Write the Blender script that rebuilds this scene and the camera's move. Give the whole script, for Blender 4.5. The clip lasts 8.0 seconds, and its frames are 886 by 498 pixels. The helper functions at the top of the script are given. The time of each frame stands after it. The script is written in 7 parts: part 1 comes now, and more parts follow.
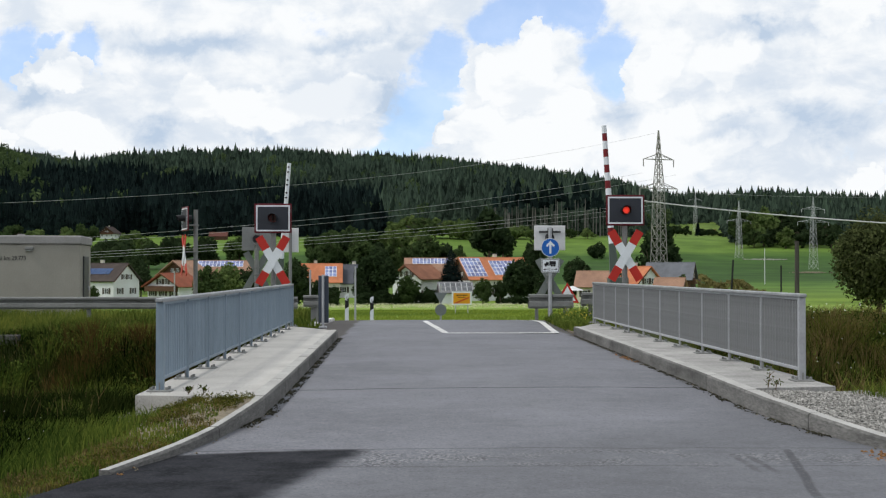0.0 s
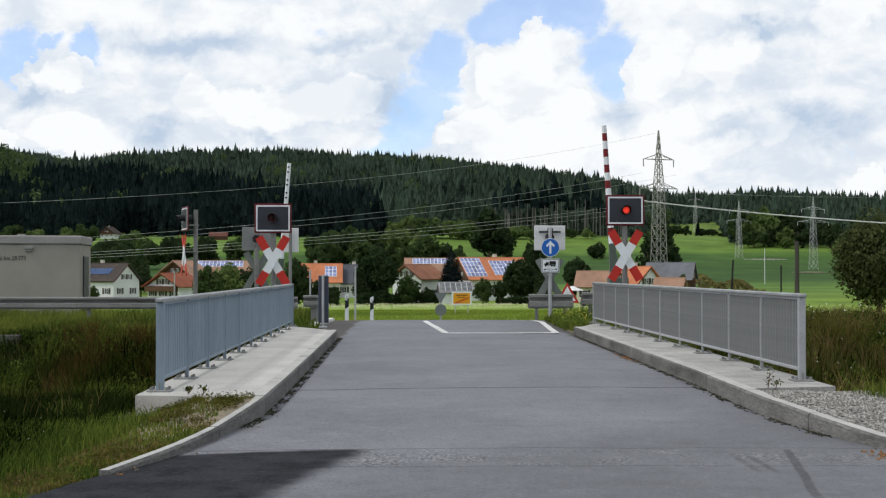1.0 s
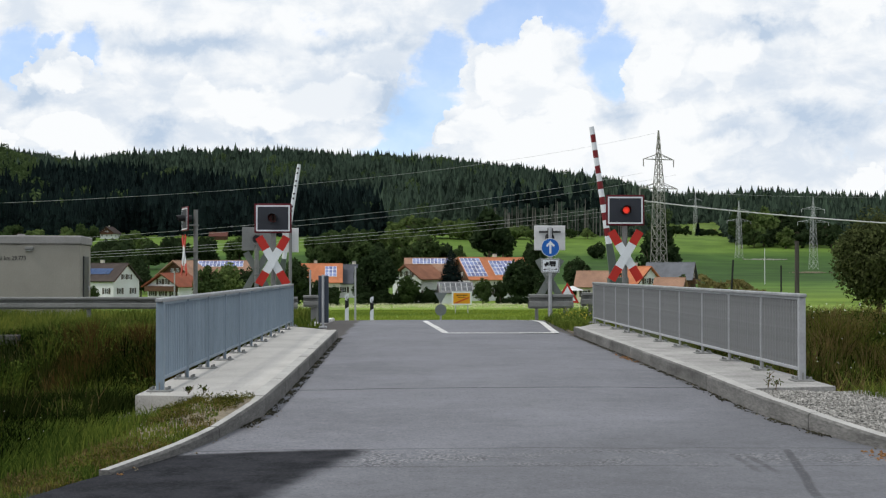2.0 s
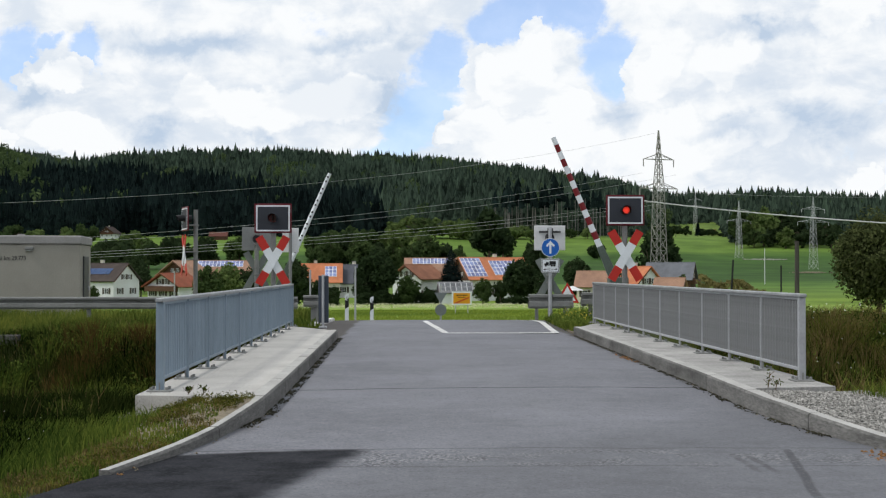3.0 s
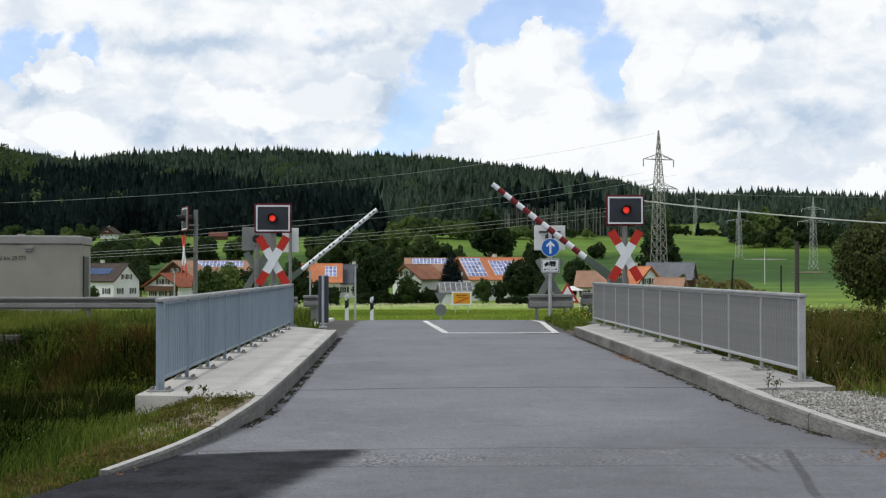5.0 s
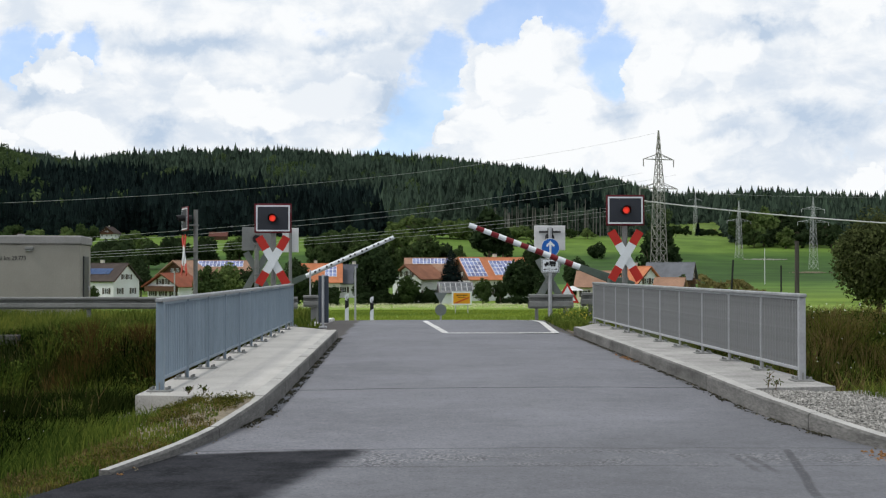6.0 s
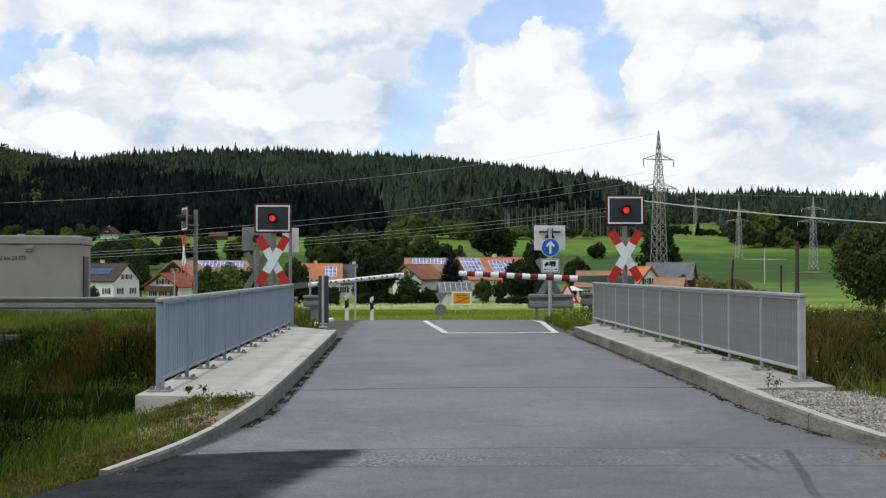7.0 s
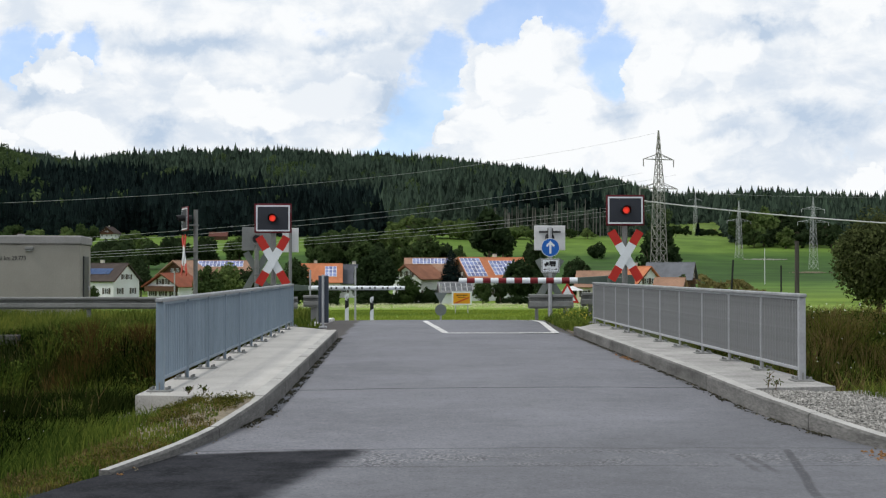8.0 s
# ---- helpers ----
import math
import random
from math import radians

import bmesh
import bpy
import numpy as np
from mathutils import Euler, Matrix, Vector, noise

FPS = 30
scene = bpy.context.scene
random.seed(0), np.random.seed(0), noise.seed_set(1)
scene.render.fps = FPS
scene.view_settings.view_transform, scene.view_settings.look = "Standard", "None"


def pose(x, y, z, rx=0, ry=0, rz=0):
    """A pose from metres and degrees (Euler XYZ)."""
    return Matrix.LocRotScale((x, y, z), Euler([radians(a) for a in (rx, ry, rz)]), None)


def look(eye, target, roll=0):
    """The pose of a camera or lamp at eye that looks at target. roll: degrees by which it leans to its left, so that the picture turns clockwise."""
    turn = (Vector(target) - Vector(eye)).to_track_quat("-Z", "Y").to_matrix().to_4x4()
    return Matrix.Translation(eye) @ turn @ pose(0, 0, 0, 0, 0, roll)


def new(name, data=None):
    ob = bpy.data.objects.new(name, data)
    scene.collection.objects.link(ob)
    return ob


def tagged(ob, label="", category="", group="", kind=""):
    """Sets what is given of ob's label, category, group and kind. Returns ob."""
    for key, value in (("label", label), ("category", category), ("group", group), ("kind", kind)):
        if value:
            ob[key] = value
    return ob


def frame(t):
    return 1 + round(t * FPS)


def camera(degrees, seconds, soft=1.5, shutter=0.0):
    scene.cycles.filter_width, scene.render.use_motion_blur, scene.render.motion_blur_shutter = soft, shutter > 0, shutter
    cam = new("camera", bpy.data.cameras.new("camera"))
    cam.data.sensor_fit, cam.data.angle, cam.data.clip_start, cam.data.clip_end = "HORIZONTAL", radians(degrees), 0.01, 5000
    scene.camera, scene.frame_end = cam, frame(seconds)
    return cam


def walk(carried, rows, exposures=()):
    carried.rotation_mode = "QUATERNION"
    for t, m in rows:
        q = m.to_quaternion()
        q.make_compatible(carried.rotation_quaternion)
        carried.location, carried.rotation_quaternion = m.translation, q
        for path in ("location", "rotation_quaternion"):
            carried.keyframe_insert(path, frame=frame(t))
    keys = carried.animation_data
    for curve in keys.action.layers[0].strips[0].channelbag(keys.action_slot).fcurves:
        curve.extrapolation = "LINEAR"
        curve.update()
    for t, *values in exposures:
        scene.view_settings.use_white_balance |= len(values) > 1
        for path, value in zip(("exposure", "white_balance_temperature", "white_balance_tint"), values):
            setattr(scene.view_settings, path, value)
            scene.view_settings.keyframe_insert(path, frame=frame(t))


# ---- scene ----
cam = camera(39.22, 8.0, soft=1.25)
EYE, AIM = (0.0, 0.0, 1.48), (0.027265, 1.0, 1.48 + 0.018182)
walk(cam, [(0.0, look(EYE, AIM)), (8.0, look(EYE, AIM))], exposures=[(0.0, 0.0), (8.0, 0.0)])

# ---- world and sun: broken cumulus, the sun veiled, high on the left and a little behind ----
SUN_ELEV, SUN_AZ = radians(52), radians(-108)  # azimuth from +y, towards +x


def make_world():
    w = bpy.data.worlds.new("sky")
    scene.world = w
    w.use_nodes = True
    nt = w.node_tree
    nt.nodes.clear()
    N, L = nt.nodes.new, nt.links.new

    def math_node(op, a, b=None, clamp=False):
        n = N("ShaderNodeMath")
        n.operation, n.use_clamp = op, clamp
        for i, v in enumerate((a, b)):
            if v is None:
                continue
            if isinstance(v, (int, float)):
                n.inputs[i].default_value = v
            else:
                L(v, n.inputs[i])
        return n.outputs[0]

    sky = N("ShaderNodeTexSky")
    sky.sky_type, sky.sun_disc = "NISHITA", False
    sky.sun_elevation, sky.sun_rotation = SUN_ELEV, SUN_AZ
    sky.air_density, sky.dust_density, sky.ozone_density = 1.0, 0.6, 1.2
    coord = N("ShaderNodeTexCoord").outputs["Generated"]

    def cloud_noise(scale, detail, rough, shift, stretch=(1, 1, 1.9), distort=0.0):
        m = N("ShaderNodeMapping")
        m.inputs["Location"].default_value = shift
        m.inputs["Scale"].default_value = stretch
        L(coord, m.inputs["Vector"])
        n = N("ShaderNodeTexNoise")
        n.inputs["Scale"].default_value, n.inputs["Detail"].default_value = scale, detail
        n.inputs["Roughness"].default_value, n.inputs["Distortion"].default_value = rough, distort
        L(m.outputs[0], n.inputs["Vector"])
        return n.outputs["Fac"]

    # ragged edges: the directions are shaken a little before the clouds are laid out
    def shaken(scale, detail, amount):
        shake = N("ShaderNodeTexNoise")
        shake.inputs["Scale"].default_value, shake.inputs["Detail"].default_value, shake.inputs["Roughness"].default_value = scale, detail, 0.6
        L(coord, shake.inputs["Vector"])
        mad = N("ShaderNodeVectorMath")
        mad.operation = "MULTIPLY_ADD"
        L(shake.outputs["Color"], mad.inputs[0])
        mad.inputs[1].default_value = (amount,) * 3
        L(coord, mad.inputs[2])
        back = N("ShaderNodeVectorMath")
        back.operation = "SUBTRACT"
        L(mad.outputs[0], back.inputs[0])
        back.inputs[1].default_value = (amount / 2,) * 3
        sep = N("ShaderNodeSeparateXYZ")
        L(back.outputs[0], sep.inputs[0])
        both = N("ShaderNodeCombineXYZ")
        L(math_node("MULTIPLY", math_node("ARCTAN2", sep.outputs[0], sep.outputs[1]), 57.3), both.inputs[0])
        L(math_node("MULTIPLY", sep.outputs[2], 57.3), both.inputs[1])
        return both.outputs[0]

    def smooth(value, a, b, lo=0.0, hi=1.0):
        n = N("ShaderNodeMapRange")
        n.interpolation_type = "SMOOTHSTEP"
        for k, v in zip(("From Min", "From Max", "To Min", "To Max"), (a, b, lo, hi)):
            n.inputs[k].default_value = v
        L(value, n.inputs["Value"])
        return n.outputs[0]

    def heaps(where, lumps):
        """1 in the middle of the nearest lump (bearing, height, half width, half height in degrees), 0 at its rim."""
        best = None
        for bearing, height, wide, tall in lumps:
            a, b = N("ShaderNodeVectorMath"), N("ShaderNodeVectorMath")
            a.operation, b.operation = "SUBTRACT", "MULTIPLY"
            L(where, a.inputs[0])
            a.inputs[1].default_value = (bearing, height, 0)
            L(a.outputs[0], b.inputs[0])
            b.inputs[1].default_value = (1 / wide, 1 / tall, 0)
            c = N("ShaderNodeVectorMath")
            c.operation = "LENGTH"
            L(b.outputs[0], c.inputs[0])
            d = math_node("SUBTRACT", 1.0, c.outputs["Value"])
            best = d if best is None else math_node("SMOOTH_MAX", best, d)
            if best is not d:
                best.node.inputs[2].default_value = 0.12
        return best

    loose, tight = shaken(14.0, 8.0, 0.085), shaken(26.0, 9.0, 0.05)
    body = cloud_noise(9.0, 9.0, 0.58, (2.3, 0.7, 1.1), (1, 1, 1.5), distort=0.3)
    shade = cloud_noise(11.0, 8.0, 0.58, (5.1, 1.9, 3.7), (1, 1, 2.2), distort=0.2)
    puffs = cloud_noise(30.0, 8.0, 0.6, (1.7, 4.4, 0.9), (1, 1, 1.5), distort=0.4)
    wisps = cloud_noise(20.0, 9.0, 0.62, (3.3, 2.4, 0.2), (1, 1, 2.4), distort=0.6)
    # thin high cloud with clear gaps, and in front of it the heaped cumulus with crisp rims
    gaps = math_node("ADD", heaps(loose, SKY_GAPS), math_node("MULTIPLY", math_node("SUBTRACT", wisps, 0.5), 0.9))
    open_sky = math_node("MAXIMUM", smooth(gaps, -0.05, 0.42), smooth(body, 0.64, 0.74))
    high = math_node("SUBTRACT", 1.0, math_node("MULTIPLY", open_sky, 0.72))
    rim = math_node("ADD", heaps(tight, CUMULUS), math_node("MULTIPLY", math_node("SUBTRACT", puffs, 0.5), 0.35))
    heap = smooth(rim, 0.0, 0.11)
    cover = math_node("MAXIMUM", high, heap)
    under = smooth(math_node("ADD", heaps(loose, UNDERSIDES), math_node("MULTIPLY", math_node("SUBTRACT", wisps, 0.5), 0.55)), -0.1, 1.0)
    mix_noise = math_node("ADD", math_node("MULTIPLY", shade, 0.55), math_node("MULTIPLY", puffs, 0.45))
    light = smooth(mix_noise, 0.38, 0.60, 0.42, 0.95)
    light = math_node("MAXIMUM", light, math_node("MULTIPLY", smooth(rim, 0.05, 0.45), smooth(shade, 0.36, 0.5, 0.72, 1.0)))
    light = math_node("SUBTRACT", light, math_node("MULTIPLY", under, 0.72), clamp=True)
    tone = N("ShaderNodeValToRGB")
    tone.color_ramp.elements[0].position, tone.color_ramp.elements[0].color = 0.0, (0.52, 0.63, 0.78, 1)
    tone.color_ramp.elements[1].position, tone.color_ramp.elements[1].color = 0.95, (0.965, 0.985, 1.0, 1)
    L(light, tone.inputs[0])
    blue = N("ShaderNodeBackground")
    deeper = N("ShaderNodeMix")
    deeper.data_type, deeper.blend_type = "RGBA", "MULTIPLY"
    deeper.inputs[0].default_value = 1.0
    deeper.inputs[7].default_value = (0.98, 1.06, 1.28, 1)
    L(sky.outputs[0], deeper.inputs[6])
    L(deeper.outputs[2], blue.inputs["Color"])
    blue.inputs["Strength"].default_value = 0.15
    white = N("ShaderNodeBackground")
    L(tone.outputs[0], white.inputs["Color"])
    white.inputs["Strength"].default_value = 1.0
    mix = N("ShaderNodeMixShader")
    L(cover, mix.inputs[0]), L(blue.outputs[0], mix.inputs[1]), L(white.outputs[0], mix.inputs[2])
    out = N("ShaderNodeOutputWorld")
    L(mix.outputs[0], out.inputs["Surface"])


# bearing, height, half width and half height in degrees
CUMULUS = [(5.23, 8.51, 2.73, 2.08), (6.01, 10.05, 1.09, 1.25), (3.75, 8.82, 1.51, 1.43), (7.38, 7.48, 1.72, 1.35), (3.28, 6.8, 2.08, 1.56), (5.88, 5.97, 4.43, 1.95), (1.98, 6.09, 0.94, 0.78), (11.39, 8.95, 1.82, 1.61), (11.51, 5.89, 4.95, 2.34), (20.29, 3.96, 1.56, 1.04), (-9.72, 7.67, 1.88, 1.61), (-6.94, 7.43, 3.13, 1.72), (-3.99, 7.73, 2.86, 1.61), (-2.18, 8.26, 2.08, 1.3), (-14.99, 5.98, 2.86, 1.3), (-15.83, 8.58, 1.61, 0.89), (-17.77, 5.99, 0.89, 0.73), (14.4, 9.6, 2.6, 1.9), (19.6, 11.6, 2.4, 2.0), (15.3, 6.4, 3.2, 1.3)]
SKY_GAPS = [(-17.7, 9.29, 1.3, 1.25), (-14.03, 9.48, 1.09, 0.94), (-16.18, 9.61, 0.89, 0.52), (4.71, 11.25, 1.95, 1.56), (1.98, 9.4, 1.61, 1.95), (0.94, 7.39, 1.82, 1.82), (-0.1, 6.62, 1.82, 1.43), (-1.14, 5.52, 1.82, 0.78), (8.07, 11.48, 1.35, 1.04), (9.1, 9.25, 1.72, 1.82), (6.65, 11.71, 1.82, 0.68)]
UNDERSIDES = [(-11.71, 6.2, 1.72, 1.25), (-17.12, 7.41, 1.61, 0.73), (-6.94, 6.12, 1.56, 0.57), (18.17, 6.84, 3.39, 1.56), (-0.62, 7.51, 2.08, 1.56), (15.5, 10.46, 4.17, 0.68), (14.51, 5.96, 2.34, 0.78), (-10.1, 10.19, 5.73, 0.89), (-2.7, 10.37, 4.17, 0.78), (9.22, 7.07, 1.56, 1.04)]
make_world()

sun = new("sun", bpy.data.lights.new("sun", "SUN"))
sun.data.energy, sun.data.angle, sun.data.color = 1.85, radians(10), (1.0, 0.96, 0.90)
SUN_FROM = Vector((math.sin(SUN_AZ) * math.cos(SUN_ELEV), math.cos(SUN_AZ) * math.cos(SUN_ELEV), math.sin(SUN_ELEV)))
sun.matrix_world = look(SUN_FROM * 60, (0, 0, 0))


# ---- materials ----
def surface(name, base, rough=0.6, metal=0.0, var=0.18, big=1.5, fine=30.0, bump=0.15, tint=None, island=0.0, each=0.0, spec=0.22, world_coords=False, stretch=(1, 1, 1)):
    """A material of one base colour with stains at two scales, fine relief and, where asked, a change from piece to piece."""
    m = bpy.data.materials.new(name)
    m.use_nodes = True
    nt = m.node_tree
    N, L = nt.nodes.new, nt.links.new
    bsdf = nt.nodes["Principled BSDF"]
    if world_coords:
        co = N("ShaderNodeNewGeometry").outputs["Position"]
    else:
        co = N("ShaderNodeTexCoord").outputs["Object"]
    mp = N("ShaderNodeMapping")
    mp.inputs["Scale"].default_value = stretch
    L(co, mp.inputs["Vector"])
    co = mp.outputs[0]

    def tex(scale, detail):
        n = N("ShaderNodeTexNoise")
        n.inputs["Scale"].default_value, n.inputs["Detail"].default_value, n.inputs["Roughness"].default_value = scale, detail, 0.6
        L(co, n.inputs["Vector"])
        return n.outputs["Fac"]

    def mixed(fac, a, b, blend="MIX"):
        n = N("ShaderNodeMix")
        n.data_type, n.blend_type = "RGBA", blend
        for v, i in ((fac, 0), (a, 6), (b, 7)):
            if isinstance(v, (int, float)):
                n.inputs[i].default_value = v
            elif isinstance(v, tuple):
                n.inputs[i].default_value = (*v[:3], 1)
            else:
                L(v, n.inputs[i])
        return n.outputs[2]

    def spread(value, lo, hi, a=0.3, b=0.7):
        n = N("ShaderNodeMapRange")
        for k, v in zip(("From Min", "From Max", "To Min", "To Max"), (a, b, lo, hi)):
            n.inputs[k].default_value = v
        L(value, n.inputs["Value"])
        return n.outputs[0]

    big_n, fine_n = tex(big, 5.0), tex(fine, 6.0)
    dark = tuple(c * (1 - var) for c in base)
    light = tint if tint else tuple(min(1, c * (1 + var)) for c in base)
    col = mixed(spread(big_n, 0, 1), dark, light)
    g = spread(fine_n, 1 - var, 1 + var)
    hsv = N("ShaderNodeHueSaturation")
    L(col, hsv.inputs["Color"]), L(g, hsv.inputs["Value"])
    col = hsv.outputs[0]
    if island or each:
        r = N("ShaderNodeNewGeometry").outputs["Random Per Island"] if island else N("ShaderNodeObjectInfo").outputs["Random"]
        k = island or each
        h2 = N("ShaderNodeHueSaturation")
        L(col, h2.inputs["Color"]), L(spread(r, 1 - k, 1 + k, 0, 1), h2.inputs["Value"])
        L(spread(r, 0.5 + 0.03 * k, 0.5 - 0.03 * k, 0, 1), h2.inputs["Hue"])
        col = h2.outputs[0]
    L(col, bsdf.inputs["Base Color"])
    bsdf.inputs["Metallic"].default_value = metal
    bsdf.inputs["Specular IOR Level"].default_value = spec
    L(spread(fine_n, max(0.03, rough - 0.12), min(1, rough + 0.12)), bsdf.inputs["Roughness"])
    if bump:
        b = N("ShaderNodeBump")
        b.inputs["Strength"].default_value, b.inputs["Distance"].default_value = bump, 0.01
        L(fine_n, b.inputs["Height"])
        L(b.outputs[0], bsdf.inputs["Normal"])
    return m


def glowing(name, colour, strength):
    m = bpy.data.materials.new(name)
    m.use_nodes = True
    b = m.node_tree.nodes["Principled BSDF"]
    b.inputs["Base Color"].default_value = (*colour, 1)
    b.inputs["Emission Color"].default_value = (*colour, 1)
    nt = m.node_tree
    N, L = nt.nodes.new, nt.links.new
    co = N("ShaderNodeTexCoord").outputs["Object"]
    away = N("ShaderNodeVectorMath")
    away.operation = "LENGTH"
    L(co, away.inputs[0])
    r = N("ShaderNodeMapRange")
    r.inputs["From Min"].default_value, r.inputs["From Max"].default_value = 0.015, 0.085
    r.inputs["To Min"].default_value, r.inputs["To Max"].default_value = strength * 1.4, strength * 0.16
    L(away.outputs["Value"], r.inputs["Value"])
    facets = N("ShaderNodeTexVoronoi")
    facets.inputs["Scale"].default_value = 26.0
    L(co, facets.inputs["Vector"])
    k = N("ShaderNodeMapRange")
    k.inputs["To Min"].default_value, k.inputs["To Max"].default_value = 1.15, 0.55
    L(facets.outputs["Distance"], k.inputs["Value"])
    both = N("ShaderNodeMath")
    both.operation = "MULTIPLY"
    L(r.outputs[0], both.inputs[0]), L(k.outputs[0], both.inputs[1]), L(both.outputs[0], b.inputs["Emission Strength"])
    return m


def leafy(name, base, var=0.35, through_light=0.35, patch=0.02, hue=0.015):
    """Leaves: a dull face with some light coming through, each leaf or clump of its own shade."""
    m = bpy.data.materials.new(name)
    m.use_nodes = True
    nt = m.node_tree
    N, L = nt.nodes.new, nt.links.new
    nt.nodes.clear()
    geo = N("ShaderNodeNewGeometry")
    hsv = N("ShaderNodeHueSaturation")
    hsv.inputs["Color"].default_value = (*base, 1)
    noise_n = N("ShaderNodeTexNoise")
    noise_n.inputs["Scale"].default_value = patch
    noise_n.inputs["Detail"].default_value = 6.0
    L(geo.outputs["Position"], noise_n.inputs["Vector"])
    wide = N("ShaderNodeMapRange")
    wide.inputs["From Min"].default_value, wide.inputs["From Max"].default_value = 0.3, 0.7
    L(noise_n.outputs["Fac"], wide.inputs["Value"])
    add = N("ShaderNodeMath")
    add.operation = "ADD"
    L(geo.outputs["Random Per Island"], add.inputs[0]), L(wide.outputs[0], add.inputs[1])
    for out, lo, hi in (("Value", 1 - var, 1 + var), ("Hue", 0.5 + hue, 0.5 - hue)):
        r = N("ShaderNodeMapRange")
        r.inputs["From Min"].default_value, r.inputs["From Max"].default_value = 0.4, 1.6
        r.inputs["To Min"].default_value, r.inputs["To Max"].default_value = lo, hi
        L(add.outputs[0], r.inputs["Value"]), L(r.outputs[0], hsv.inputs[out])
    d, t, mix, out = N("ShaderNodeBsdfDiffuse"), N("ShaderNodeBsdfTranslucent"), N("ShaderNodeMixShader"), N("ShaderNodeOutputMaterial")
    L(hsv.outputs[0], d.inputs[0]), L(hsv.outputs[0], t.inputs[0])
    mix.inputs[0].default_value = through_light
    L(d.outputs[0], mix.inputs[1]), L(t.outputs[0], mix.inputs[2]), L(mix.outputs[0], out.inputs["Surface"])
    return m


CONCRETE = surface("pale_concrete", (0.40, 0.39, 0.37), 0.85, var=0.14, big=1.2, fine=45, bump=0.3, world_coords=True)
# kerb side colour: road splash, and shade of the upright face painted in
KERB = surface("splashed_shaded_kerb_concrete", (0.125, 0.123, 0.118), 0.9, var=0.40, big=2.6, fine=34, bump=0.6, each=0.16, stretch=(1, 0.35, 1.6), world_coords=True)
CONCRETE_OLD = surface("stained_concrete", (0.30, 0.295, 0.285), 0.88, var=0.24, big=1.6, fine=30, bump=0.35, world_coords=True)
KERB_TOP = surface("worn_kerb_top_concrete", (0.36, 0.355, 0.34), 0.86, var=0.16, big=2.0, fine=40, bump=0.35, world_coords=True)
GALV = surface("galvanised_steel", (0.36, 0.37, 0.39), 0.5, metal=0.35, var=0.12, big=3, fine=26, bump=0.05)
# steel of the left railing, with the bluish shade of its face painted in
GALV_BLUE = surface("galvanised_steel_blue_shade", (0.21, 0.265, 0.32), 0.5, metal=0.3, var=0.11, big=1.4, fine=22, bump=0.05, stretch=(1, 1, 0.3), each=0.035, world_coords=True)
GALV_OLD = surface("dull_galvanised_steel", (0.20, 0.205, 0.20), 0.6, metal=0.25, var=0.16, big=2, fine=22, bump=0.08)
PLATE_BACK = surface("aluminium_sign_back", (0.42, 0.43, 0.43), 0.55, metal=0.3, var=0.1)
WHITE = surface("white_reflective_film", (0.66, 0.70, 0.73), 0.45, var=0.05, bump=0.02)
RED = surface("red_reflective_film", (0.43, 0.028, 0.020), 0.45, var=0.08, bump=0.02)
RED_BOOM = surface("dark_red_boom_film", (0.16, 0.015, 0.019), 0.5, var=0.1, bump=0.02)
DARK_BACK = surface("dark_sign_back", (0.15, 0.165, 0.18), 0.6, metal=0.2, var=0.12)
RED_DARK = surface("dark_red_paint", (0.10, 0.006, 0.012), 0.45, var=0.1, bump=0.02)
BLUE = surface("blue_reflective_film", (0.015, 0.11, 0.42), 0.45, var=0.05, bump=0.02)
BLACK = surface("black_paint", (0.012, 0.012, 0.014), 0.5, var=0.2, bump=0.02)
BOARD = surface("signal_board_black", (0.032, 0.036, 0.046), 0.6, var=0.1, bump=0.02)
GREEN_PAINT = surface("grey_green_machine_paint", (0.085, 0.11, 0.095), 0.5, var=0.12, bump=0.03)
YELLOW = surface("yellow_sign_film", (0.60, 0.27, 0.012), 0.5, var=0.06, bump=0.02)
# railing bars: their shade is in the base colour, darker than the posts
BALUSTER = surface("shaded_steel_bars", (0.235, 0.24, 0.245), 0.6, metal=0.3, var=0.15, bump=0.03)
LAMP_RED = glowing("lit_red_lamp", (1.0, 0.04, 0.016), 0.68)
LENS = surface("dark_red_lens", (0.075, 0.009, 0.006), 0.25, var=0.05, bump=0)
MARKING = surface("worn_white_road_paint", (0.54, 0.54, 0.53), 0.75, var=0.32, big=3, fine=40, world_coords=True)
WOOD_POLE = surface("weathered_wood", (0.055, 0.05, 0.046), 0.85, var=0.3, big=2, fine=18, stretch=(6, 6, 0.5))
WIRE = surface("aluminium_wire", (0.42, 0.43, 0.44), 0.5, metal=0.3, var=0.05, bump=0)
LATTICE_DARK = surface("weathered_pylon_steel", (0.27, 0.265, 0.25), 0.7, metal=0.2, var=0.2, bump=0)
# far pylons and mast: steel lightened to hold the distance haze
LATTICE_HAZED = surface("hazed_pylon_steel", (0.46, 0.48, 0.48), 0.6, metal=0.2, var=0.1, bump=0)
RENDERED = surface("beige_render", (0.285, 0.275, 0.24), 0.9, var=0.1, big=0.7, fine=30, bump=0.2)
RENDERED_ROOF = surface("grey_roof_slab", (0.26, 0.255, 0.25), 0.8, var=0.12, big=0.8, fine=25, bump=0.2)
DARK_DOOR = surface("dark_grey_steel_door", (0.055, 0.057, 0.06), 0.5, var=0.15)
GRAVEL = surface("limestone_gravel", (0.24, 0.235, 0.22), 0.9, var=0.25, big=5, fine=40, bump=0.6, island=0.55)
SOIL = surface("dry_soil", (0.17, 0.145, 0.105), 0.95, var=0.3, big=3, fine=24, bump=0.5)


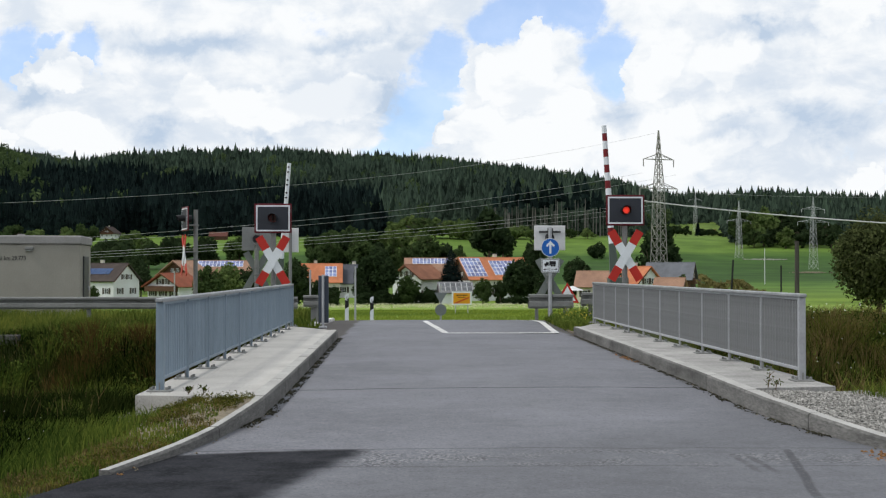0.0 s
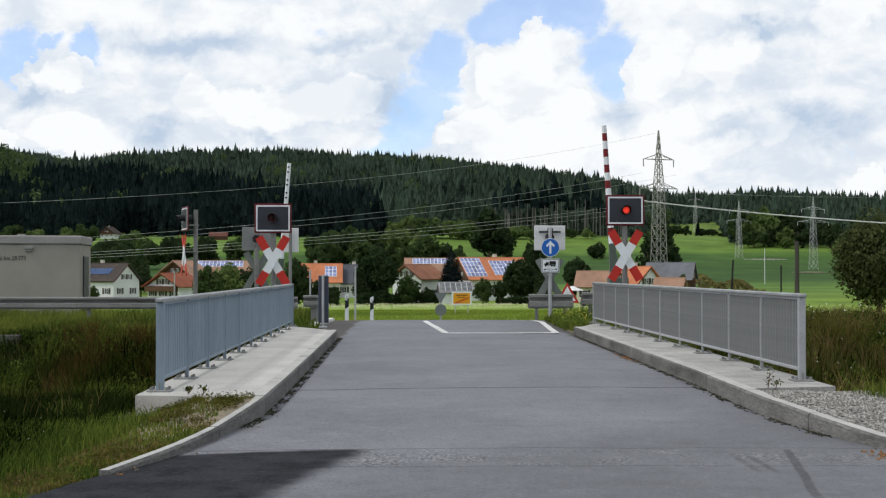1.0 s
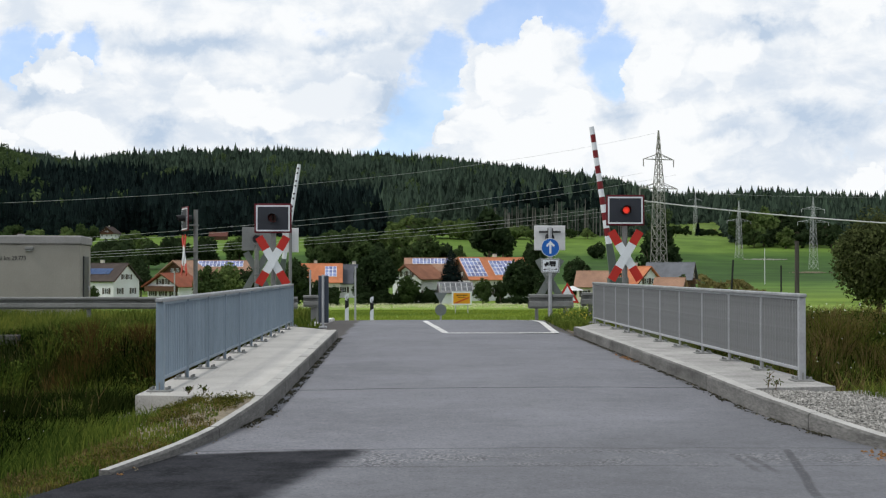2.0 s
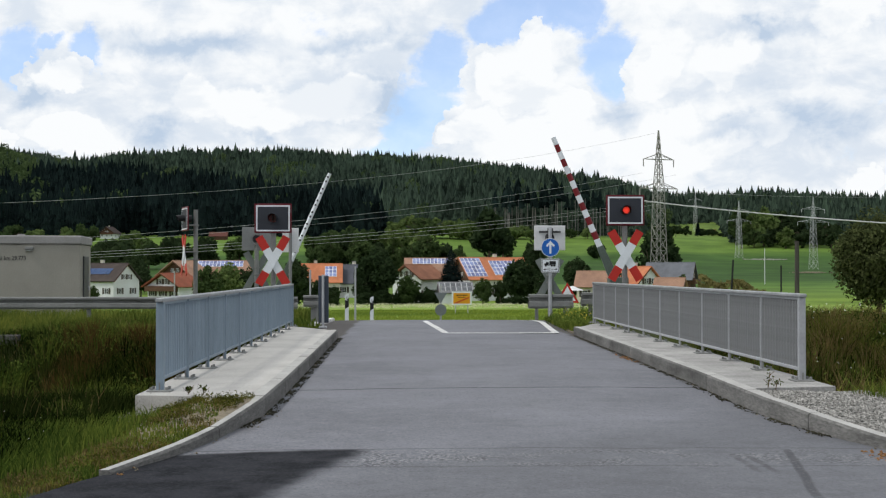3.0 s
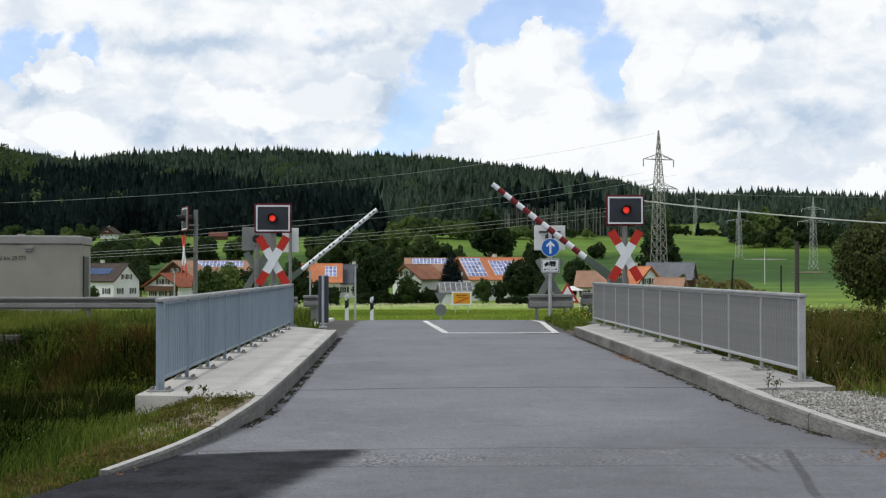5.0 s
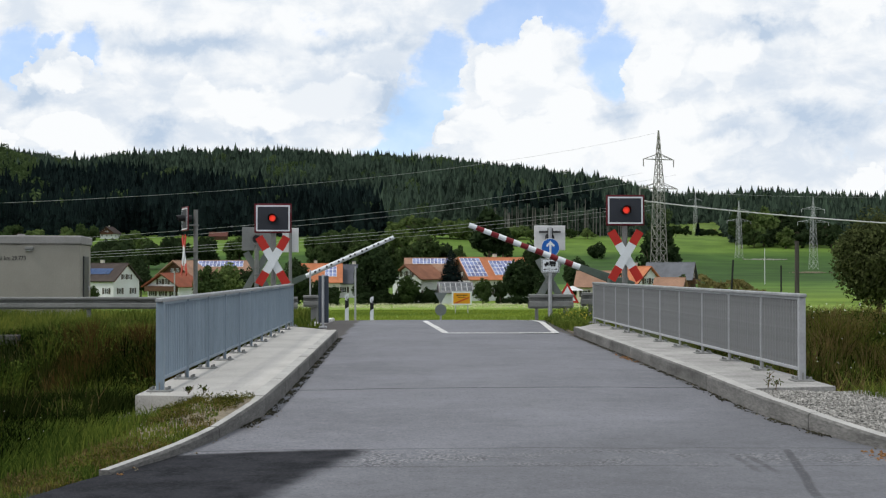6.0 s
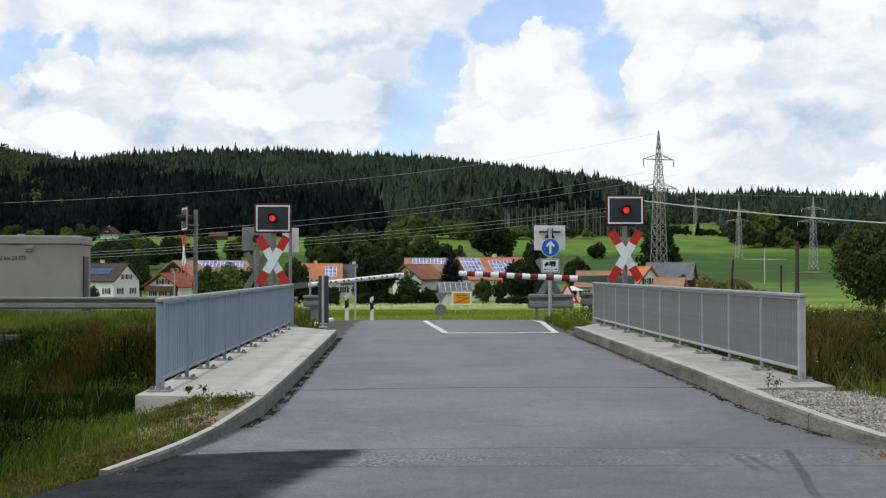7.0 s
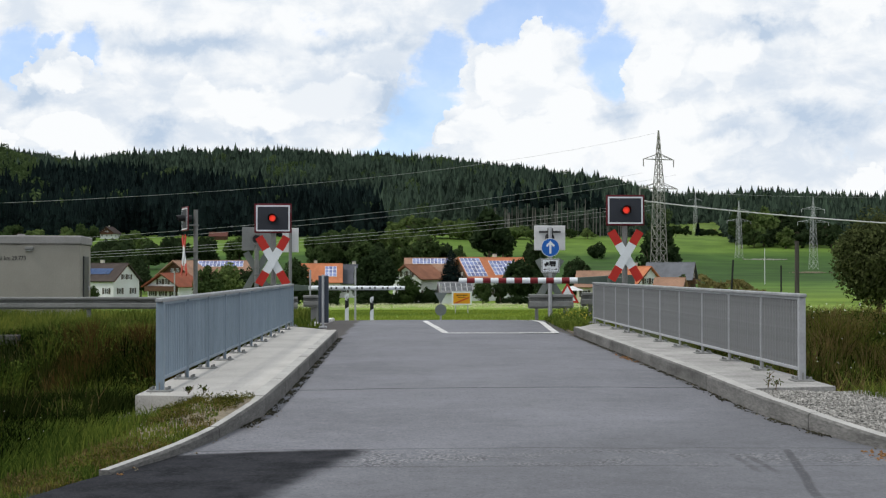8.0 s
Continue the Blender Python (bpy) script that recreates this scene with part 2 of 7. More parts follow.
# ---- helpers for meshes ----
def part(name, bm, material, parent=None, label="", m=None, smooth=False):
    """Link a bmesh as one mesh object, under a thing or a part."""
    me = bpy.data.meshes.new(name)
    bm.to_mesh(me)
    bm.free()
    for mm in (material if isinstance(material, (list, tuple)) else [material]):
        me.materials.append(mm)
    if smooth:
        me.polygons.foreach_set("use_smooth", [True] * len(me.polygons))
    ob = new(name, me)
    if parent is not None:
        ob.parent = parent
    if m is not None:
        ob.matrix_basis = m
    if label:
        ob["label"] = label
    return ob


def thing(name, m, label, category, group="", kind=""):
    ob = new(name)
    ob.empty_display_size = 0.2
    ob.matrix_basis = m
    return tagged(ob, label, category, group, kind)


def box(bm, x0, x1, y0, y1, z0, z1, bevel=0.0, m=None):
    r = bmesh.ops.create_cube(bm, size=1.0)
    vs = r["verts"]
    for v in vs:
        v.co = Vector(((x0 + x1) / 2 + v.co.x * (x1 - x0), (y0 + y1) / 2 + v.co.y * (y1 - y0), (z0 + z1) / 2 + v.co.z * (z1 - z0)))
    if bevel:
        es = list({e for v in vs for e in v.link_edges})
        r = bmesh.ops.bevel(bm, geom=es, offset=bevel, segments=1, affect="EDGES", profile=0.5)
        vs = list({v for f in r["faces"] for v in f.verts} | {v for v in vs if v.is_valid})
    if m is not None:
        bmesh.ops.transform(bm, matrix=m, verts=vs)
    return bm


def cyl(bm, p0, p1, r0, r1=None, seg=12, caps=True):
    p0, p1 = Vector(p0), Vector(p1)
    r1 = r0 if r1 is None else r1
    d = p1 - p0
    m = Matrix.Translation((p0 + p1) / 2) @ d.to_track_quat("Z", "Y").to_matrix().to_4x4()
    bmesh.ops.create_cone(bm, cap_ends=caps, segments=seg, radius1=r0, radius2=r1, depth=d.length, matrix=m)
    return bm


def boxed(*a, **k):
    return box(bmesh.new(), *a, **k)


def rod(*a, **k):
    return cyl(bmesh.new(), *a, **k)


def prism(points, y0, y1, bevel=0.0):
    """The outline (x, z) drawn out from y0 to y1."""
    bm = bmesh.new()
    vs = [bm.verts.new((x, y0, z)) for x, z in points]
    f = bm.faces.new(vs)
    r = bmesh.ops.extrude_face_region(bm, geom=[f])
    for v in r["geom"]:
        if isinstance(v, bmesh.types.BMVert):
            v.co.y = y1
    bmesh.ops.recalc_face_normals(bm, faces=bm.faces)
    if bevel:
        bmesh.ops.bevel(bm, geom=list(bm.edges), offset=bevel, segments=1, affect="EDGES")
    return bm


def mesh_object(name, verts, faces, material, smooth=False):
    """One mesh from arrays: verts (n, 3), faces (m, 3 or 4)."""
    me = bpy.data.meshes.new(name)
    verts, faces = np.asarray(verts, dtype=np.float32), np.asarray(faces, dtype=np.int32)
    k = faces.shape[1]
    me.vertices.add(len(verts)), me.loops.add(faces.size), me.polygons.add(len(faces))
    me.vertices.foreach_set("co", verts.ravel())
    me.loops.foreach_set("vertex_index", faces.ravel())
    me.polygons.foreach_set("loop_start", np.arange(0, faces.size, k, dtype=np.int32))
    me.polygons.foreach_set("use_smooth", np.full(len(faces), smooth))
    me.update(calc_edges=True)
    for mm in (material if isinstance(material, (list, tuple)) else [material]):
        me.materials.append(mm)
    return new(name, me)

# ---- ground: one sheet from the road to behind the wooded ridge ----
RAIL_L, RAIL_R = -2.72, 4.64          # railing lines
DECK0, DECK1 = 13.0, 31.4             # the bridge deck, along y
BEARINGS = (-0.60, -0.335, -0.30, -0.262, -0.235, -0.10, -0.056, 0.026, 0.08, 0.125, 0.171, 0.194, 0.216, 0.285, 0.384, 0.60)
RIDGE = (150, 162, 150, 139, 148, 156, 150, 145, 136, 125, 112, 97, 89, 96, 85, 80)


def smooth01(t):
    t = np.clip(t, 0, 1)
    return t * t * (3 - 2 * t)


def wave(x, y, s, seed=0.0):
    """A gentle unevenness of about +-1."""
    return (np.sin(x / s + 1.3 + seed) * np.cos(y / s * 1.17 + 0.4 * seed) + 0.5 * np.sin(x / s * 2.3 + y / s * 1.9 + seed) + 0.3 * np.sin(x / s * 4.7 - y / s * 5.3 + 2 * seed)) / 1.5


def ground_z(x, y):
    x, y = np.asarray(x, float), np.asarray(y, float)
    z = np.interp(y, (-60, 30, 37, 42.5, 50, 60, 120, 220, 330, 440, 560, 660, 800), (-0.03, -0.03, -0.03, -0.22, -0.9, -1.5, -2.4, -4.2, -3.7, -2.0, 2.5, 8.5, 23.5))
    bearing = x / np.maximum(y, 40)
    ridge = np.interp(bearing, BEARINGS, RIDGE)
    t = np.clip((y - 800) / 1000, 0, 1)
    z = np.where(y > 800, 23.5 + (ridge - 23.5) * (0.55 * t + 0.45 * t * t * (3 - 2 * t)), z)
    z = z - 90 * smooth01((y - 1850) / 900)
    z = z + wave(x, y, 55) * 0.5 * smooth01((y - 120) / 300) + wave(x, y, 160, 2.0) * 3.0 * smooth01((y - 700) / 400)
    # the stream bed that the bridge crosses
    bed = smooth01((y - 13.2) / 6.0) * (1 - smooth01((y - 27.0) / 3.6))
    z = z - 2.0 * bed
    # verges beside the near road, falling away outwards
    near = 1 - smooth01((y - 11.5) / 3.0)
    out_l = np.clip(-2.5 - x, 0, None)
    out_r = np.clip(x - 5.6, 0, None)
    z = z - near * (0.16 * np.minimum(out_l, 4) + 0.10 * np.minimum(out_r, 5))
    z = z + near * 0.10 * smooth01((x - 4.5) / 0.4) * (1 - smooth01((x - 5.8) / 1.5))
    # rough grass banks
    rough = np.where((x < -2.9) | (x > 4.9), 1.0, 0.0) * (1 - smooth01((y - 45) / 30)) * smooth01((y - 4) / 5)
    z = z + rough * (0.24 * wave(x, y, 1.5) + 0.05 * wave(x, y, 0.41, 1.0)) * (0.35 + 0.65 * bed)
    return z


def heap_z(x, y):
    """Soil heaped against the end of the left pavement: height above the ground."""
    edge = np.interp(y, LEFT_Y, LEFT_X) - 0.09
    h = np.interp(edge - x, (-0.001, 0.0, 0.5, 1.1, 1.6), (0, 1.0, 0.9, 0.15, 0.0))
    return (0.06 + 0.15 * smooth01((y - 10.6) / 2.2)) * h * smooth01((y - 9.6) / 1.0) * (y < 13.08)


def axis(first, fine_end, step, last, growth):
    vals, s = [first], step
    while vals[-1] < last:
        if vals[-1] >= fine_end:
            s *= growth
        vals.append(vals[-1] + s)
    return np.array(vals)


def ground_material():
    """Meadow green; fields of other growth and a painted band of cloud shade farther up, bare dark soil under the weeds
    of the stream banks.
    """
    m = surface("meadow_ground", (0.066, 0.130, 0.021), 0.95, var=0.16, big=0.05, fine=1.2, bump=0.2, world_coords=True, tint=(0.115, 0.20, 0.036), spec=0.1)
    nt = m.node_tree
    N, L = nt.nodes.new, nt.links.new
    bsdf = nt.nodes["Principled BSDF"]
    col = bsdf.inputs["Base Color"].links[0].from_socket
    pos = N("ShaderNodeNewGeometry").outputs["Position"]
    sep = N("ShaderNodeSeparateXYZ")
    L(pos, sep.inputs[0])
    wob = N("ShaderNodeTexNoise")
    wob.inputs["Scale"].default_value, wob.inputs["Detail"].default_value = 0.012, 3.0
    L(pos, wob.inputs["Vector"])
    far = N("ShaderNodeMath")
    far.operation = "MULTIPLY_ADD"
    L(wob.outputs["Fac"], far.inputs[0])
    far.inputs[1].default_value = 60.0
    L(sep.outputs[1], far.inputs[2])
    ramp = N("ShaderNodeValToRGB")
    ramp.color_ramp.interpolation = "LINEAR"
    # the dark stops from 0.46 to 0.70 paint cloud shade over the middle slope
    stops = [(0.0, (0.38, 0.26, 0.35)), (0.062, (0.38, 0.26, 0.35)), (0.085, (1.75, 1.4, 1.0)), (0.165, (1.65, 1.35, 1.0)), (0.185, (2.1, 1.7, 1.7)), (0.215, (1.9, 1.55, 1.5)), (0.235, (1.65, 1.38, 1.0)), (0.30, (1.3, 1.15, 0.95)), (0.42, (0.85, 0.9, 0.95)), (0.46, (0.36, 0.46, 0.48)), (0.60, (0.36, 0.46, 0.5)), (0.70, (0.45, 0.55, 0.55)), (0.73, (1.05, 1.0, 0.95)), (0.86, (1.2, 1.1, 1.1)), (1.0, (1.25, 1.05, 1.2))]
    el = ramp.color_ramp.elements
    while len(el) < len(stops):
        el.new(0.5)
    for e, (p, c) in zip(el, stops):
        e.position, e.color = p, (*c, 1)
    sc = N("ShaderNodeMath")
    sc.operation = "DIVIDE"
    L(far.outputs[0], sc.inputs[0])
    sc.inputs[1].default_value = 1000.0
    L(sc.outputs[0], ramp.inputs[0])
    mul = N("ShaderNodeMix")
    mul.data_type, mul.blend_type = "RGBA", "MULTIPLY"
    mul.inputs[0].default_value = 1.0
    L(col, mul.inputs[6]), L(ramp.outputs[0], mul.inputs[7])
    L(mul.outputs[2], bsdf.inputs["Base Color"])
    return m


def make_ground():
    ys = np.concatenate([(-1500.0, -700.0, -300.0, -140.0, -70.0), axis(-40.0, 48.0, 0.5, 3400.0, 1.045)])
    half = axis(0.0, 14.0, 0.45, 1900.0, 1.07)
    xs = np.concatenate([-half[:0:-1], half]) + 1.0
    gx, gy = np.meshgrid(xs, ys)
    verts = np.stack([gx, gy, ground_z(gx, gy)], -1).reshape(-1, 3)
    n, k = len(ys), len(xs)
    i = (np.arange(n - 1)[:, None] * k + np.arange(k - 1)[None, :]).ravel()
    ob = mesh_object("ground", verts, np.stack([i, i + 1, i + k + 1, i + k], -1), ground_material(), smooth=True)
    tagged(ob, "green meadows, stream banks and hillside under short grass", "ground", kind="structure")


make_ground()


def asphalt_material():
    """Grey worn asphalt; a fresh dark patch, a rough patched strip, a sealed joint and tyre marks."""
    m = surface("worn_grey_asphalt", (0.163, 0.167, 0.187), 0.9, var=0.17, big=0.45, fine=48, bump=0.35, world_coords=True, spec=0.06)
    nt = m.node_tree
    N, L = nt.nodes.new, nt.links.new
    bsdf = nt.nodes["Principled BSDF"]
    col = bsdf.inputs["Base Color"].links[0].from_socket
    sep = N("ShaderNodeSeparateXYZ")
    L(N("ShaderNodeNewGeometry").outputs["Position"], sep.inputs[0])
    wob = N("ShaderNodeTexNoise")
    wob.inputs["Scale"].default_value, wob.inputs["Detail"].default_value = 1.1, 5.0
    L(N("ShaderNodeNewGeometry").outputs["Position"], wob.inputs["Vector"])

    def op(o, a, b, clamp=False):
        n = N("ShaderNodeMath")
        n.operation, n.use_clamp = o, clamp
        for i, v in enumerate((a, b)):
            if isinstance(v, (int, float)):
                n.inputs[i].default_value = v
            else:
                L(v, n.inputs[i])
        return n.outputs[0]

    def ramp(v, a, b):
        n = N("ShaderNodeMapRange")
        n.interpolation_type = "SMOOTHSTEP"
        n.inputs["From Min"].default_value, n.inputs["From Max"].default_value = a, b
        L(v, n.inputs["Value"])
        return n.outputs[0]

    def darken(col, fac, to):
        n = N("ShaderNodeMix")
        n.data_type = "RGBA"
        L(fac, n.inputs[0]), L(col, n.inputs[6])
        n.inputs[7].default_value = (*to, 1)
        return n.outputs[2]

    X, Y = sep.outputs[0], sep.outputs[1]
    w = op("MULTIPLY", op("SUBTRACT", wob.outputs["Fac"], 0.5), 0.5)
    # strip of coarser patching across the road
    strip = op("MULTIPLY", ramp(op("ADD", Y, op("MULTIPLY", w, 0.4)), 9.2, 9.5), ramp(op("ADD", Y, op("MULTIPLY", w, 0.4)), 10.35, 10.1))
    speck = N("ShaderNodeTexNoise")
    speck.inputs["Scale"].default_value, speck.inputs["Detail"].default_value = 40.0, 4.0
    L(N("ShaderNodeNewGeometry").outputs["Position"], speck.inputs["Vector"])
    broken = N("ShaderNodeTexNoise")
    broken.inputs["Scale"].default_value, broken.inputs["Detail"].default_value = 2.2, 5.0
    L(N("ShaderNodeNewGeometry").outputs["Position"], broken.inputs["Vector"])
    strip = op("MULTIPLY", strip, ramp(broken.outputs["Fac"], 0.40, 0.62))
    col = darken(col, op("MULTIPLY", strip, op("MULTIPLY", ramp(speck.outputs["Fac"], 0.5, 0.60), 0.9)), (0.07, 0.072, 0.078))
    col = darken(col, op("MULTIPLY", strip, op("MULTIPLY", ramp(speck.outputs["Fac"], 0.48, 0.40), 0.85)), (0.30, 0.30, 0.31))

    def line(value, centre, width, amount, col, to=(0.03, 0.03, 0.034)):
        d = op("ABSOLUTE", op("SUBTRACT", value, centre), 0)
        return darken(col, op("MULTIPLY", ramp(d, width, width * 0.4), amount), to)

    bent = op("ADD", Y, op("MULTIPLY", w, 0.22))
    col = line(op("SUBTRACT", bent, op("MULTIPLY", X, 0.05)), 15.62, 0.05, 0.9, col)
    col = line(bent, 10.3, 0.03, 0.5, col)
    col = line(bent, 9.35, 0.03, 0.45, col)
    # bitumen line and tyre marks on the near right
    near = ramp(Y, 10.3, 10.1)
    d = op("ABSOLUTE", op("ADD", op("SUBTRACT", X, 3.12), op("ADD", op("MULTIPLY", op("SUBTRACT", 10.2, Y), 0.216), op("MULTIPLY", w, 0.12))), 0)
    col = darken(col, op("MULTIPLY", op("MULTIPLY", ramp(d, 0.05, 0.02), near), 0.8), (0.045, 0.046, 0.052))
    for c in (2.58, 2.70):
        d = op("ABSOLUTE", op("ADD", op("SUBTRACT", X, c), op("MULTIPLY", w, 0.2)), 0)
        band = op("MULTIPLY", ramp(Y, 8.9, 9.3), ramp(Y, 10.0, 9.7))
        col = darken(col, op("MULTIPLY", op("MULTIPLY", ramp(d, 0.05, 0.01), band), 0.65), (0.06, 0.06, 0.065))
    # long wheel-path wear
    lane = N("ShaderNodeTexNoise")
    lane.inputs["Scale"].default_value, lane.inputs["Detail"].default_value = 1.0, 4.0
    mp = N("ShaderNodeMapping")
    mp.inputs["Scale"].default_value = (1.6, 0.10, 1)
    L(N("ShaderNodeNewGeometry").outputs["Position"], mp.inputs[0]), L(mp.outputs[0], lane.inputs["Vector"])
    col = darken(col, op("MULTIPLY", ramp(lane.outputs["Fac"], 0.45, 0.75), 0.35), (0.19, 0.195, 0.21))
    # mottling, and dirt swept against the kerbs
    mot = N("ShaderNodeTexNoise")
    mot.inputs["Scale"].default_value, mot.inputs["Detail"].default_value, mot.inputs["Roughness"].default_value = 2.6, 9.0, 0.72
    L(N("ShaderNodeNewGeometry").outputs["Position"], mot.inputs["Vector"])
    col = darken(col, op("MULTIPLY", ramp(mot.outputs["Fac"], 0.50, 0.72), 0.45), (0.105, 0.108, 0.115))
    col = darken(col, op("MULTIPLY", ramp(mot.outputs["Fac"], 0.48, 0.30), 0.4), (0.23, 0.235, 0.25))
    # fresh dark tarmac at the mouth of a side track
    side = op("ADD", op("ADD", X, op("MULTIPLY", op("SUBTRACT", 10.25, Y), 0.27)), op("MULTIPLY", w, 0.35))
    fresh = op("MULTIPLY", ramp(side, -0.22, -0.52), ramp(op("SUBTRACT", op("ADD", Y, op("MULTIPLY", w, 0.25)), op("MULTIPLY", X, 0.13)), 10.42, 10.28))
    chips = N("ShaderNodeTexVoronoi")
    chips.inputs["Scale"].default_value = 55.0
    L(N("ShaderNodeNewGeometry").outputs["Position"], chips.inputs["Vector"])
    shade = N("ShaderNodeSeparateColor")
    L(chips.outputs["Color"], shade.inputs[0])
    col = darken(col, op("MULTIPLY", ramp(shade.outputs[0], 0.72, 1.0), 0.30), (0.27, 0.27, 0.28))
    col = darken(col, op("MULTIPLY", ramp(shade.outputs[1], 0.72, 1.0), 0.38), (0.07, 0.072, 0.078))
    old = op("MULTIPLY", ramp(op("SUBTRACT", op("ADD", Y, w), X), 10.2, 8.4), op("ADD", 0.12, op("MULTIPLY", mot.outputs["Fac"], 0.5)))
    col = darken(col, old, (0.085, 0.087, 0.093))
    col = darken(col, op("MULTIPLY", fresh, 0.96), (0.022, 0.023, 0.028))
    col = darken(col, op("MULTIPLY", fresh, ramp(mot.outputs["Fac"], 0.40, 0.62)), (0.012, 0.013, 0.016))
    col = darken(col, op("MULTIPLY", fresh, op("MULTIPLY", ramp(shade.outputs[0], 0.75, 1.0), 0.4)), (0.05, 0.05, 0.055))
    grit = op("ADD", op("MULTIPLY", mot.outputs["Fac"], 0.5), op("MULTIPLY", w, 0.6))
    dirt = op("MULTIPLY", ramp(op("SUBTRACT", X, grit), -1.68, -1.82), ramp(Y, 11.0, 12.6))
    col = darken(col, op("MULTIPLY", dirt, 0.75), (0.055, 0.048, 0.04))
    dirt = op("MULTIPLY", ramp(op("ADD", X, grit), 3.86, 4.08), ramp(Y, 10.6, 12.2))
    col = darken(col, op("MULTIPLY", dirt, 0.8), (0.06, 0.054, 0.047))
    L(col, bsdf.inputs["Base Color"])
    return m


LEFT_Y = (-40, 6.0, 8.2, 9.0, 10.1, 10.96, 11.98, 12.75, 14.7, 20, 28.4, 31, 60)
LEFT_X = (-4.2, -3.35, -2.52, -2.21, -1.865, -1.69, -1.585, -1.495, -1.48, -1.515, -1.588, -1.61, -1.72)


def left_edge(y):
    return float(np.interp(y, LEFT_Y, LEFT_X))


RIGHT_Y = (-40, 5, 8.8, 10.44, 11.34, 11.95, 12.7, 13.86, 16.2, 21.0, 31.5, 60)
RIGHT_X = (7.5, 5.3, 4.36, 3.92, 3.74, 3.67, 3.63, 3.655, 3.735, 3.79, 3.86, 4.2)


def right_edge(y):
    return float(np.interp(y, RIGHT_Y, RIGHT_X))


def right_kerb_top(y):
    return np.interp(y, (7.0, 9.0, 10.44, 11.34, 12.0, 13.0), (0.03, 0.05, 0.105, 0.155, 0.185, 0.194))


def make_road():
    ys = np.concatenate([np.arange(-40, 6, 2.0), np.arange(6, 47.1, 0.4)])
    bm = bmesh.new()
    rows = []
    for y in ys:
        l, r = left_edge(y) - (0.05 if y > 8.6 else 0.0), right_edge(y) + (0.05 if y < 32 else 1.2)
        if y > 28.4:
            l -= 1.3 if y > 31.6 else 0.75
        zc = float(ground_z(1.0, y)) + 0.03 if y > 31.5 else 0.0
        row = []
        for k in range(9):
            x = l + (r - l) * k / 8
            row.append(bm.verts.new((x, y, zc + 0.02 * (1 - ((k - 4) / 4.0) ** 2) + 0.004 * math.sin(x * 3 + y * 1.7))))
        rows.append(row)
    for a, b in zip(rows, rows[1:]):
        for k in range(8):
            bm.faces.new((a[k], a[k + 1], b[k + 1], b[k]))
    r = bmesh.ops.extrude_face_region(bm, geom=list(bm.faces))
    for v in r["geom"]:
        if isinstance(v, bmesh.types.BMVert):
            v.co.z -= 0.14
    bmesh.ops.recalc_face_normals(bm, faces=bm.faces)
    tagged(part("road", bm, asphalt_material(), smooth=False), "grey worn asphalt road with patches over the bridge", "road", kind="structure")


make_road()


def road_stripe(name, pts, width, label):
    """A painted stripe along the points, lying on the asphalt."""
    bm = bmesh.new()
    prev = None
    for i, (x, y) in enumerate(pts):
        a, b = Vector(pts[max(0, i - 1)]), Vector(pts[min(len(pts) - 1, i + 1)])
        d = (b - a).normalized()
        n = Vector((-d.y, d.x)) * width / 2
        z = (float(ground_z(1.0, y)) + 0.03 if y > 31.5 else 0.0) + 0.024
        cur = [bm.verts.new((x + n.x, y + n.y, z)), bm.verts.new((x - n.x, y - n.y, z))]
        if prev:
            bm.faces.new((prev[0], prev[1], cur[1], cur[0]))
        prev = cur
    tagged(part(name, bm, MARKING), label, "road marking", kind="structure")


def line_points(a, b, n=10):
    return [(a[0] + (b[0] - a[0]) * i / n, a[1] + (b[1] - a[1]) * i / n) for i in range(n + 1)]


road_stripe("stop_line", line_points((0.86, 29.55), (3.58, 29.55)), 0.28, "worn white stop line painted on the asphalt")
road_stripe("centre_line", line_points((0.87, 29.7), (0.47, 36.8)), 0.16, "white centre line painted on the asphalt")
road_stripe("edge_line", line_points((3.50, 29.7), (3.84, 36.0))[:-1] + line_points((3.84, 36.0), (3.58, 38.6), 5)[:-1] + line_points((3.58, 38.6), (3.2, 40.2), 4), 0.16, "white edge line painted on the asphalt")
road_stripe("edge_line", line_points((-2.30, 32.3), (-2.62, 34.2), 5)[:-1] + line_points((-2.62, 34.2), (-2.35, 38.0), 6), 0.16, "white edge line painted on the asphalt")

def make_edge_stones():
    """Low white stones round the corner where the road widens."""
    run = thing("edge_stones", pose(0, 0, 0), "low white-painted edge stones at the road corner", "edge stone", kind="structure")
    pts = [Vector((-2.60, 32.7)), Vector((-2.60, 33.6)), Vector((-2.54, 34.5)), Vector((-2.45, 35.4)), Vector((-2.36, 36.3)), Vector((-2.30, 37.2))]
    for a, b in zip(pts, pts[1:]):
        d = b - a
        c = (a + b) / 2
        z = float(ground_z(1.0, c.y)) + 0.03
        part("stone", boxed(-0.08, 0.08, -d.length / 2 + 0.01, d.length / 2 - 0.01, -0.15, 0.10, 0.015), MARKING, run, m=pose(c.x, c.y, z, 0, 0, math.degrees(math.atan2(-d.x, d.y))))


make_edge_stones()

# ---- the bridge: deck, pavements, kerbs, railings ----
def make_deck():
    bm = boxed(RAIL_L - 0.25, RAIL_R + 0.28, DECK0 + 0.2, DECK1, -0.75, -0.16)
    tagged(part("bridge_deck", bm, CONCRETE), "concrete bridge deck slab over the stream", "bridge", kind="structure")
    for y0, y1 in ((DECK0 - 0.4, DECK0 + 0.2), (DECK1, DECK1 + 0.6)):
        tagged(part("abutment", boxed(RAIL_L - 0.25, RAIL_R + 0.28, y0, y1, -2.6, -0.16, 0.02), CONCRETE), "concrete bridge abutment", "abutment", kind="structure")


make_deck()
PAVE_Z = 0.19


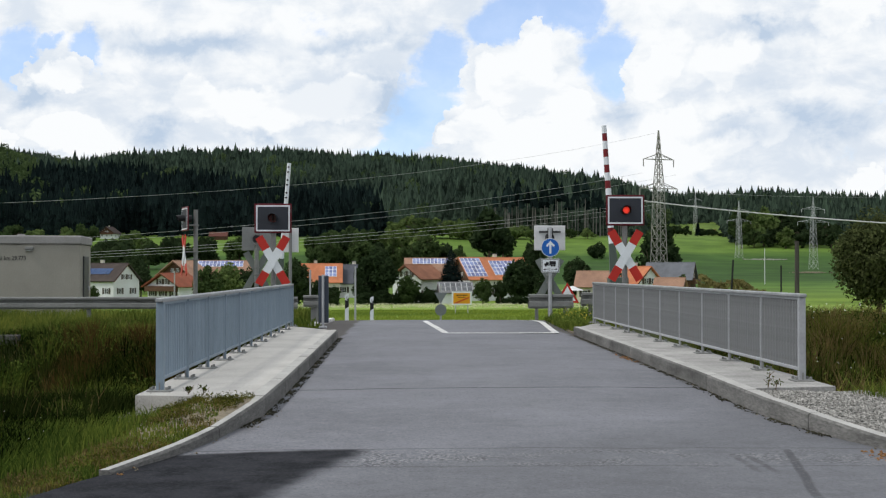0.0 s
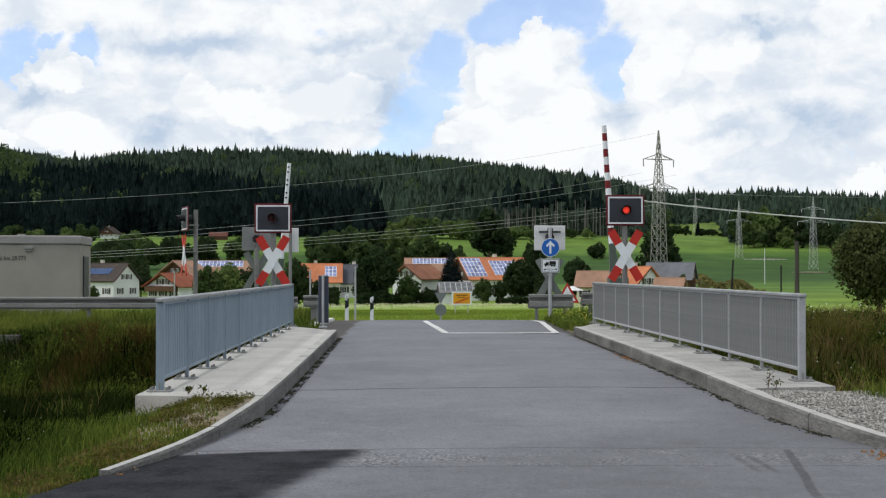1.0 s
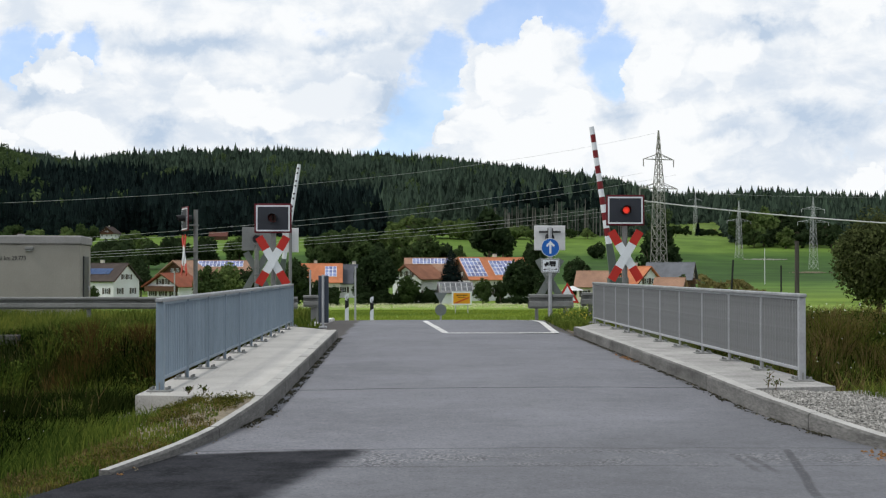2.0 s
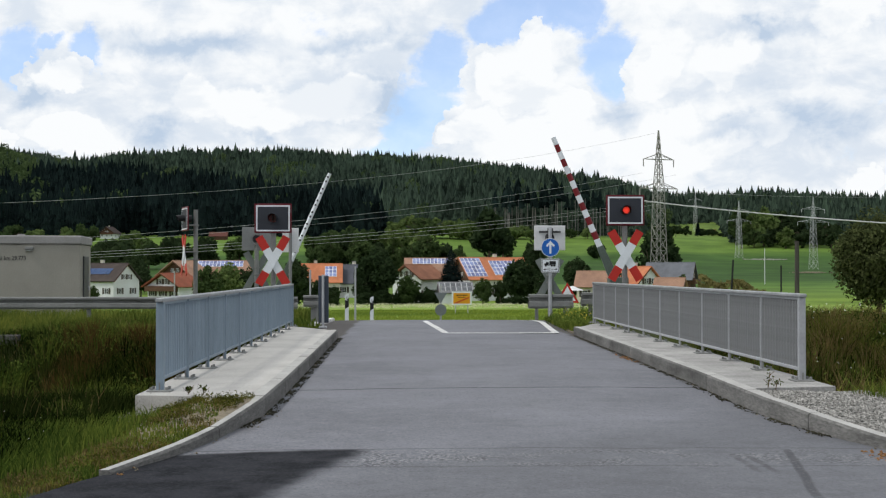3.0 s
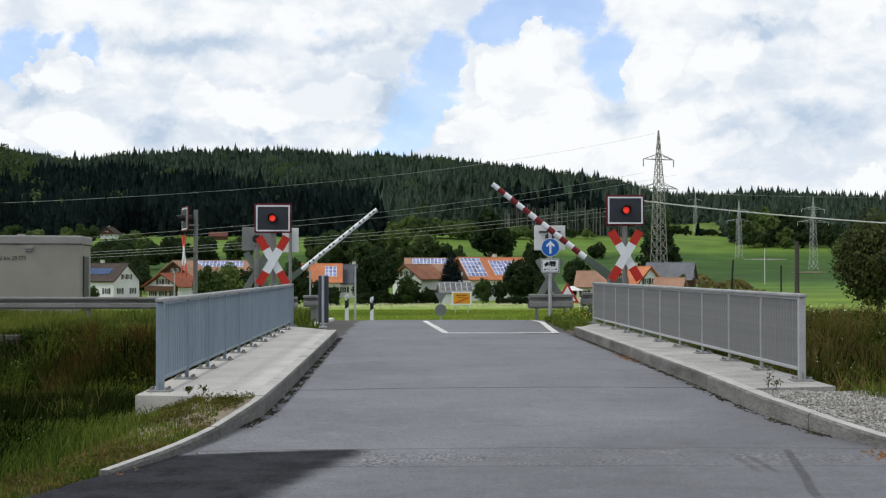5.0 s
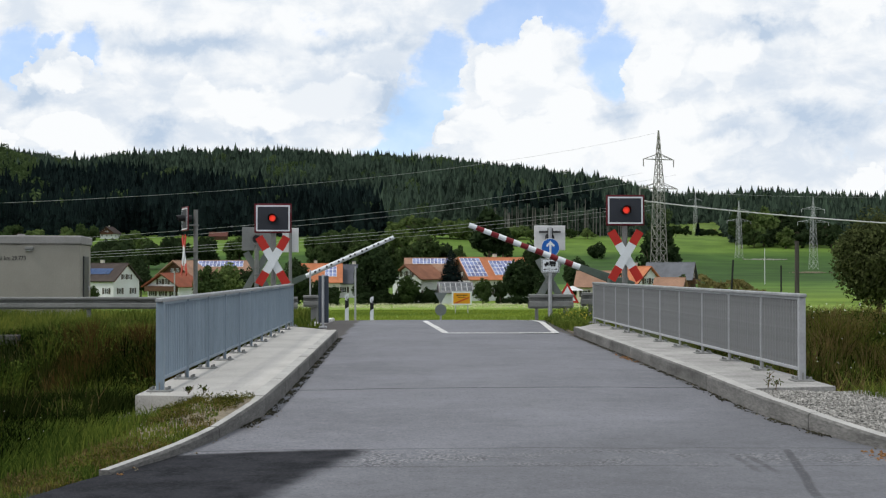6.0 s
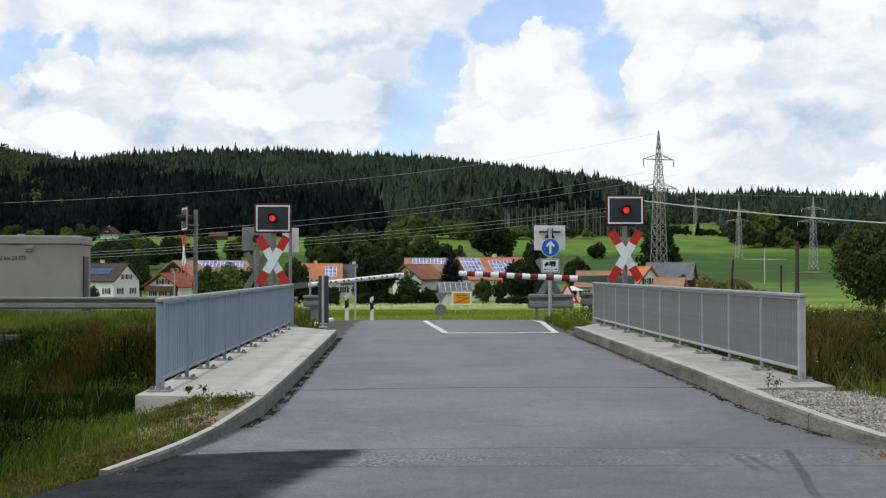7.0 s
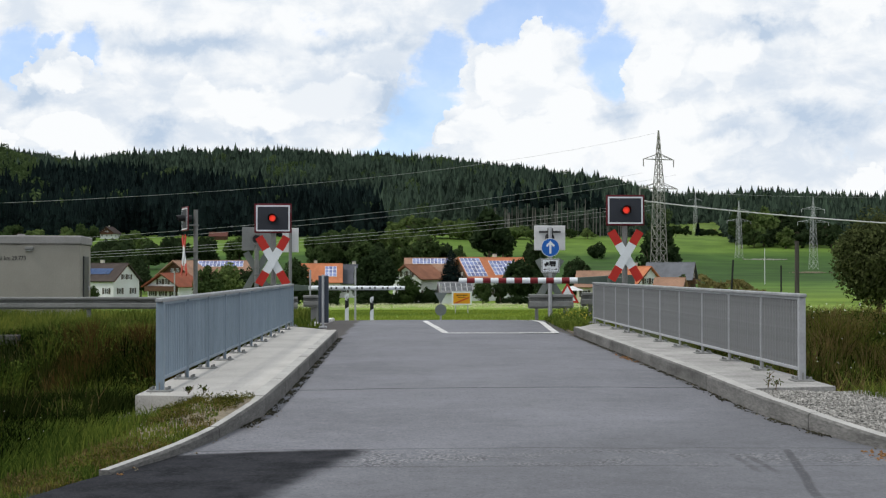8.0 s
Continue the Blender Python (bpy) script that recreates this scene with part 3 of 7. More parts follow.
def pavement(name, outline, label, material):
    bm = bmesh.new()
    f = bm.faces.new([bm.verts.new((x, y, PAVE_Z)) for x, y in outline])
    r = bmesh.ops.extrude_face_region(bm, geom=[f])
    for v in r["geom"]:
        if isinstance(v, bmesh.types.BMVert):
            v.co.z = -0.16
    bmesh.ops.recalc_face_normals(bm, faces=bm.faces)
    top = [e for e in bm.edges if all(abs(v.co.z - PAVE_Z) < 1e-4 for v in e.verts)]
    bmesh.ops.bevel(bm, geom=top, offset=0.004, segments=1, affect="EDGES")
    return tagged(part(name, bm, material), label, "pavement", kind="structure")


def side_points(fn, y0, y1, step, off):
    n = max(2, int((y1 - y0) / step))
    return [(fn(y0 + (y1 - y0) * i / n) + off, y0 + (y1 - y0) * i / n) for i in range(n + 1)]


KERB_W = 0.16
left_side = side_points(left_edge, 12.88, 27.6, 2.0, -KERB_W - 0.001)
right_side = side_points(right_edge, 13.7, 29.0, 2.0, KERB_W + 0.001)
pavement("pavement", [(RAIL_L - 0.14, 13.1)] + left_side + [(RAIL_L - 0.14, 29.6)], "pale concrete pavement of the bridge beside the railing", CONCRETE)
pavement("pavement", [(RAIL_R + 0.16, 13.9)] + right_side + [(RAIL_R + 0.16, 31.4)], "stained concrete pavement of the bridge beside the railing", CONCRETE_OLD)


def kerb_run(edge, y0, y1, sign, drop, slim):
    """Kerb stones along an edge; drop(y) gives how far the top lies above the road."""
    run = thing("kerb", pose(0, 0, 0), "weathered grey concrete kerb stones along the road", "kerb", kind="structure")
    y = y0
    while y < y1 - 0.3:
        e = min(y + 1.96, y1)
        bm = bmesh.new()
        rows = []
        n = 5
        for i in range(n + 1):
            yy = y + 0.012 + (e - y - 0.024) * i / n
            x = edge(yy)
            h = drop(yy)
            wide = float(np.interp(yy, (12.7, 13.2), (slim, KERB_W)))
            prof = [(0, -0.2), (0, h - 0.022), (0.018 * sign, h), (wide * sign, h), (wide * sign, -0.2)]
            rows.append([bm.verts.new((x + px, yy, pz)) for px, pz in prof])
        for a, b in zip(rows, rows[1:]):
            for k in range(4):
                # flat top pale; the sides get the tone with shade painted in
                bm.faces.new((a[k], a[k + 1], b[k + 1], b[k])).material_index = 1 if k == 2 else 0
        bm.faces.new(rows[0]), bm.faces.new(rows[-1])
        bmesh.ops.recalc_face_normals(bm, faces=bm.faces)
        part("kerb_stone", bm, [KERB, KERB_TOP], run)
        y += 1.96
    return run


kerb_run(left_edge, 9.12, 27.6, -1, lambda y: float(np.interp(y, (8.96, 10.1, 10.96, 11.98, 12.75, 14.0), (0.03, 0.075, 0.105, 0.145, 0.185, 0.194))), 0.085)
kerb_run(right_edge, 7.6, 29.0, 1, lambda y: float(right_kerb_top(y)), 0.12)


def abutment_strip(name, pts, label):
    """Ground beside the road where the pavement has ended."""
    bm = bmesh.new()
    f = bm.faces.new([bm.verts.new((x, y, 0.03)) for x, y in pts])
    r = bmesh.ops.extrude_face_region(bm, geom=[f])
    for v in r["geom"]:
        if isinstance(v, bmesh.types.BMVert):
            v.co.z = -0.4
    bmesh.ops.recalc_face_normals(bm, faces=bm.faces)
    tagged(part(name, bm, SOIL), label, "soil", kind="structure")


abutment_strip("soil_strip", [(RAIL_L - 0.14, 29.7), (-2.36, 29.1), (-2.44, 32.5), (RAIL_L - 0.14, 32.5)], "bare soil beyond the end of the pavement")
abutment_strip("soil_strip", [(RAIL_R + 0.16, 31.5), (3.9, 29.1), (4.0, 32.5), (RAIL_R + 0.16, 32.5)], "bare soil beyond the end of the pavement")


GALV_RAIL = surface("weathered_handrail_steel", (0.29, 0.30, 0.31), 0.55, metal=0.3, var=0.2, big=2.5, fine=22, bump=0.05, world_coords=True)


def make_railing(x, y0, y1, panels, sign, label, metal, bars, yaw=0.0, H=1.03):
    """A steel bridge railing along y: posts with foot plates, two long rails, upright bars between the posts."""
    rail = thing("bridge_railing", pose(x, 0, PAVE_Z, 0, 0, yaw), label, "railing", "bridge railings")
    step = (y1 - y0) / panels
    part("handrail", boxed(-0.045, 0.045, y0 - 0.07, y1 + 0.07, H - 0.045, H, 0.010), GALV_RAIL, rail)
    part("bottom_rail", boxed(-0.022, 0.022, y0 - 0.02, y1 + 0.02, 0.115, 0.155, 0.006), metal, rail)
    part("top_bar", boxed(-0.018, 0.018, y0 - 0.02, y1 + 0.02, H - 0.075, H - 0.0455, 0.004), metal, rail)
    for i in range(panels + 1):
        y = y0 + step * i
        end = i in (0, panels)
        w = 0.042 if end else 0.03
        post = part("post", boxed(-w if end else min(-0.026 * sign, 0.0), w if end else max(-0.038 * sign, 0.0), -0.03 if end else -0.013, 0.03 if end else 0.013, 0.012, H - 0.046, 0.005), metal, rail, m=pose(0, y, 0))
        foot = boxed(-0.13, 0.13, -0.11, 0.11, 0.0, 0.018, 0.006)
        for bx in (-0.085, 0.085):
            cyl(foot, (bx, 0.07, 0.018), (bx, 0.07, 0.05), 0.018, seg=6)
            cyl(foot, (bx, -0.07, 0.018), (bx, -0.07, 0.05), 0.018, seg=6)
        box(foot, -0.006, 0.006, -0.05, 0.05, 0.018, 0.10)
        part("foot_plate", foot, GALV_OLD, post)
    me = None
    for i in range(panels):
        for k in range(14):
            y = y0 + step * (i + (k + 0.5) / 14.0)
            if me is None:
                ob = part("baluster", boxed(-0.016, 0.022, -0.008, 0.008, 0.13, H - 0.07), bars, rail)
                me = ob.data
            else:
                ob = new("baluster", me)
                ob.parent = rail
            ob.matrix_basis = pose(0, y, 0)
    return rail


make_railing(-2.612, 13.5, 29.35, 10, -1, "galvanised steel railing with upright bars on the bridge, bluish shade in its colour", GALV_BLUE, GALV_BLUE, yaw=0.29, H=1.005)
make_railing(RAIL_R, 14.60, 31.05, 10, 1, "grey galvanised steel railing with upright bars on the bridge", GALV, BALUSTER)


# ---- guard rails ----
def make_guard_rail(x0, x1, y, yaw, label, spacing=4.0, z=None, double=False, tall=1.0):
    """A rolled steel guard beam on posts, running along its own x."""
    z = float(ground_z((x0 + x1) / 2, y)) if z is None else z
    g = thing("guard_rail", pose((x0 + x1) / 2, y, z, 0, 0, yaw), label, "guard rail", "guard rails")
    h = (x1 - x0) / 2
    prof = [(0.02, 0.77), (-0.06, 0.768), (-0.085, 0.755), (-0.085, 0.705), (-0.05, 0.695), (0.04, 0.685), (0.045, 0.62), (-0.05, 0.61), (-0.09, 0.59), (-0.09, 0.50), (-0.06, 0.455), (0, 0.45)]
    prof = [(py, 0.77 - (0.77 - pz) * tall) for py, pz in prof]

    def beam(sign):
        bm = bmesh.new()
        for off in (0.0, 0.012):
            rows = [[bm.verts.new((xx, (py - 0.06) * sign + off * sign, pz)) for py, pz in prof] for xx in (-h, h)]
            for k in range(len(prof) - 1):
                bm.faces.new((rows[0][k], rows[0][k + 1], rows[1][k + 1], rows[1][k]))
        bmesh.ops.recalc_face_normals(bm, faces=bm.faces)
        return bm

    part("beam", beam(1), GALV_OLD, g)
    if double:
        part("beam", beam(-1), GALV_OLD, g)
    n = max(1, round(2 * h / spacing))
    for i in range(n + 1):
        px = -h + 0.25 + (2 * h - 0.5) * i / n
        part("post", boxed(px - 0.05, px + 0.05, -0.045, 0.03, -0.4, 0.70, 0.008), GALV_OLD, g)
    return g


make_guard_rail(-14.0, -2.95, 33.2, 0.0, "dull galvanised steel guard rail beside the crossing", 2.75, z=0.04, double=False)
make_guard_rail(-2.9, -2.30, 34.3, 3.0, "short end of a galvanised steel guard rail", 0.5, z=0.06, double=True)
make_guard_rail(3.75, 5.15, 39.0, 4.0, "short dull galvanised guard rail with two beams", 1.1, tall=1.4, z=0.0, double=True)
make_guard_rail(4.80, 8.0, 34.6, 0.0, "dull galvanised guard rail with two beams", 2.0, tall=1.2, z=0.13, double=True)

# ---- the level crossing ----
PLATE_DULL = surface("dull_board_back", (0.16, 0.18, 0.17), 0.6, var=0.12, bump=0.02)
PLATE_GREY = surface("grey_board_back", (0.20, 0.21, 0.21), 0.55, metal=0.2, var=0.12, bump=0.02)
PALE_BACK = surface("pale_aluminium_sheet", (0.60, 0.61, 0.62), 0.5, metal=0.2, var=0.08, bump=0.02)


def cross_pieces(s, L, W, ang, cross_z, face):
    """Two crossed boards, each white in the middle with red ends."""
    for i, sg in enumerate((1, -1)):
        y0, y1 = -0.032 - 0.03 * i, -0.014 - 0.03 * i
        m = pose(0, 0, cross_z, 0, sg * ang, 0)
        bar = part("cross_board", boxed(-L * 0.24, L * 0.24, y0, y1, -W / 2, W / 2), face[1], s, "white board of the cross" if face[1] is WHITE else "", m=m)
        for a, b in ((-L / 2, -L * 0.24), (L * 0.24, L / 2)):
            part("cross_end", boxed(a, b, y0, y1, -W / 2, W / 2), face[0], bar, "red end" if face[0] is RED else "")


def make_signal(x, y, z, yaw, label, board_z, cross_z, L=1.44, W=0.215, group="crossing signals", board=(0.98, 0.78), face=(RED, WHITE), plate=RED_DARK, lit=True, post_y=0.10, post_top=None):
    """A warning light on its board above a red and white cross, on one post. It faces -y."""
    s = thing("crossing_signal", pose(x, y, z, 0, 0, yaw), label, "crossing signal", group)
    top = post_top or board_z + 0.2
    part("post", rod((0, post_y, 0.0), (0, post_y, top), 0.072, seg=16), GALV_OLD, s, smooth=False)
    w, h = board
    bd = part("signal_board", boxed(-w / 2, w / 2, -0.02, 0.02, board_z - h / 2, board_z + h / 2, 0.012), plate, s, "dark red rimmed board" if plate is RED_DARK else "plain grey board seen from behind")
    rim = bmesh.new()
    a, b, t = w / 2 - 0.045, h / 2 - 0.045, 0.038
    box(rim, -a, a, -0.028, -0.021, board_z + b - t, board_z + b), box(rim, -a, a, -0.028, -0.021, board_z - b, board_z - b + t)
    box(rim, -a, -a + t, -0.028, -0.021, board_z - b + t, board_z + b - t), box(rim, a - t, a, -0.028, -0.021, board_z - b + t, board_z + b - t)
    part("white_border", rim, WHITE, bd, "white reflective border")
    part("black_field", boxed(-a + t, a - t, -0.026, -0.0205, board_z - b + t, board_z + b - t), BOARD, bd, "black field")
    # the lamp: housing behind, lens dish, hood
    part("lamp_housing", rod((0, 0.021, board_z), (0, 0.2, board_z), 0.15, 0.12, seg=20), BLACK, s)
    hood = bmesh.new()
    n = 20
    ring = []
    for k in range(n + 1):
        an = radians(-35) + radians(250) * k / n
        c, sn = math.cos(an), math.sin(an)
        ring.append([hood.verts.new((r * c, yy, board_z + r * sn)) for r, yy in ((0.122, -0.027), (0.122, -0.30 + 0.12 * (1 - sn) / 2), (0.114, -0.30 + 0.12 * (1 - sn) / 2), (0.114, -0.027))])
    for p, q in zip(ring, ring[1:]):
        for k in range(4):
            hood.faces.new((p[k], p[(k + 1) % 4], q[(k + 1) % 4], q[k]))
    bmesh.ops.recalc_face_normals(hood, faces=hood.faces)
    part("lamp_hood", hood, BLACK, s, "black lamp hood")
    part("lens", rod((0, -0.027, board_z), (0, -0.04, board_z), 0.113, 0.113, seg=24), LENS, s, "dark red lens")
    bulb = rod((0, 0.004, 0), (0, -0.004, 0), 0.088, seg=24)
    for f in bulb.faces:
        f.material_index = 1 if f.normal.y < -0.9 else 0
    lamp = part("lamp", bulb, [BLACK, LAMP_RED if lit else LENS], s, "red signal lamp", m=pose(0, -0.165, board_z))
    cross_pieces(s, L, W, 59.5, cross_z, face)
    for zz in (cross_z - 0.12, cross_z + 0.12, board_z - 0.2):
        part("bracket", boxed(-0.10, 0.10, -0.012, post_y + 0.09, zz - 0.02, zz + 0.02, 0.004), GALV_OLD, s)
    return s, lamp, board_z


signal_right, lamp_right, lamp_right_z = make_signal(5.50, 31.5, 0.0, 0, "crossing light with black board over a red and white cross", 3.04, 1.89)
signal_left, lamp_left, lamp_left_z = make_signal(-3.60, 33.0, 0.0, 0, "crossing light with black board over a red and white cross", 2.89, 1.77, L=1.46)
# the light for the side road, seen edge on
signal_side, lamp_side, lamp_side_z = make_signal(-7.22, 40.3, 0.0, -69, "crossing light turned to the side road, with a black hood", 3.18, 2.0, L=1.44, lit=False, post_y=0.34, post_top=3.48)
# the lights for the traffic from the other side, seen from behind
signal_far, lamp_far, lamp_far_z = make_signal(-5.06, 41.5, -0.15, 183, "back of a crossing light with a grey plate and cross", 2.72, 1.65, face=(PLATE_DULL, PLATE_DULL), plate=PLATE_GREY, lit=False)
signal_opposite, lamp_opposite, lamp_opposite_z = make_signal(4.42, 39.0, -0.1, 180, "back of a crossing light, a pale grey plate", 2.64, 1.35, face=(PLATE_DULL, PLATE_DULL), plate=PALE_BACK, lit=False)


part("crossbar", boxed(-0.34, 0.34, 0.03, 0.07, lamp_opposite_z + 0.16, lamp_opposite_z + 0.22, 0.006), DARK_DOOR, signal_opposite, "dark mounting bar")
part("clamp", boxed(-0.09, 0.09, 0.175, 0.20, lamp_opposite_z + 0.10, lamp_opposite_z + 0.30, 0.006), DARK_DOOR, signal_opposite)


def make_barrier(x, y, z, yaw, boom_len, pale, label):
    """A half barrier: drive cabinet, and an arm that turns about its axle; the arm lies along the thing's +x when closed."""
    b = thing("half_barrier", pose(x, y, z, 0, 0, yaw), label, "barrier", "half barriers")
    ax = 1.12
    cab = boxed(-0.30, 0.22, 0.12, 0.58, 0.10, 1.22, 0.03)
    part("drive_cabinet", cab, GREEN_PAINT, b, "grey-green drive cabinet")
    part("plinth", boxed(-0.36, 0.28, 0.06, 0.64, -0.3, 0.11, 0.02), CONCRETE, b)
    arm = part("arm", prism([(-0.55, -0.13), (1.02, -0.085), (1.02, 0.085), (-0.2, 0.16), (-0.55, 0.16)], -0.05, 0.09, 0.008), GREEN_PAINT, b, "grey-green arm root with counterweight", m=pose(0, 0, ax))
    part("axle", rod((0, -0.07, 0), (0, 0.2, 0), 0.07, seg=14), GALV_OLD, arm)
    n = 15
    seg = (boom_len - 1.02) / n
    if pale:
        bm = bmesh.new()
        cyl(bm, (1.0, 0.0, 0), (boom_len, 0.0, 0), 0.082, 0.066, seg=14)
        boom = part("boom", bm, WHITE, arm, "white boom")
        for i in range(7):
            for k in (0.0, 0.165):
                px = 1.34 + i * 0.437 + k
                part("hole", rod((px, 0.084, 0.005), (px, -0.084, 0.005), 0.036, seg=10), BLACK, boom, "black round hole")
    else:
        for i in range(n):
            p, q = 1.02 + seg * i, 1.02 + seg * (i + 1)
            r0 = 0.085 - 0.017 * i / n
            red = i % 2 == 1
            part("red_band" if red else "white_band", rod((p, 0, 0), (q, 0, 0), r0, r0 - 0.017 / n, seg=14), RED_BOOM if red else WHITE, arm, "red band of the boom" if red else "white band of the boom")
    return b, arm, ax


barrier_right, arm_right, axle_z = make_barrier(5.63, 34.0, 0.115, 180, 4.27, False, "half barrier with a red and white banded boom")
barrier_left, arm_left, axle_z = make_barrier(-4.42, 42.5, -0.20, 0, 4.27, True, "half barrier with a white boom, seen from behind")

# ---- the village beyond the meadow ----
WALL_WHITE = surface("white_render", (0.62, 0.64, 0.65), 0.9, var=0.07, big=0.4, fine=8, bump=0.1)
WALL_CREAM = surface("cream_render", (0.60, 0.57, 0.50), 0.9, var=0.08, big=0.4, fine=8, bump=0.1)
TIMBER = surface("dark_brown_timber", (0.085, 0.045, 0.028), 0.8, var=0.25, big=0.6, fine=6, bump=0.2, stretch=(1, 1, 6))
ROOF_RED = surface("red_clay_tiles", (0.20, 0.060, 0.032), 0.85, var=0.22, big=0.5, fine=7, bump=0.3)
ROOF_ORANGE = surface("orange_clay_tiles", (0.42, 0.155, 0.075), 0.85, var=0.2, big=0.5, fine=7, bump=0.3)
ROOF_BROWN = surface("brown_concrete_tiles", (0.052, 0.041, 0.037), 0.85, var=0.22, big=0.5, fine=7, bump=0.3)
ROOF_DUSTY = surface("faded_terracotta_tiles", (0.27, 0.16, 0.11), 0.85, var=0.2, big=0.4, fine=7, bump=0.3)
ROOF_BARN = surface("dull_red_roof", (0.10, 0.038, 0.03), 0.85, var=0.2, big=0.5, fine=7, bump=0.2)
ROOF_SLATE = surface("dark_slate_roof", (0.065, 0.07, 0.085), 0.7, var=0.2, big=0.5, fine=7, bump=0.2)
ROOF_GREY = surface("grey_sheet_roof", (0.19, 0.19, 0.20), 0.6, var=0.2, big=0.5, fine=7, bump=0.1)
GLASS = surface("dark_window_glass", (0.03, 0.035, 0.04), 0.12, var=0.2, bump=0)
SHUTTER = surface("brown_shutter", (0.07, 0.06, 0.05), 0.7, var=0.2)
SOLAR = surface("solar_cells", (0.16, 0.19, 0.36), 0.3, var=0.25, big=0.8, fine=3, bump=0, island=0.3)
SOLAR_BLUE = surface("blue_solar_collector", (0.03, 0.065, 0.16), 0.3, var=0.2, bump=0)
PANEL_GREY = surface("grey_solar_cells", (0.10, 0.105, 0.115), 0.4, var=0.2, big=0.8, fine=3, bump=0, island=0.25)
ROOF_CHESTNUT = surface("chestnut_clay_tiles", (0.20, 0.088, 0.052), 0.85, var=0.25, big=0.5, fine=7, bump=0.3)
ROOF_BLUEGREY = surface("blue_grey_sheet_roof", (0.12, 0.127, 0.145), 0.7, var=0.2, big=0.5, fine=7, bump=0.2)
PANEL_FRAME = surface("white_panel_frame", (0.72, 0.73, 0.75), 0.5, var=0.05, bump=0)


def make_house(x, y, yaw, L, W, wall_h, roof_h, wall_mat, roof_mat, label, over=0.55, windows=(3, 2), gable_end=1, rows=1, solar=(), chimney=None, balcony=False, solar_mat=None, shutters=True, timber_gable=None, cells=None):
    """A gabled house: the ridge along its own x, the front towards -y. solar: spans (x0, x1, s0, s1), s from eave to ridge."""
    z = float(ground_z(x, y))
    h = thing("house", pose(x, y, z, 0, 0, yaw), label, "house", "village houses")
    a, b = L / 2, W / 2
    body = bmesh.new()
    ends = []
    for xx in (-a, a):
        ends.append([body.verts.new((xx, yy, zz)) for yy, zz in ((-b, -1.5), (b, -1.5), (b, wall_h), (0, wall_h + roof_h), (-b, wall_h))])
    body.faces.new(ends[0]), body.faces.new(ends[1])
    for k in (0, 1, 4):
        body.faces.new((ends[0][k], ends[0][(k + 1) % 5], ends[1][(k + 1) % 5], ends[1][k]))
    body.faces.new((ends[0][2], ends[0][3], ends[1][3], ends[1][2])), body.faces.new((ends[0][3], ends[0][4], ends[1][4], ends[1][3]))
    bmesh.ops.recalc_face_normals(body, faces=body.faces)
    part("wall", body, wall_mat, h)
    if timber_gable:
        for xx in (-a - 0.05, a + 0.01):
            bm = bmesh.new()
            fs = [[bm.verts.new((xx + d, yy, zz)) for yy, zz in ((-b + 0.05, wall_h - 0.4), (b - 0.05, wall_h - 0.4), (b - 0.05, wall_h), (0, wall_h + roof_h - 0.08), (-b + 0.05, wall_h))] for d in (0, 0.04)]
            bm.faces.new(fs[0]), bm.faces.new(fs[1])
            for k in range(5):
                bm.faces.new((fs[0][k], fs[0][(k + 1) % 5], fs[1][(k + 1) % 5], fs[1][k]))
            bmesh.ops.recalc_face_normals(bm, faces=bm.faces)
            part("gable_cladding", bm, timber_gable, h)
    slope = math.hypot(b, roof_h)
    ang = math.degrees(math.atan2(roof_h, b))
    roofs = []
    for sgn in (-1, 1):
        bm = boxed(-a - over, a + over, -slope - over, 0.0, 0.04, 0.24, 0.02)
        m = pose(0, 0, wall_h + roof_h, ang, 0, 0) if sgn < 0 else pose(0, 0, wall_h + roof_h, 0, 0, 180) @ pose(0, 0, 0, ang, 0, 0)
        roofs.append(part("roof", bm, roof_mat, h, m=m))
    part("ridge", rod((-a - over, 0, wall_h + roof_h + 0.2), (a + over, 0, wall_h + roof_h + 0.2), 0.13, seg=8), roof_mat, h)
    part("verge_board", boxed(a + over - 0.02, a + over + 0.03, -slope - over, 0, 0.0, 0.2), TIMBER, roofs[0])
    part("verge_board", boxed(-a - over - 0.03, -a - over + 0.02, -slope - over, 0, 0.0, 0.2), TIMBER, roofs[0])
    for x0, x1, s0, s1 in solar:
        nx, ny = max(1, round((x1 - x0) / 0.86)), max(1, round((s1 - s0) * slope / 1.08))
        if solar_mat is None:
            part("solar_frame", boxed(x0, x1, -slope * (1 - s0), -slope * (1 - s1), 0.26, 0.30), PLATE_BACK if cells else PANEL_FRAME, roofs[0], "grey panel frame" if cells else "white panel frame")
        bm = bmesh.new()
        gap = 0.075 if solar_mat is None else 0.02
        for i in range(nx):
            for k in range(ny):
                px0, py0 = x0 + (x1 - x0) * i / nx, -slope * (1 - s0) + (s1 - s0) * slope * k / ny
                box(bm, px0 + gap, px0 + (x1 - x0) / nx - gap, py0 + gap, py0 + (s1 - s0) * slope / ny - gap, 0.26, 0.33)
        tagged(part("solar_panel", bm, solar_mat or cells or SOLAR, roofs[0], "grey solar cells" if cells else "blue solar cells"), kind="stuff")

    def window(m, w=1.0, hh=1.2):
        fr = bmesh.new()
        for q in ((-w / 2, w / 2, hh - 0.09, hh), (-w / 2, w / 2, 0, 0.09), (-w / 2, -w / 2 + 0.09, 0.09, hh - 0.09), (w / 2 - 0.09, w / 2, 0.09, hh - 0.09), (-0.05, 0.05, 0.09, hh - 0.09)):
            box(fr, q[0], q[1], -0.07, 0.02, q[2], q[3])
        win = part("window", fr, WALL_WHITE, h, m=m)
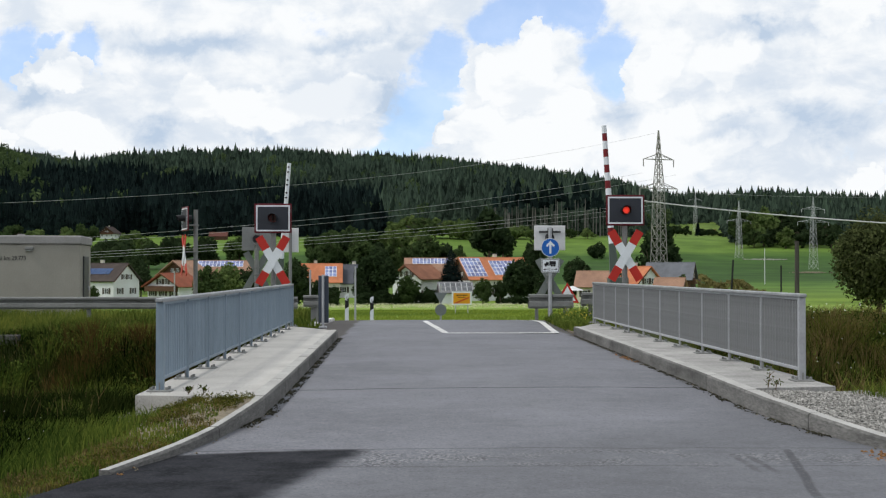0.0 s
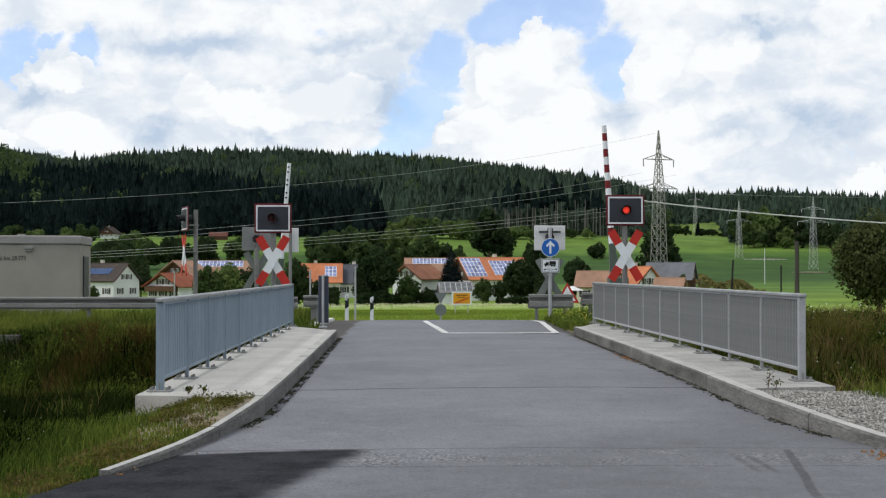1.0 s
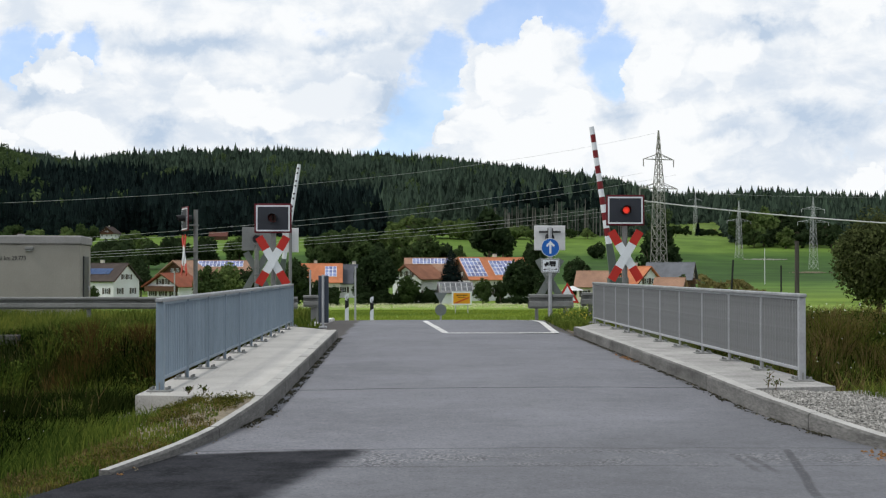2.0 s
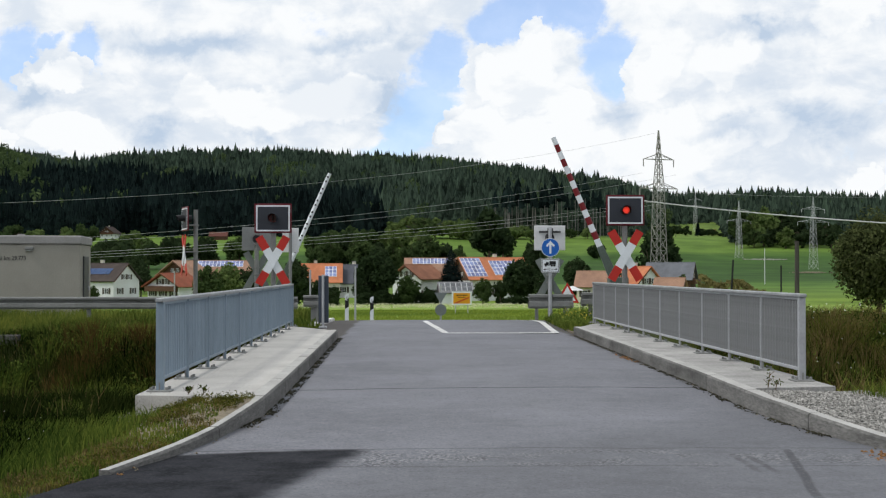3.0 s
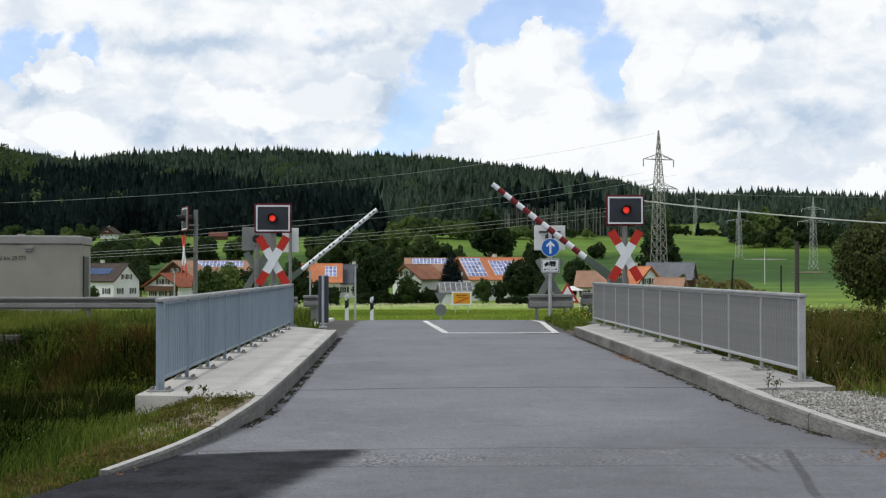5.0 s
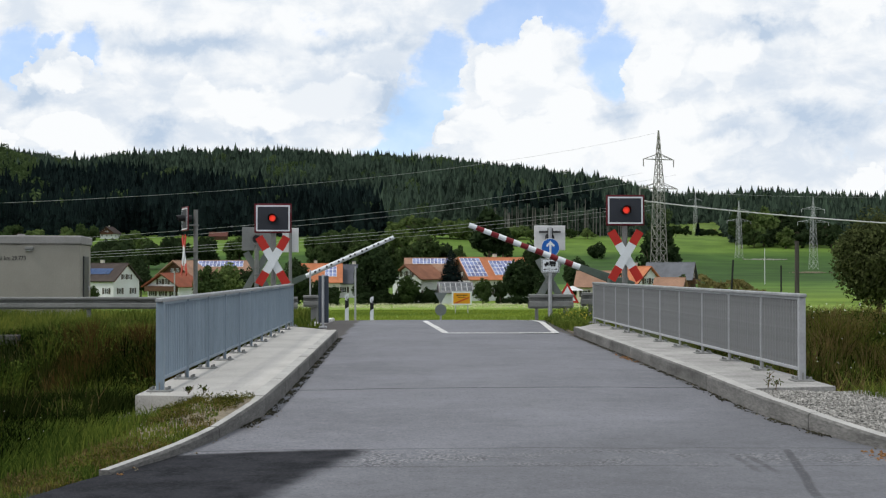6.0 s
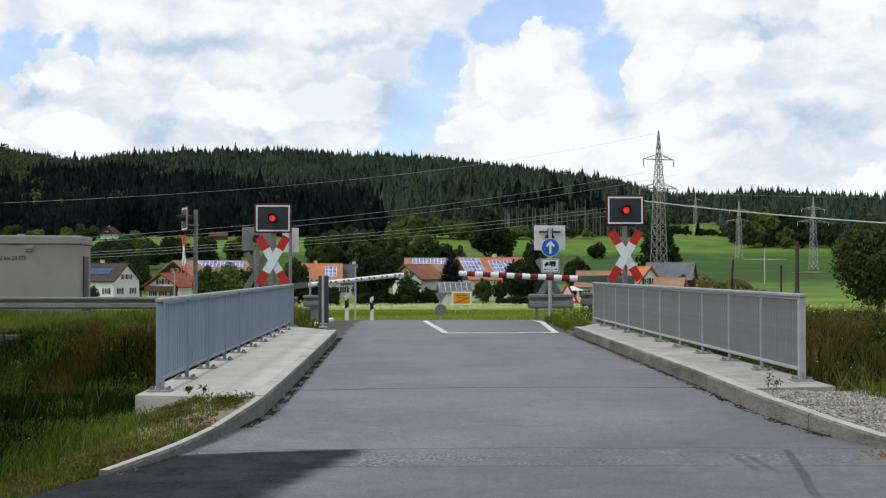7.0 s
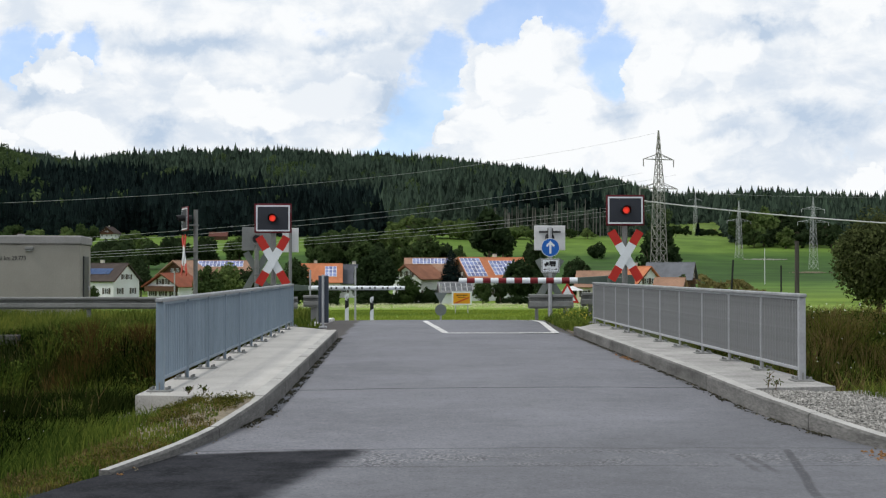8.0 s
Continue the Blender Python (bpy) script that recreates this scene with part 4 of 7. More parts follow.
        part("pane", boxed(-w / 2 + 0.05, w / 2 - 0.05, -0.03, 0.02, 0.05, hh - 0.05), GLASS, win)
        if shutters:
            for s in (-1, 1):
                part("shutter", boxed(s * (w / 2 + 0.26) - 0.24, s * (w / 2 + 0.26) + 0.24, -0.06, 0.02, 0, hh), SHUTTER, win)

    for r in range(rows):
        zz = 1.0 + r * 2.7
        if zz + 1.25 > wall_h:
            break
        for i in range(windows[0]):
            window(pose(-a + L * (i + 0.5) / windows[0], -b, zz))
        for i in range(windows[1]):
            yy = -b + W * (i + 0.5) / windows[1]
            window(pose(a, yy, zz, 0, 0, 90) if gable_end > 0 else pose(-a, yy, zz, 0, 0, -90))
    if windows[1]:
        for s in (-0.75, 0.75):
            window(pose(a, s, wall_h + 0.2, 0, 0, 90) if gable_end > 0 else pose(-a, s, wall_h + 0.2, 0, 0, -90), 0.8, 1.05)
    if balcony:
        sx = a * gable_end
        e = 1.1 * gable_end
        part("balcony", boxed(min(sx, sx + e), max(sx, sx + e), -b + 0.2, b - 0.2, wall_h - 1.1, wall_h - 0.1, 0.02), TIMBER, h, "dark timber balcony")
    if chimney is not None:
        ch = part("chimney", boxed(chimney - 0.35, chimney + 0.35, 0.5, 1.1, wall_h + roof_h * 0.6, wall_h + roof_h + 0.9, 0.03), WALL_CREAM, h)
        part("chimney_cap", boxed(chimney - 0.42, chimney + 0.42, 0.43, 1.17, wall_h + roof_h + 0.9, wall_h + roof_h + 1.0), ROOF_GREY, ch)
    return h


make_house(-61.5, 254.0, -26, 10.5, 8.0, 3.7, 3.2, WALL_WHITE, ROOF_BROWN, "white house with a brown roof and blue solar collectors", solar=((-4.5, 3.2, 0.32, 0.68),), solar_mat=SOLAR_BLUE, chimney=-1.5, rows=1)
make_house(-44.7, 238.0, 58, 6.0, 7.8, 3.0, 2.1, WALL_WHITE, ROOF_RED, "chalet with a red tiled roof and dark timber balcony", gable_end=-1, windows=(0, 3), balcony=True, over=0.9)
make_house(-49.0, 272.0, 58, 5.5, 8.5, 4.7, 2.7, TIMBER, ROOF_DUSTY, "dark timber chalet with a faded tiled roof", gable_end=-1, windows=(0, 2), shutters=False, over=0.9)
make_house(-44.9, 300.0, 2, 15.0, 11.0, 4.4, 3.2, WALL_CREAM, ROOF_DUSTY, "long farm building with solar panels along its tiled roof", solar=((-6.4, 5.2, 0.55, 0.97),), windows=(5, 0))
make_house(-18.5, 260.0, 3, 8.2, 8.0, 3.3, 3.5, WALL_CREAM, ROOF_ORANGE, "house with an orange tiled roof and a small solar field", solar=((1.0, 3.4, 0.25, 0.85),), chimney=-1.0, windows=(3, 0))
make_house(-11.3, 262.0, -10, 5.6, 8.6, 3.0, 3.6, WALL_WHITE, ROOF_SLATE, "white house with a dark slate roof", windows=(2, 1), chimney=-0.5, over=0.5)
make_house(1.6, 230.0, 48, 6.0, 7.0, 4.4, 2.2, WALL_WHITE, ROOF_CHESTNUT, "white house with a red-brown tiled roof", gable_end=-1, windows=(3, 2), over=0.8, rows=2)
make_house(5.4, 290.0, 0, 12.0, 11.0, 4.7, 3.5, WALL_CREAM, ROOF_DUSTY, "farm building with solar panels along its tiled roof", solar=((-4.6, 4.6, 0.62, 0.97),), windows=(4, 0))
make_house(15.9, 242.0, 20, 12.6, 10.0, 4.2, 3.8, WALL_WHITE, ROOF_ORANGE, "large house with an orange roof and two solar fields", gable_end=-1, solar=((-6.8, -2.7, 0.05, 0.97), (-1.0, 4.6, 0.12, 0.84)), windows=(5, 2), chimney=1.2, over=0.7, timber_gable=TIMBER)
make_house(7.6, 205.0, 4, 5.0, 4.2, 2.0, 1.4, WALL_WHITE, ROOF_GREY, "small white shed with grey panels on its roof", windows=(0, 0), over=0.4, solar=((-2.7, 2.7, 0.0, 0.94),), cells=PANEL_GREY)
make_house(36.1, 230.0, -15, 9.0, 8.0, 2.9, 2.6, WALL_CREAM, ROOF_DUSTY, "low house with a faded terracotta roof", windows=(3, 1))
make_house(39.6, 215.0, -60, 6.5, 6.2, 3.2, 3.0, WALL_WHITE, ROOF_ORANGE, "white house with an orange tiled roof and chimney", windows=(2, 2), chimney=-1.5)
make_house(55.4, 262.0, -24, 9.4, 6.0, 4.0, 3.2, TIMBER, ROOF_BLUEGREY, "dark timber house with a blue-grey roof", windows=(2, 2), shutters=False, balcony=True)
make_house(42.2, 200.0, -25, 4.0, 4.2, 2.3, 1.8, WALL_WHITE, ROOF_DUSTY, "small white outbuilding with a faded tiled roof", windows=(0, 0))
make_house(-187.7, 785.0, 78, 8.0, 9.5, 3.4, 3.6, WALL_WHITE, ROOF_BROWN, "lone white chalet with dark timber gable at the wood", windows=(2, 3), gable_end=-1, over=1.5, chimney=1.0, shutters=False, timber_gable=TIMBER, balcony=True)
make_house(-118.6, 778.0, 0, 10.4, 7.0, 2.0, 2.4, TIMBER, ROOF_BARN, "lone timber barn with a dull red roof on the slope", windows=(0, 0))


# ---- relay house of the crossing ----
def make_relay_house():
    h = thing("relay_house", pose(-9.972, 38.0, -0.1, 0, 0, 7), "beige rendered concrete relay house with a flat slab roof", "relay house")
    w, d, ht = 4.6, 2.4, 2.40
    part("wall", boxed(-w, 0, 0, d, -0.4, ht, 0.015), RENDERED, h)
    part("roof_slab", boxed(-w - 0.05, 0.05, -0.05, d + 0.05, ht + 0.004, ht + 0.27, 0.03), RENDERED_ROOF, h, "grey concrete roof slab")
    door = part("door", boxed(0.003, 0.05, 0.55, 1.6, 0.0, 2.05, 0.008), DARK_DOOR, h, "dark grey steel door")
    part("door_handle", boxed(0.051, 0.10, 1.42, 1.50, 1.0, 1.12, 0.01), GALV, door)
    lamp = part("wall_lamp", boxed(-1.60, -1.36, -0.13, -0.003, ht - 0.17, ht - 0.07, 0.02), GALV_OLD, h, "small wall lamp")
    part("lamp_glass", boxed(-1.58, -1.38, -0.10, -0.02, ht - 0.20, ht - 0.172, 0.01), WALL_WHITE, lamp)
    part("roof_box", boxed(-1.95, -1.75, 0.6, 0.8, ht + 0.27, ht + 0.33, 0.01), RENDERED_ROOF, h)
    cu = bpy.data.curves.new("lettering", "FONT")
    cu.body, cu.size, cu.extrude, cu.align_x, cu.align_y = "\u00fc km 29.773", 0.19, 0.003, "RIGHT", "CENTER"
    cu.materials.append(BLACK)
    t = new("lettering", cu)
    t.parent = h
    t.matrix_basis = pose(-1.58, -0.006, 1.98, 90, 0, 0) @ Matrix.Diagonal((0.80, 1.0, 1.0, 1.0))
    t["label"] = "black painted lettering"


make_relay_house()


# ---- road signs ----
def disc(r, y0, y1, x=0.0, z=0.0, seg=32):
    return rod((x, y0, z), (x, y1, z), r, seg=seg)


def flat(points, y0, y1):
    return prism(points, y0, y1)


def make_direction_sign():
    s = thing("direction_sign", pose(4.157, 36.5, -0.02), "blue arrow sign above a white lorry plate on a steel post", "road sign")
    part("post", rod((0, 0.07, -0.2), (0, 0.07, 2.82), 0.05, seg=14), GALV, s)
    d = part("disc", disc(0.275, -0.005, 0.012, 0, 2.21), PLATE_BACK, s, "round sign plate")
    part("white_ring", disc(0.272, -0.008, -0.0055, 0, 2.21), WHITE, d)
    bl = part("blue_field", disc(0.257, -0.011, -0.0085, 0, 2.21), BLUE, d, "blue field")
    z = 2.21
    part("arrow", flat([(-0.03, z - 0.18), (0.03, z - 0.18), (0.03, z + 0.08), (0.10, z + 0.01), (0.13, z + 0.06), (0.0, z + 0.20), (-0.13, z + 0.06), (-0.10, z + 0.01), (-0.03, z + 0.08)], -0.0135, -0.0115), WHITE, d, "white arrow")
    p = part("plate", boxed(-0.265, 0.265, -0.005, 0.012, 1.47, 1.88, 0.008), PLATE_BACK, s, "rectangular plate")
    part("white_field", boxed(-0.255, 0.255, -0.009, -0.0055, 1.48, 1.87), WHITE, p, "white field")
    part("border", frame_strip(-0.245, 0.245, 1.49, 1.86, 0.012, -0.011, -0.0093), BLACK, p)
    lorry = bmesh.new()
    box(lorry, -0.03, 0.16, -0.013, -0.0095, 1.705, 1.81)
    box(lorry, -0.18, 0.16, -0.013, -0.0095, 1.68, 1.70)
    box(lorry, -0.18, -0.12, -0.013, -0.0095, 1.70, 1.74)
    box(lorry, -0.13, -0.05, -0.013, -0.0095, 1.70, 1.785)
    for wx in (-0.14, 0.04, 0.11):
        cyl(lorry, (wx, -0.0095, 1.672), (wx, -0.014, 1.672), 0.028, seg=14)
    part("lorry_symbol", lorry, BLACK, p, "black lorry symbol")
    for sg in (-1, 1):
        part("arrow_head", flat([(sg * 0.21, 1.565), (sg * 0.15, 1.60), (sg * 0.15, 1.53)], -0.013, -0.0095), BLACK, p)
        part("arrow_shaft", boxed(min(sg * 0.11, sg * 0.15), max(sg * 0.11, sg * 0.15), -0.013, -0.0095, 1.558, 1.572), BLACK, p)
    cu = bpy.data.curves.new("lettering", "FONT")
    cu.body, cu.size, cu.extrude, cu.align_x, cu.align_y = "10 m", 0.105, 0.001, "CENTER", "CENTER"
    cu.materials.append(BLACK)
    t = new("lettering", cu)
    t.parent, t.matrix_basis = p, pose(0, -0.011, 1.565, 90, 0, 0)
    return s


def frame_strip(x0, x1, z0, z1, t, y0, y1):
    bm = bmesh.new()
    box(bm, x0, x1, y0, y1, z1 - t, z1), box(bm, x0, x1, y0, y1, z0, z0 + t)
    box(bm, x0, x0 + t, y0, y1, z0 + t, z1 - t), box(bm, x1 - t, x1, y0, y1, z0 + t, z1 - t)
    return bm


make_direction_sign()


def make_triangle_sign():
    s = thing("warning_sign", pose(5.615, 44.0, -0.35), "triangular red-bordered warning sign with a black symbol", "road sign")
    part("post", rod((0, 0.06, -0.3), (0, 0.06, 1.15), 0.038, seg=12), GALV, s)
    a, z = 0.42, 0.72
    tri = lambda k, zc=0.243: [(-a * k, z + zc - zc * k), (a * k, z + zc - zc * k), (0, z + zc + 0.485 * k)]
    p = part("plate", flat(tri(1.0), 0.0, 0.012), RED, s, "red triangular plate")
    part("white_field", flat(tri(0.70), -0.004, -0.0005), WHITE, p, "white field")
    bm = boxed(-0.13, 0.10, -0.009, -0.0045, 0.885, 0.955, 0, Matrix.Rotation(radians(0), 4, "Y"))
    box(bm, -0.17, -0.03, -0.009, -0.0045, 0.956, 1.0)
    box(bm, 0.06, 0.14, -0.009, -0.0045, 0.835, 0.884)
    part("symbol", bm, BLACK, p, "black symbol")


make_triangle_sign()


def make_town_sign():
    s = thing("town_sign", pose(4.652, 110.0, float(ground_z(4.652, 110.0))), "yellow town exit sign with a red bar on two posts", "road sign")
    for x in (-0.55, 0.55):
        part("post", rod((x, 0.06, -0.3), (x, 0.06, 1.9), 0.04, seg=10), GALV, s)
    b = part("board", boxed(-0.88, 0.88, -0.01, 0.02, 0.78, 1.96, 0.01), WHITE, s, "white rimmed board")
    part("yellow_field", boxed(-0.74, 0.74, -0.016, -0.0105, 0.90, 1.84), YELLOW, b, "yellow field")
    part("lettering_bar", boxed(-0.5, 0.5, -0.02, -0.0165, 1.60, 1.68), BLACK, b, "unreadable dark lettering")
    part("lettering_bar", boxed(-0.34, 0.34, -0.02, -0.0165, 1.43, 1.48), BLACK, b, "unreadable dark lettering")
    part("red_bar", boxed(-0.68, 0.68, -0.024, -0.0205, -0.05, 0.05, 0, pose(0, 0, 1.17, 0, -22, 0)), RED, b, "red diagonal bar")


make_town_sign()


def make_sign_backs():
    s = thing("road_sign", pose(1.324, 52.0, float(ground_z(0, 52.0))), "grey backs of a triangular and a round road sign", "road sign")
    part("post", rod((0, 0.0, -0.3), (0, 0.0, 1.95), 0.04, seg=12), GALV, s)
    part("round_plate", disc(0.24, -0.06, -0.045, 0, 0.90), DARK_BACK, s, "round plate seen from behind")
    part("triangle_plate", flat([(-0.26, 1.62), (0.26, 1.62), (0, 1.16)], -0.06, -0.045), DARK_BACK, s, "triangular plate seen from behind")


make_sign_backs()


def make_plate_sign():
    s = thing("sign_plate", pose(-3.805, 40.0, -0.1), "pale grey back of a sign plate on a post", "road sign")
    part("post", rod((0, -0.05, -0.2), (0, -0.05, 2.95), 0.05, seg=12), GALV_OLD, s)
    part("plate", boxed(-0.26, 0.26, 0.0, 0.02, 2.20, 2.98, 0.01), PALE_BACK, s, "pale plate")


make_plate_sign()


def make_parasol():
    x, y = 28.32, 215.0
    s = thing("parasol", pose(x, y, float(ground_z(x, y))), "white garden parasol on a pole", "parasol")
    part("pole", rod((0, 0, -0.3), (0, 0, 2.6), 0.05, seg=8), WOOD_POLE, s)
    part("canopy", rod((0, 0, 2.3), (0, 0, 3.1), 2.0, 0.05, seg=8), WALL_WHITE, s)


make_parasol()


def make_delineator(x, y):
    z = float(ground_z(x, y))
    d = thing("delineator", pose(x, y, z), "white plastic delineator post with a black band", "delineator", "delineators")
    part("post", prism([(-0.06, -0.2), (0.06, -0.2), (0.06, 0.50), (-0.06, 0.42)], -0.045, 0.045, 0.01), WHITE, d)
    part("black_band", prism([(-0.062, 0.42), (0.062, 0.50), (0.062, 0.78), (-0.062, 0.70)], -0.047, 0.047), BLACK, d, "black slanted band")
    part("cap", prism([(-0.06, 0.705), (0.06, 0.785), (0.06, 0.92), (-0.06, 0.88)], -0.045, 0.045, 0.01), WHITE, d)
    part("reflector", boxed(-0.02, 0.02, -0.053, -0.048, 0.70, 0.84), GALV, d)


make_delineator(-2.07, 41.5)
make_delineator(-1.30, 43.5)


PANEL_DARK = surface("dark_blue_grey_panel", (0.045, 0.055, 0.075), 0.5, var=0.12, bump=0.02)


def make_post_pair():
    """A dark upright marker panel and two slim steel posts beside the crossing."""
    s = thing("marker_panel", pose(-1.963, 28.5, 0.19), "tall dark grey panel on a pale steel post", "marker panel")
    part("post", rod((0, -0.06, 0.0), (0, -0.06, 1.22), 0.03, seg=12), GALV, s)
    part("panel", boxed(-0.11, 0.125, -0.02, 0.03, 0.12, 1.20, 0.01), PANEL_DARK, s, "dark panel")
    part("foot", boxed(-0.09, 0.09, -0.13, 0.02, 0.0, 0.05, 0.01), GALV, s)


make_post_pair()


def make_pole(name, x, y, top, r, mat, label, lean=0.0, category="pole"):
    z = float(ground_z(x, y))
    p = part(name, rod((0, 0, -0.5), (lean, 0, top - z), r, r * 0.8, seg=12), mat)
    p.matrix_basis = pose(x, y, z)
    tagged(p, label, category)


make_pole("sign_post", -2.07, 48, 1.68, 0.04, GALV, "slim galvanised steel post beside the road", 0)
make_pole("sign_post", -3.25, 41, 1.54, 0.035, GALV, "slim galvanised steel post beside the road", 0)
make_pole("wooden_pole", 18.86, 60, 2.96, 0.13, WOOD_POLE, "weathered dark wooden pole in the meadow", 0)
make_pole("stake", 13.44, 52, 1.98, 0.05, BLACK, "leaning dark stake behind the railing", 0.2)
make_pole("stake", 27.12, 90, 1.93, 0.07, BLACK, "thin dark stake in the meadow", 0)
make_pole("stake", -11.25, 60, 1.51, 0.04, GALV, "slim post in front of the chalet", 0)


# ---- power line ----
def strut(bm, a, b, r):
    cyl(bm, a, b, r, seg=4, caps=False)


def make_pylon(x, y, height, yaw, steel, r=0.075, arms=(4.7, 3.8)):
    z = float(ground_z(x, y))
    p = thing("pylon", pose(x, y, z, 0, 0, yaw), "steel lattice power pylon with two cross arms", "pylon", "pylons")
    width = lambda t: 1.5 - 0.95 * t if t < 0.65 else (0.8825 - (t - 0.65) / 0.35 * 0.82)
    levels = [0, 0.10, 0.19, 0.275, 0.35, 0.42, 0.485, 0.545, 0.60, 0.65, 0.695, 0.735, 0.78, 0.825, 0.87, 0.93, 1.0]
    corner = lambda t, k: Vector(((1, 1, -1, -1)[k] * width(t), (1, -1, -1, 1)[k] * width(t), t * height))
    for k in range(4):
        bm = bmesh.new()
        for a, b in ((0, 0.65), (0.65, 1.0)):
            strut(bm, corner(a, k) - Vector((0, 0, 0.5 if a == 0 else 0)), corner(b, k), r * 1.25)
        part("leg", bm, steel, p)
    bm = bmesh.new()
    for a, b in zip(levels, levels[1:]):
        for k in range(4):
            q = (k + 1) % 4
            strut(bm, corner(a, k), corner(b, q), r * 0.8), strut(bm, corner(a, q), corner(b, k), r * 0.8)
            strut(bm, corner(b, k), corner(b, q), r * 0.7)
    tagged(part("bracing", bm, steel, p), kind="stuff")
    for t, span in ((0.65, arms[0]), (0.825, arms[1])):
        bm = bmesh.new()
        w = width(t)
        for s in (-1, 1):
            tip = Vector((s * span, 0, t * height))
            for yy in (-w, w):
                strut(bm, Vector((s * w, yy, t * height)), tip, r), strut(bm, Vector((s * w, yy, t * height + 1.1)), tip, r)
            for f in (0.33, 0.66):
                c = Vector((s * (w + (span - w) * f), 0, t * height))
                strut(bm, c + Vector((0, -w * (1 - f), 0)), c + Vector((0, w * (1 - f), 1.1 * (1 - f))), r * 0.7)
        part("cross_arm", bm, steel, p)
        for s in (-1, 1):
            part("insulator", rod((s * span, 0, t * height), (s * span, 0, t * height - 1.6), 0.11, seg=6), steel, p)


make_pylon(54.5, 270, 36.3, 20, LATTICE_DARK, 0.07)
make_pylon(183.6, 560, 33.3, 20, LATTICE_HAZED, 0.05, (8.6, 6.4))
make_pylon(176.3, 660, 31, 20, LATTICE_HAZED, 0.05, (7.6, 6.0))
make_pylon(231.7, 1000, 31, 20, LATTICE_HAZED, 0.06, (8.2, 6.4))
make_pole("mast", 115.2, 400, 9.0, 0.16, LATTICE_HAZED, "slim grey mast in the field", 0.0, "mast")


def make_wire(a, b, sag, r):
    """A hanging wire between two points."""
    a, b = Vector(a), Vector(b)
    cu = bpy.data.curves.new("wire", "CURVE")
    cu.dimensions, cu.bevel_depth, cu.bevel_resolution = "3D", r, 1
    sp = cu.splines.new("POLY")
    n = 24
    sp.points.add(n)
    for i in range(n + 1):
        t = i / n
        q = a.lerp(b, t) - Vector((0, 0, sag * 4 * t * (1 - t)))
        sp.points[i].co = (*q, 1)
    cu.materials.append(WIRE)
    tagged(new("wire", cu), "thin pale overhead power wire", "wire", "overhead wires")


make_wire((-52.9, 150.0, 9.52), (53.8, 270.0, 31.75), 2.5, 0.02)
make_wire((-56.4, 160.0, 4.97), (50.6, 268.0, 22.92), 2.0, 0.024)
make_wire((-56.4, 160.0, 4.35), (58.2, 270.0, 22.60), 2.0, 0.022)
make_wire((-45.8, 130.0, 2.75), (55.2, 265.0, 16.87), 1.2, 0.024)
make_wire((-45.8, 130.0, 2.50), (53.8, 264.0, 15.96), 1.2, 0.024)
make_wire((-45.8, 130.0, 2.30), (52.2, 262.0, 14.65), 1.2, 0.021)
make_wire((12.5, 75.0, 6.00), (21.9, 52.0, 3.42), 0.15, 0.034)
make_wire((53.4, 268.0, 19.00), (176.8, 300.0, 22.41), 2.0, 0.02)


# ---- broadleaved trees and shrubs ----
BARK = surface("grey_brown_bark", (0.09, 0.07, 0.05), 0.95, var=0.3, big=2, fine=14, bump=0.6, stretch=(3, 3, 0.7))
# dark spruce; cloud shade on the lower slope is mixed into the needle colour
SPRUCE = leafy("shaded_spruce_needles", (0.0115, 0.0195, 0.0185), var=0.6, through_light=0.08)
# mixed wood, painted paler and bluer for distance haze
SPRUCE_HAZED = leafy("hazed_mixed_wood_needles", (0.046, 0.069, 0.050), var=0.65, through_light=0.1)
LEAF_DARK = leafy("dark_leaves", (0.033, 0.052, 0.023))
LEAF_MID = leafy("green_leaves", (0.053, 0.082, 0.030))
LEAF_LIGHT = leafy("light_green_leaves", (0.105, 0.150, 0.050))
LEAF_OLIVE = leafy("olive_leaves", (0.064, 0.078, 0.032), var=0.6)
LEAF_DRY = leafy("yellowish_leaves", (0.19, 0.17, 0.068))


def leaf_cloud(rng, rx, ry, z0, z1, n, size, lumps=18):
    """Leaves on many lumps that make up a crown."""
    c = rng.normal(0, 1, (lumps, 3))
    c /= np.linalg.norm(c, axis=1, keepdims=True)
    c *= (rng.random((lumps, 1)) ** 0.4) * 0.80
    zc, hz = (z0 + z1) / 2, (z1 - z0) / 2
    rad = rng.uniform(0.14, 0.36, lumps)
    k = rng.integers(0, lumps, n)
    d = rng.normal(0, 1, (n, 3))
    d /= np.linalg.norm(d, axis=1, keepdims=True)
    p = c[k] + d * rad[k][:, None] * (0.75 + 0.3 * rng.random((n, 1)))
    taper = 1.0 - 0.22 * np.clip(p[:, 2], 0, 1)
    p = np.stack([p[:, 0] * rx * taper, p[:, 1] * ry * taper, zc + p[:, 2] * hz], -1)
    u = rng.normal(0, 1, (n, 3))
    u /= np.linalg.norm(u, axis=1, keepdims=True)
    v = np.cross(u, d)
    v /= np.linalg.norm(v, axis=1, keepdims=True) + 1e-6
    s = size * rng.uniform(0.6, 1.3, (n, 1))
    quad = np.stack([p - u * s, p - v * s * 0.6, p + u * s, p + v * s * 0.6], 1).reshape(-1, 3)
    return quad, np.arange(4 * n).reshape(-1, 4)


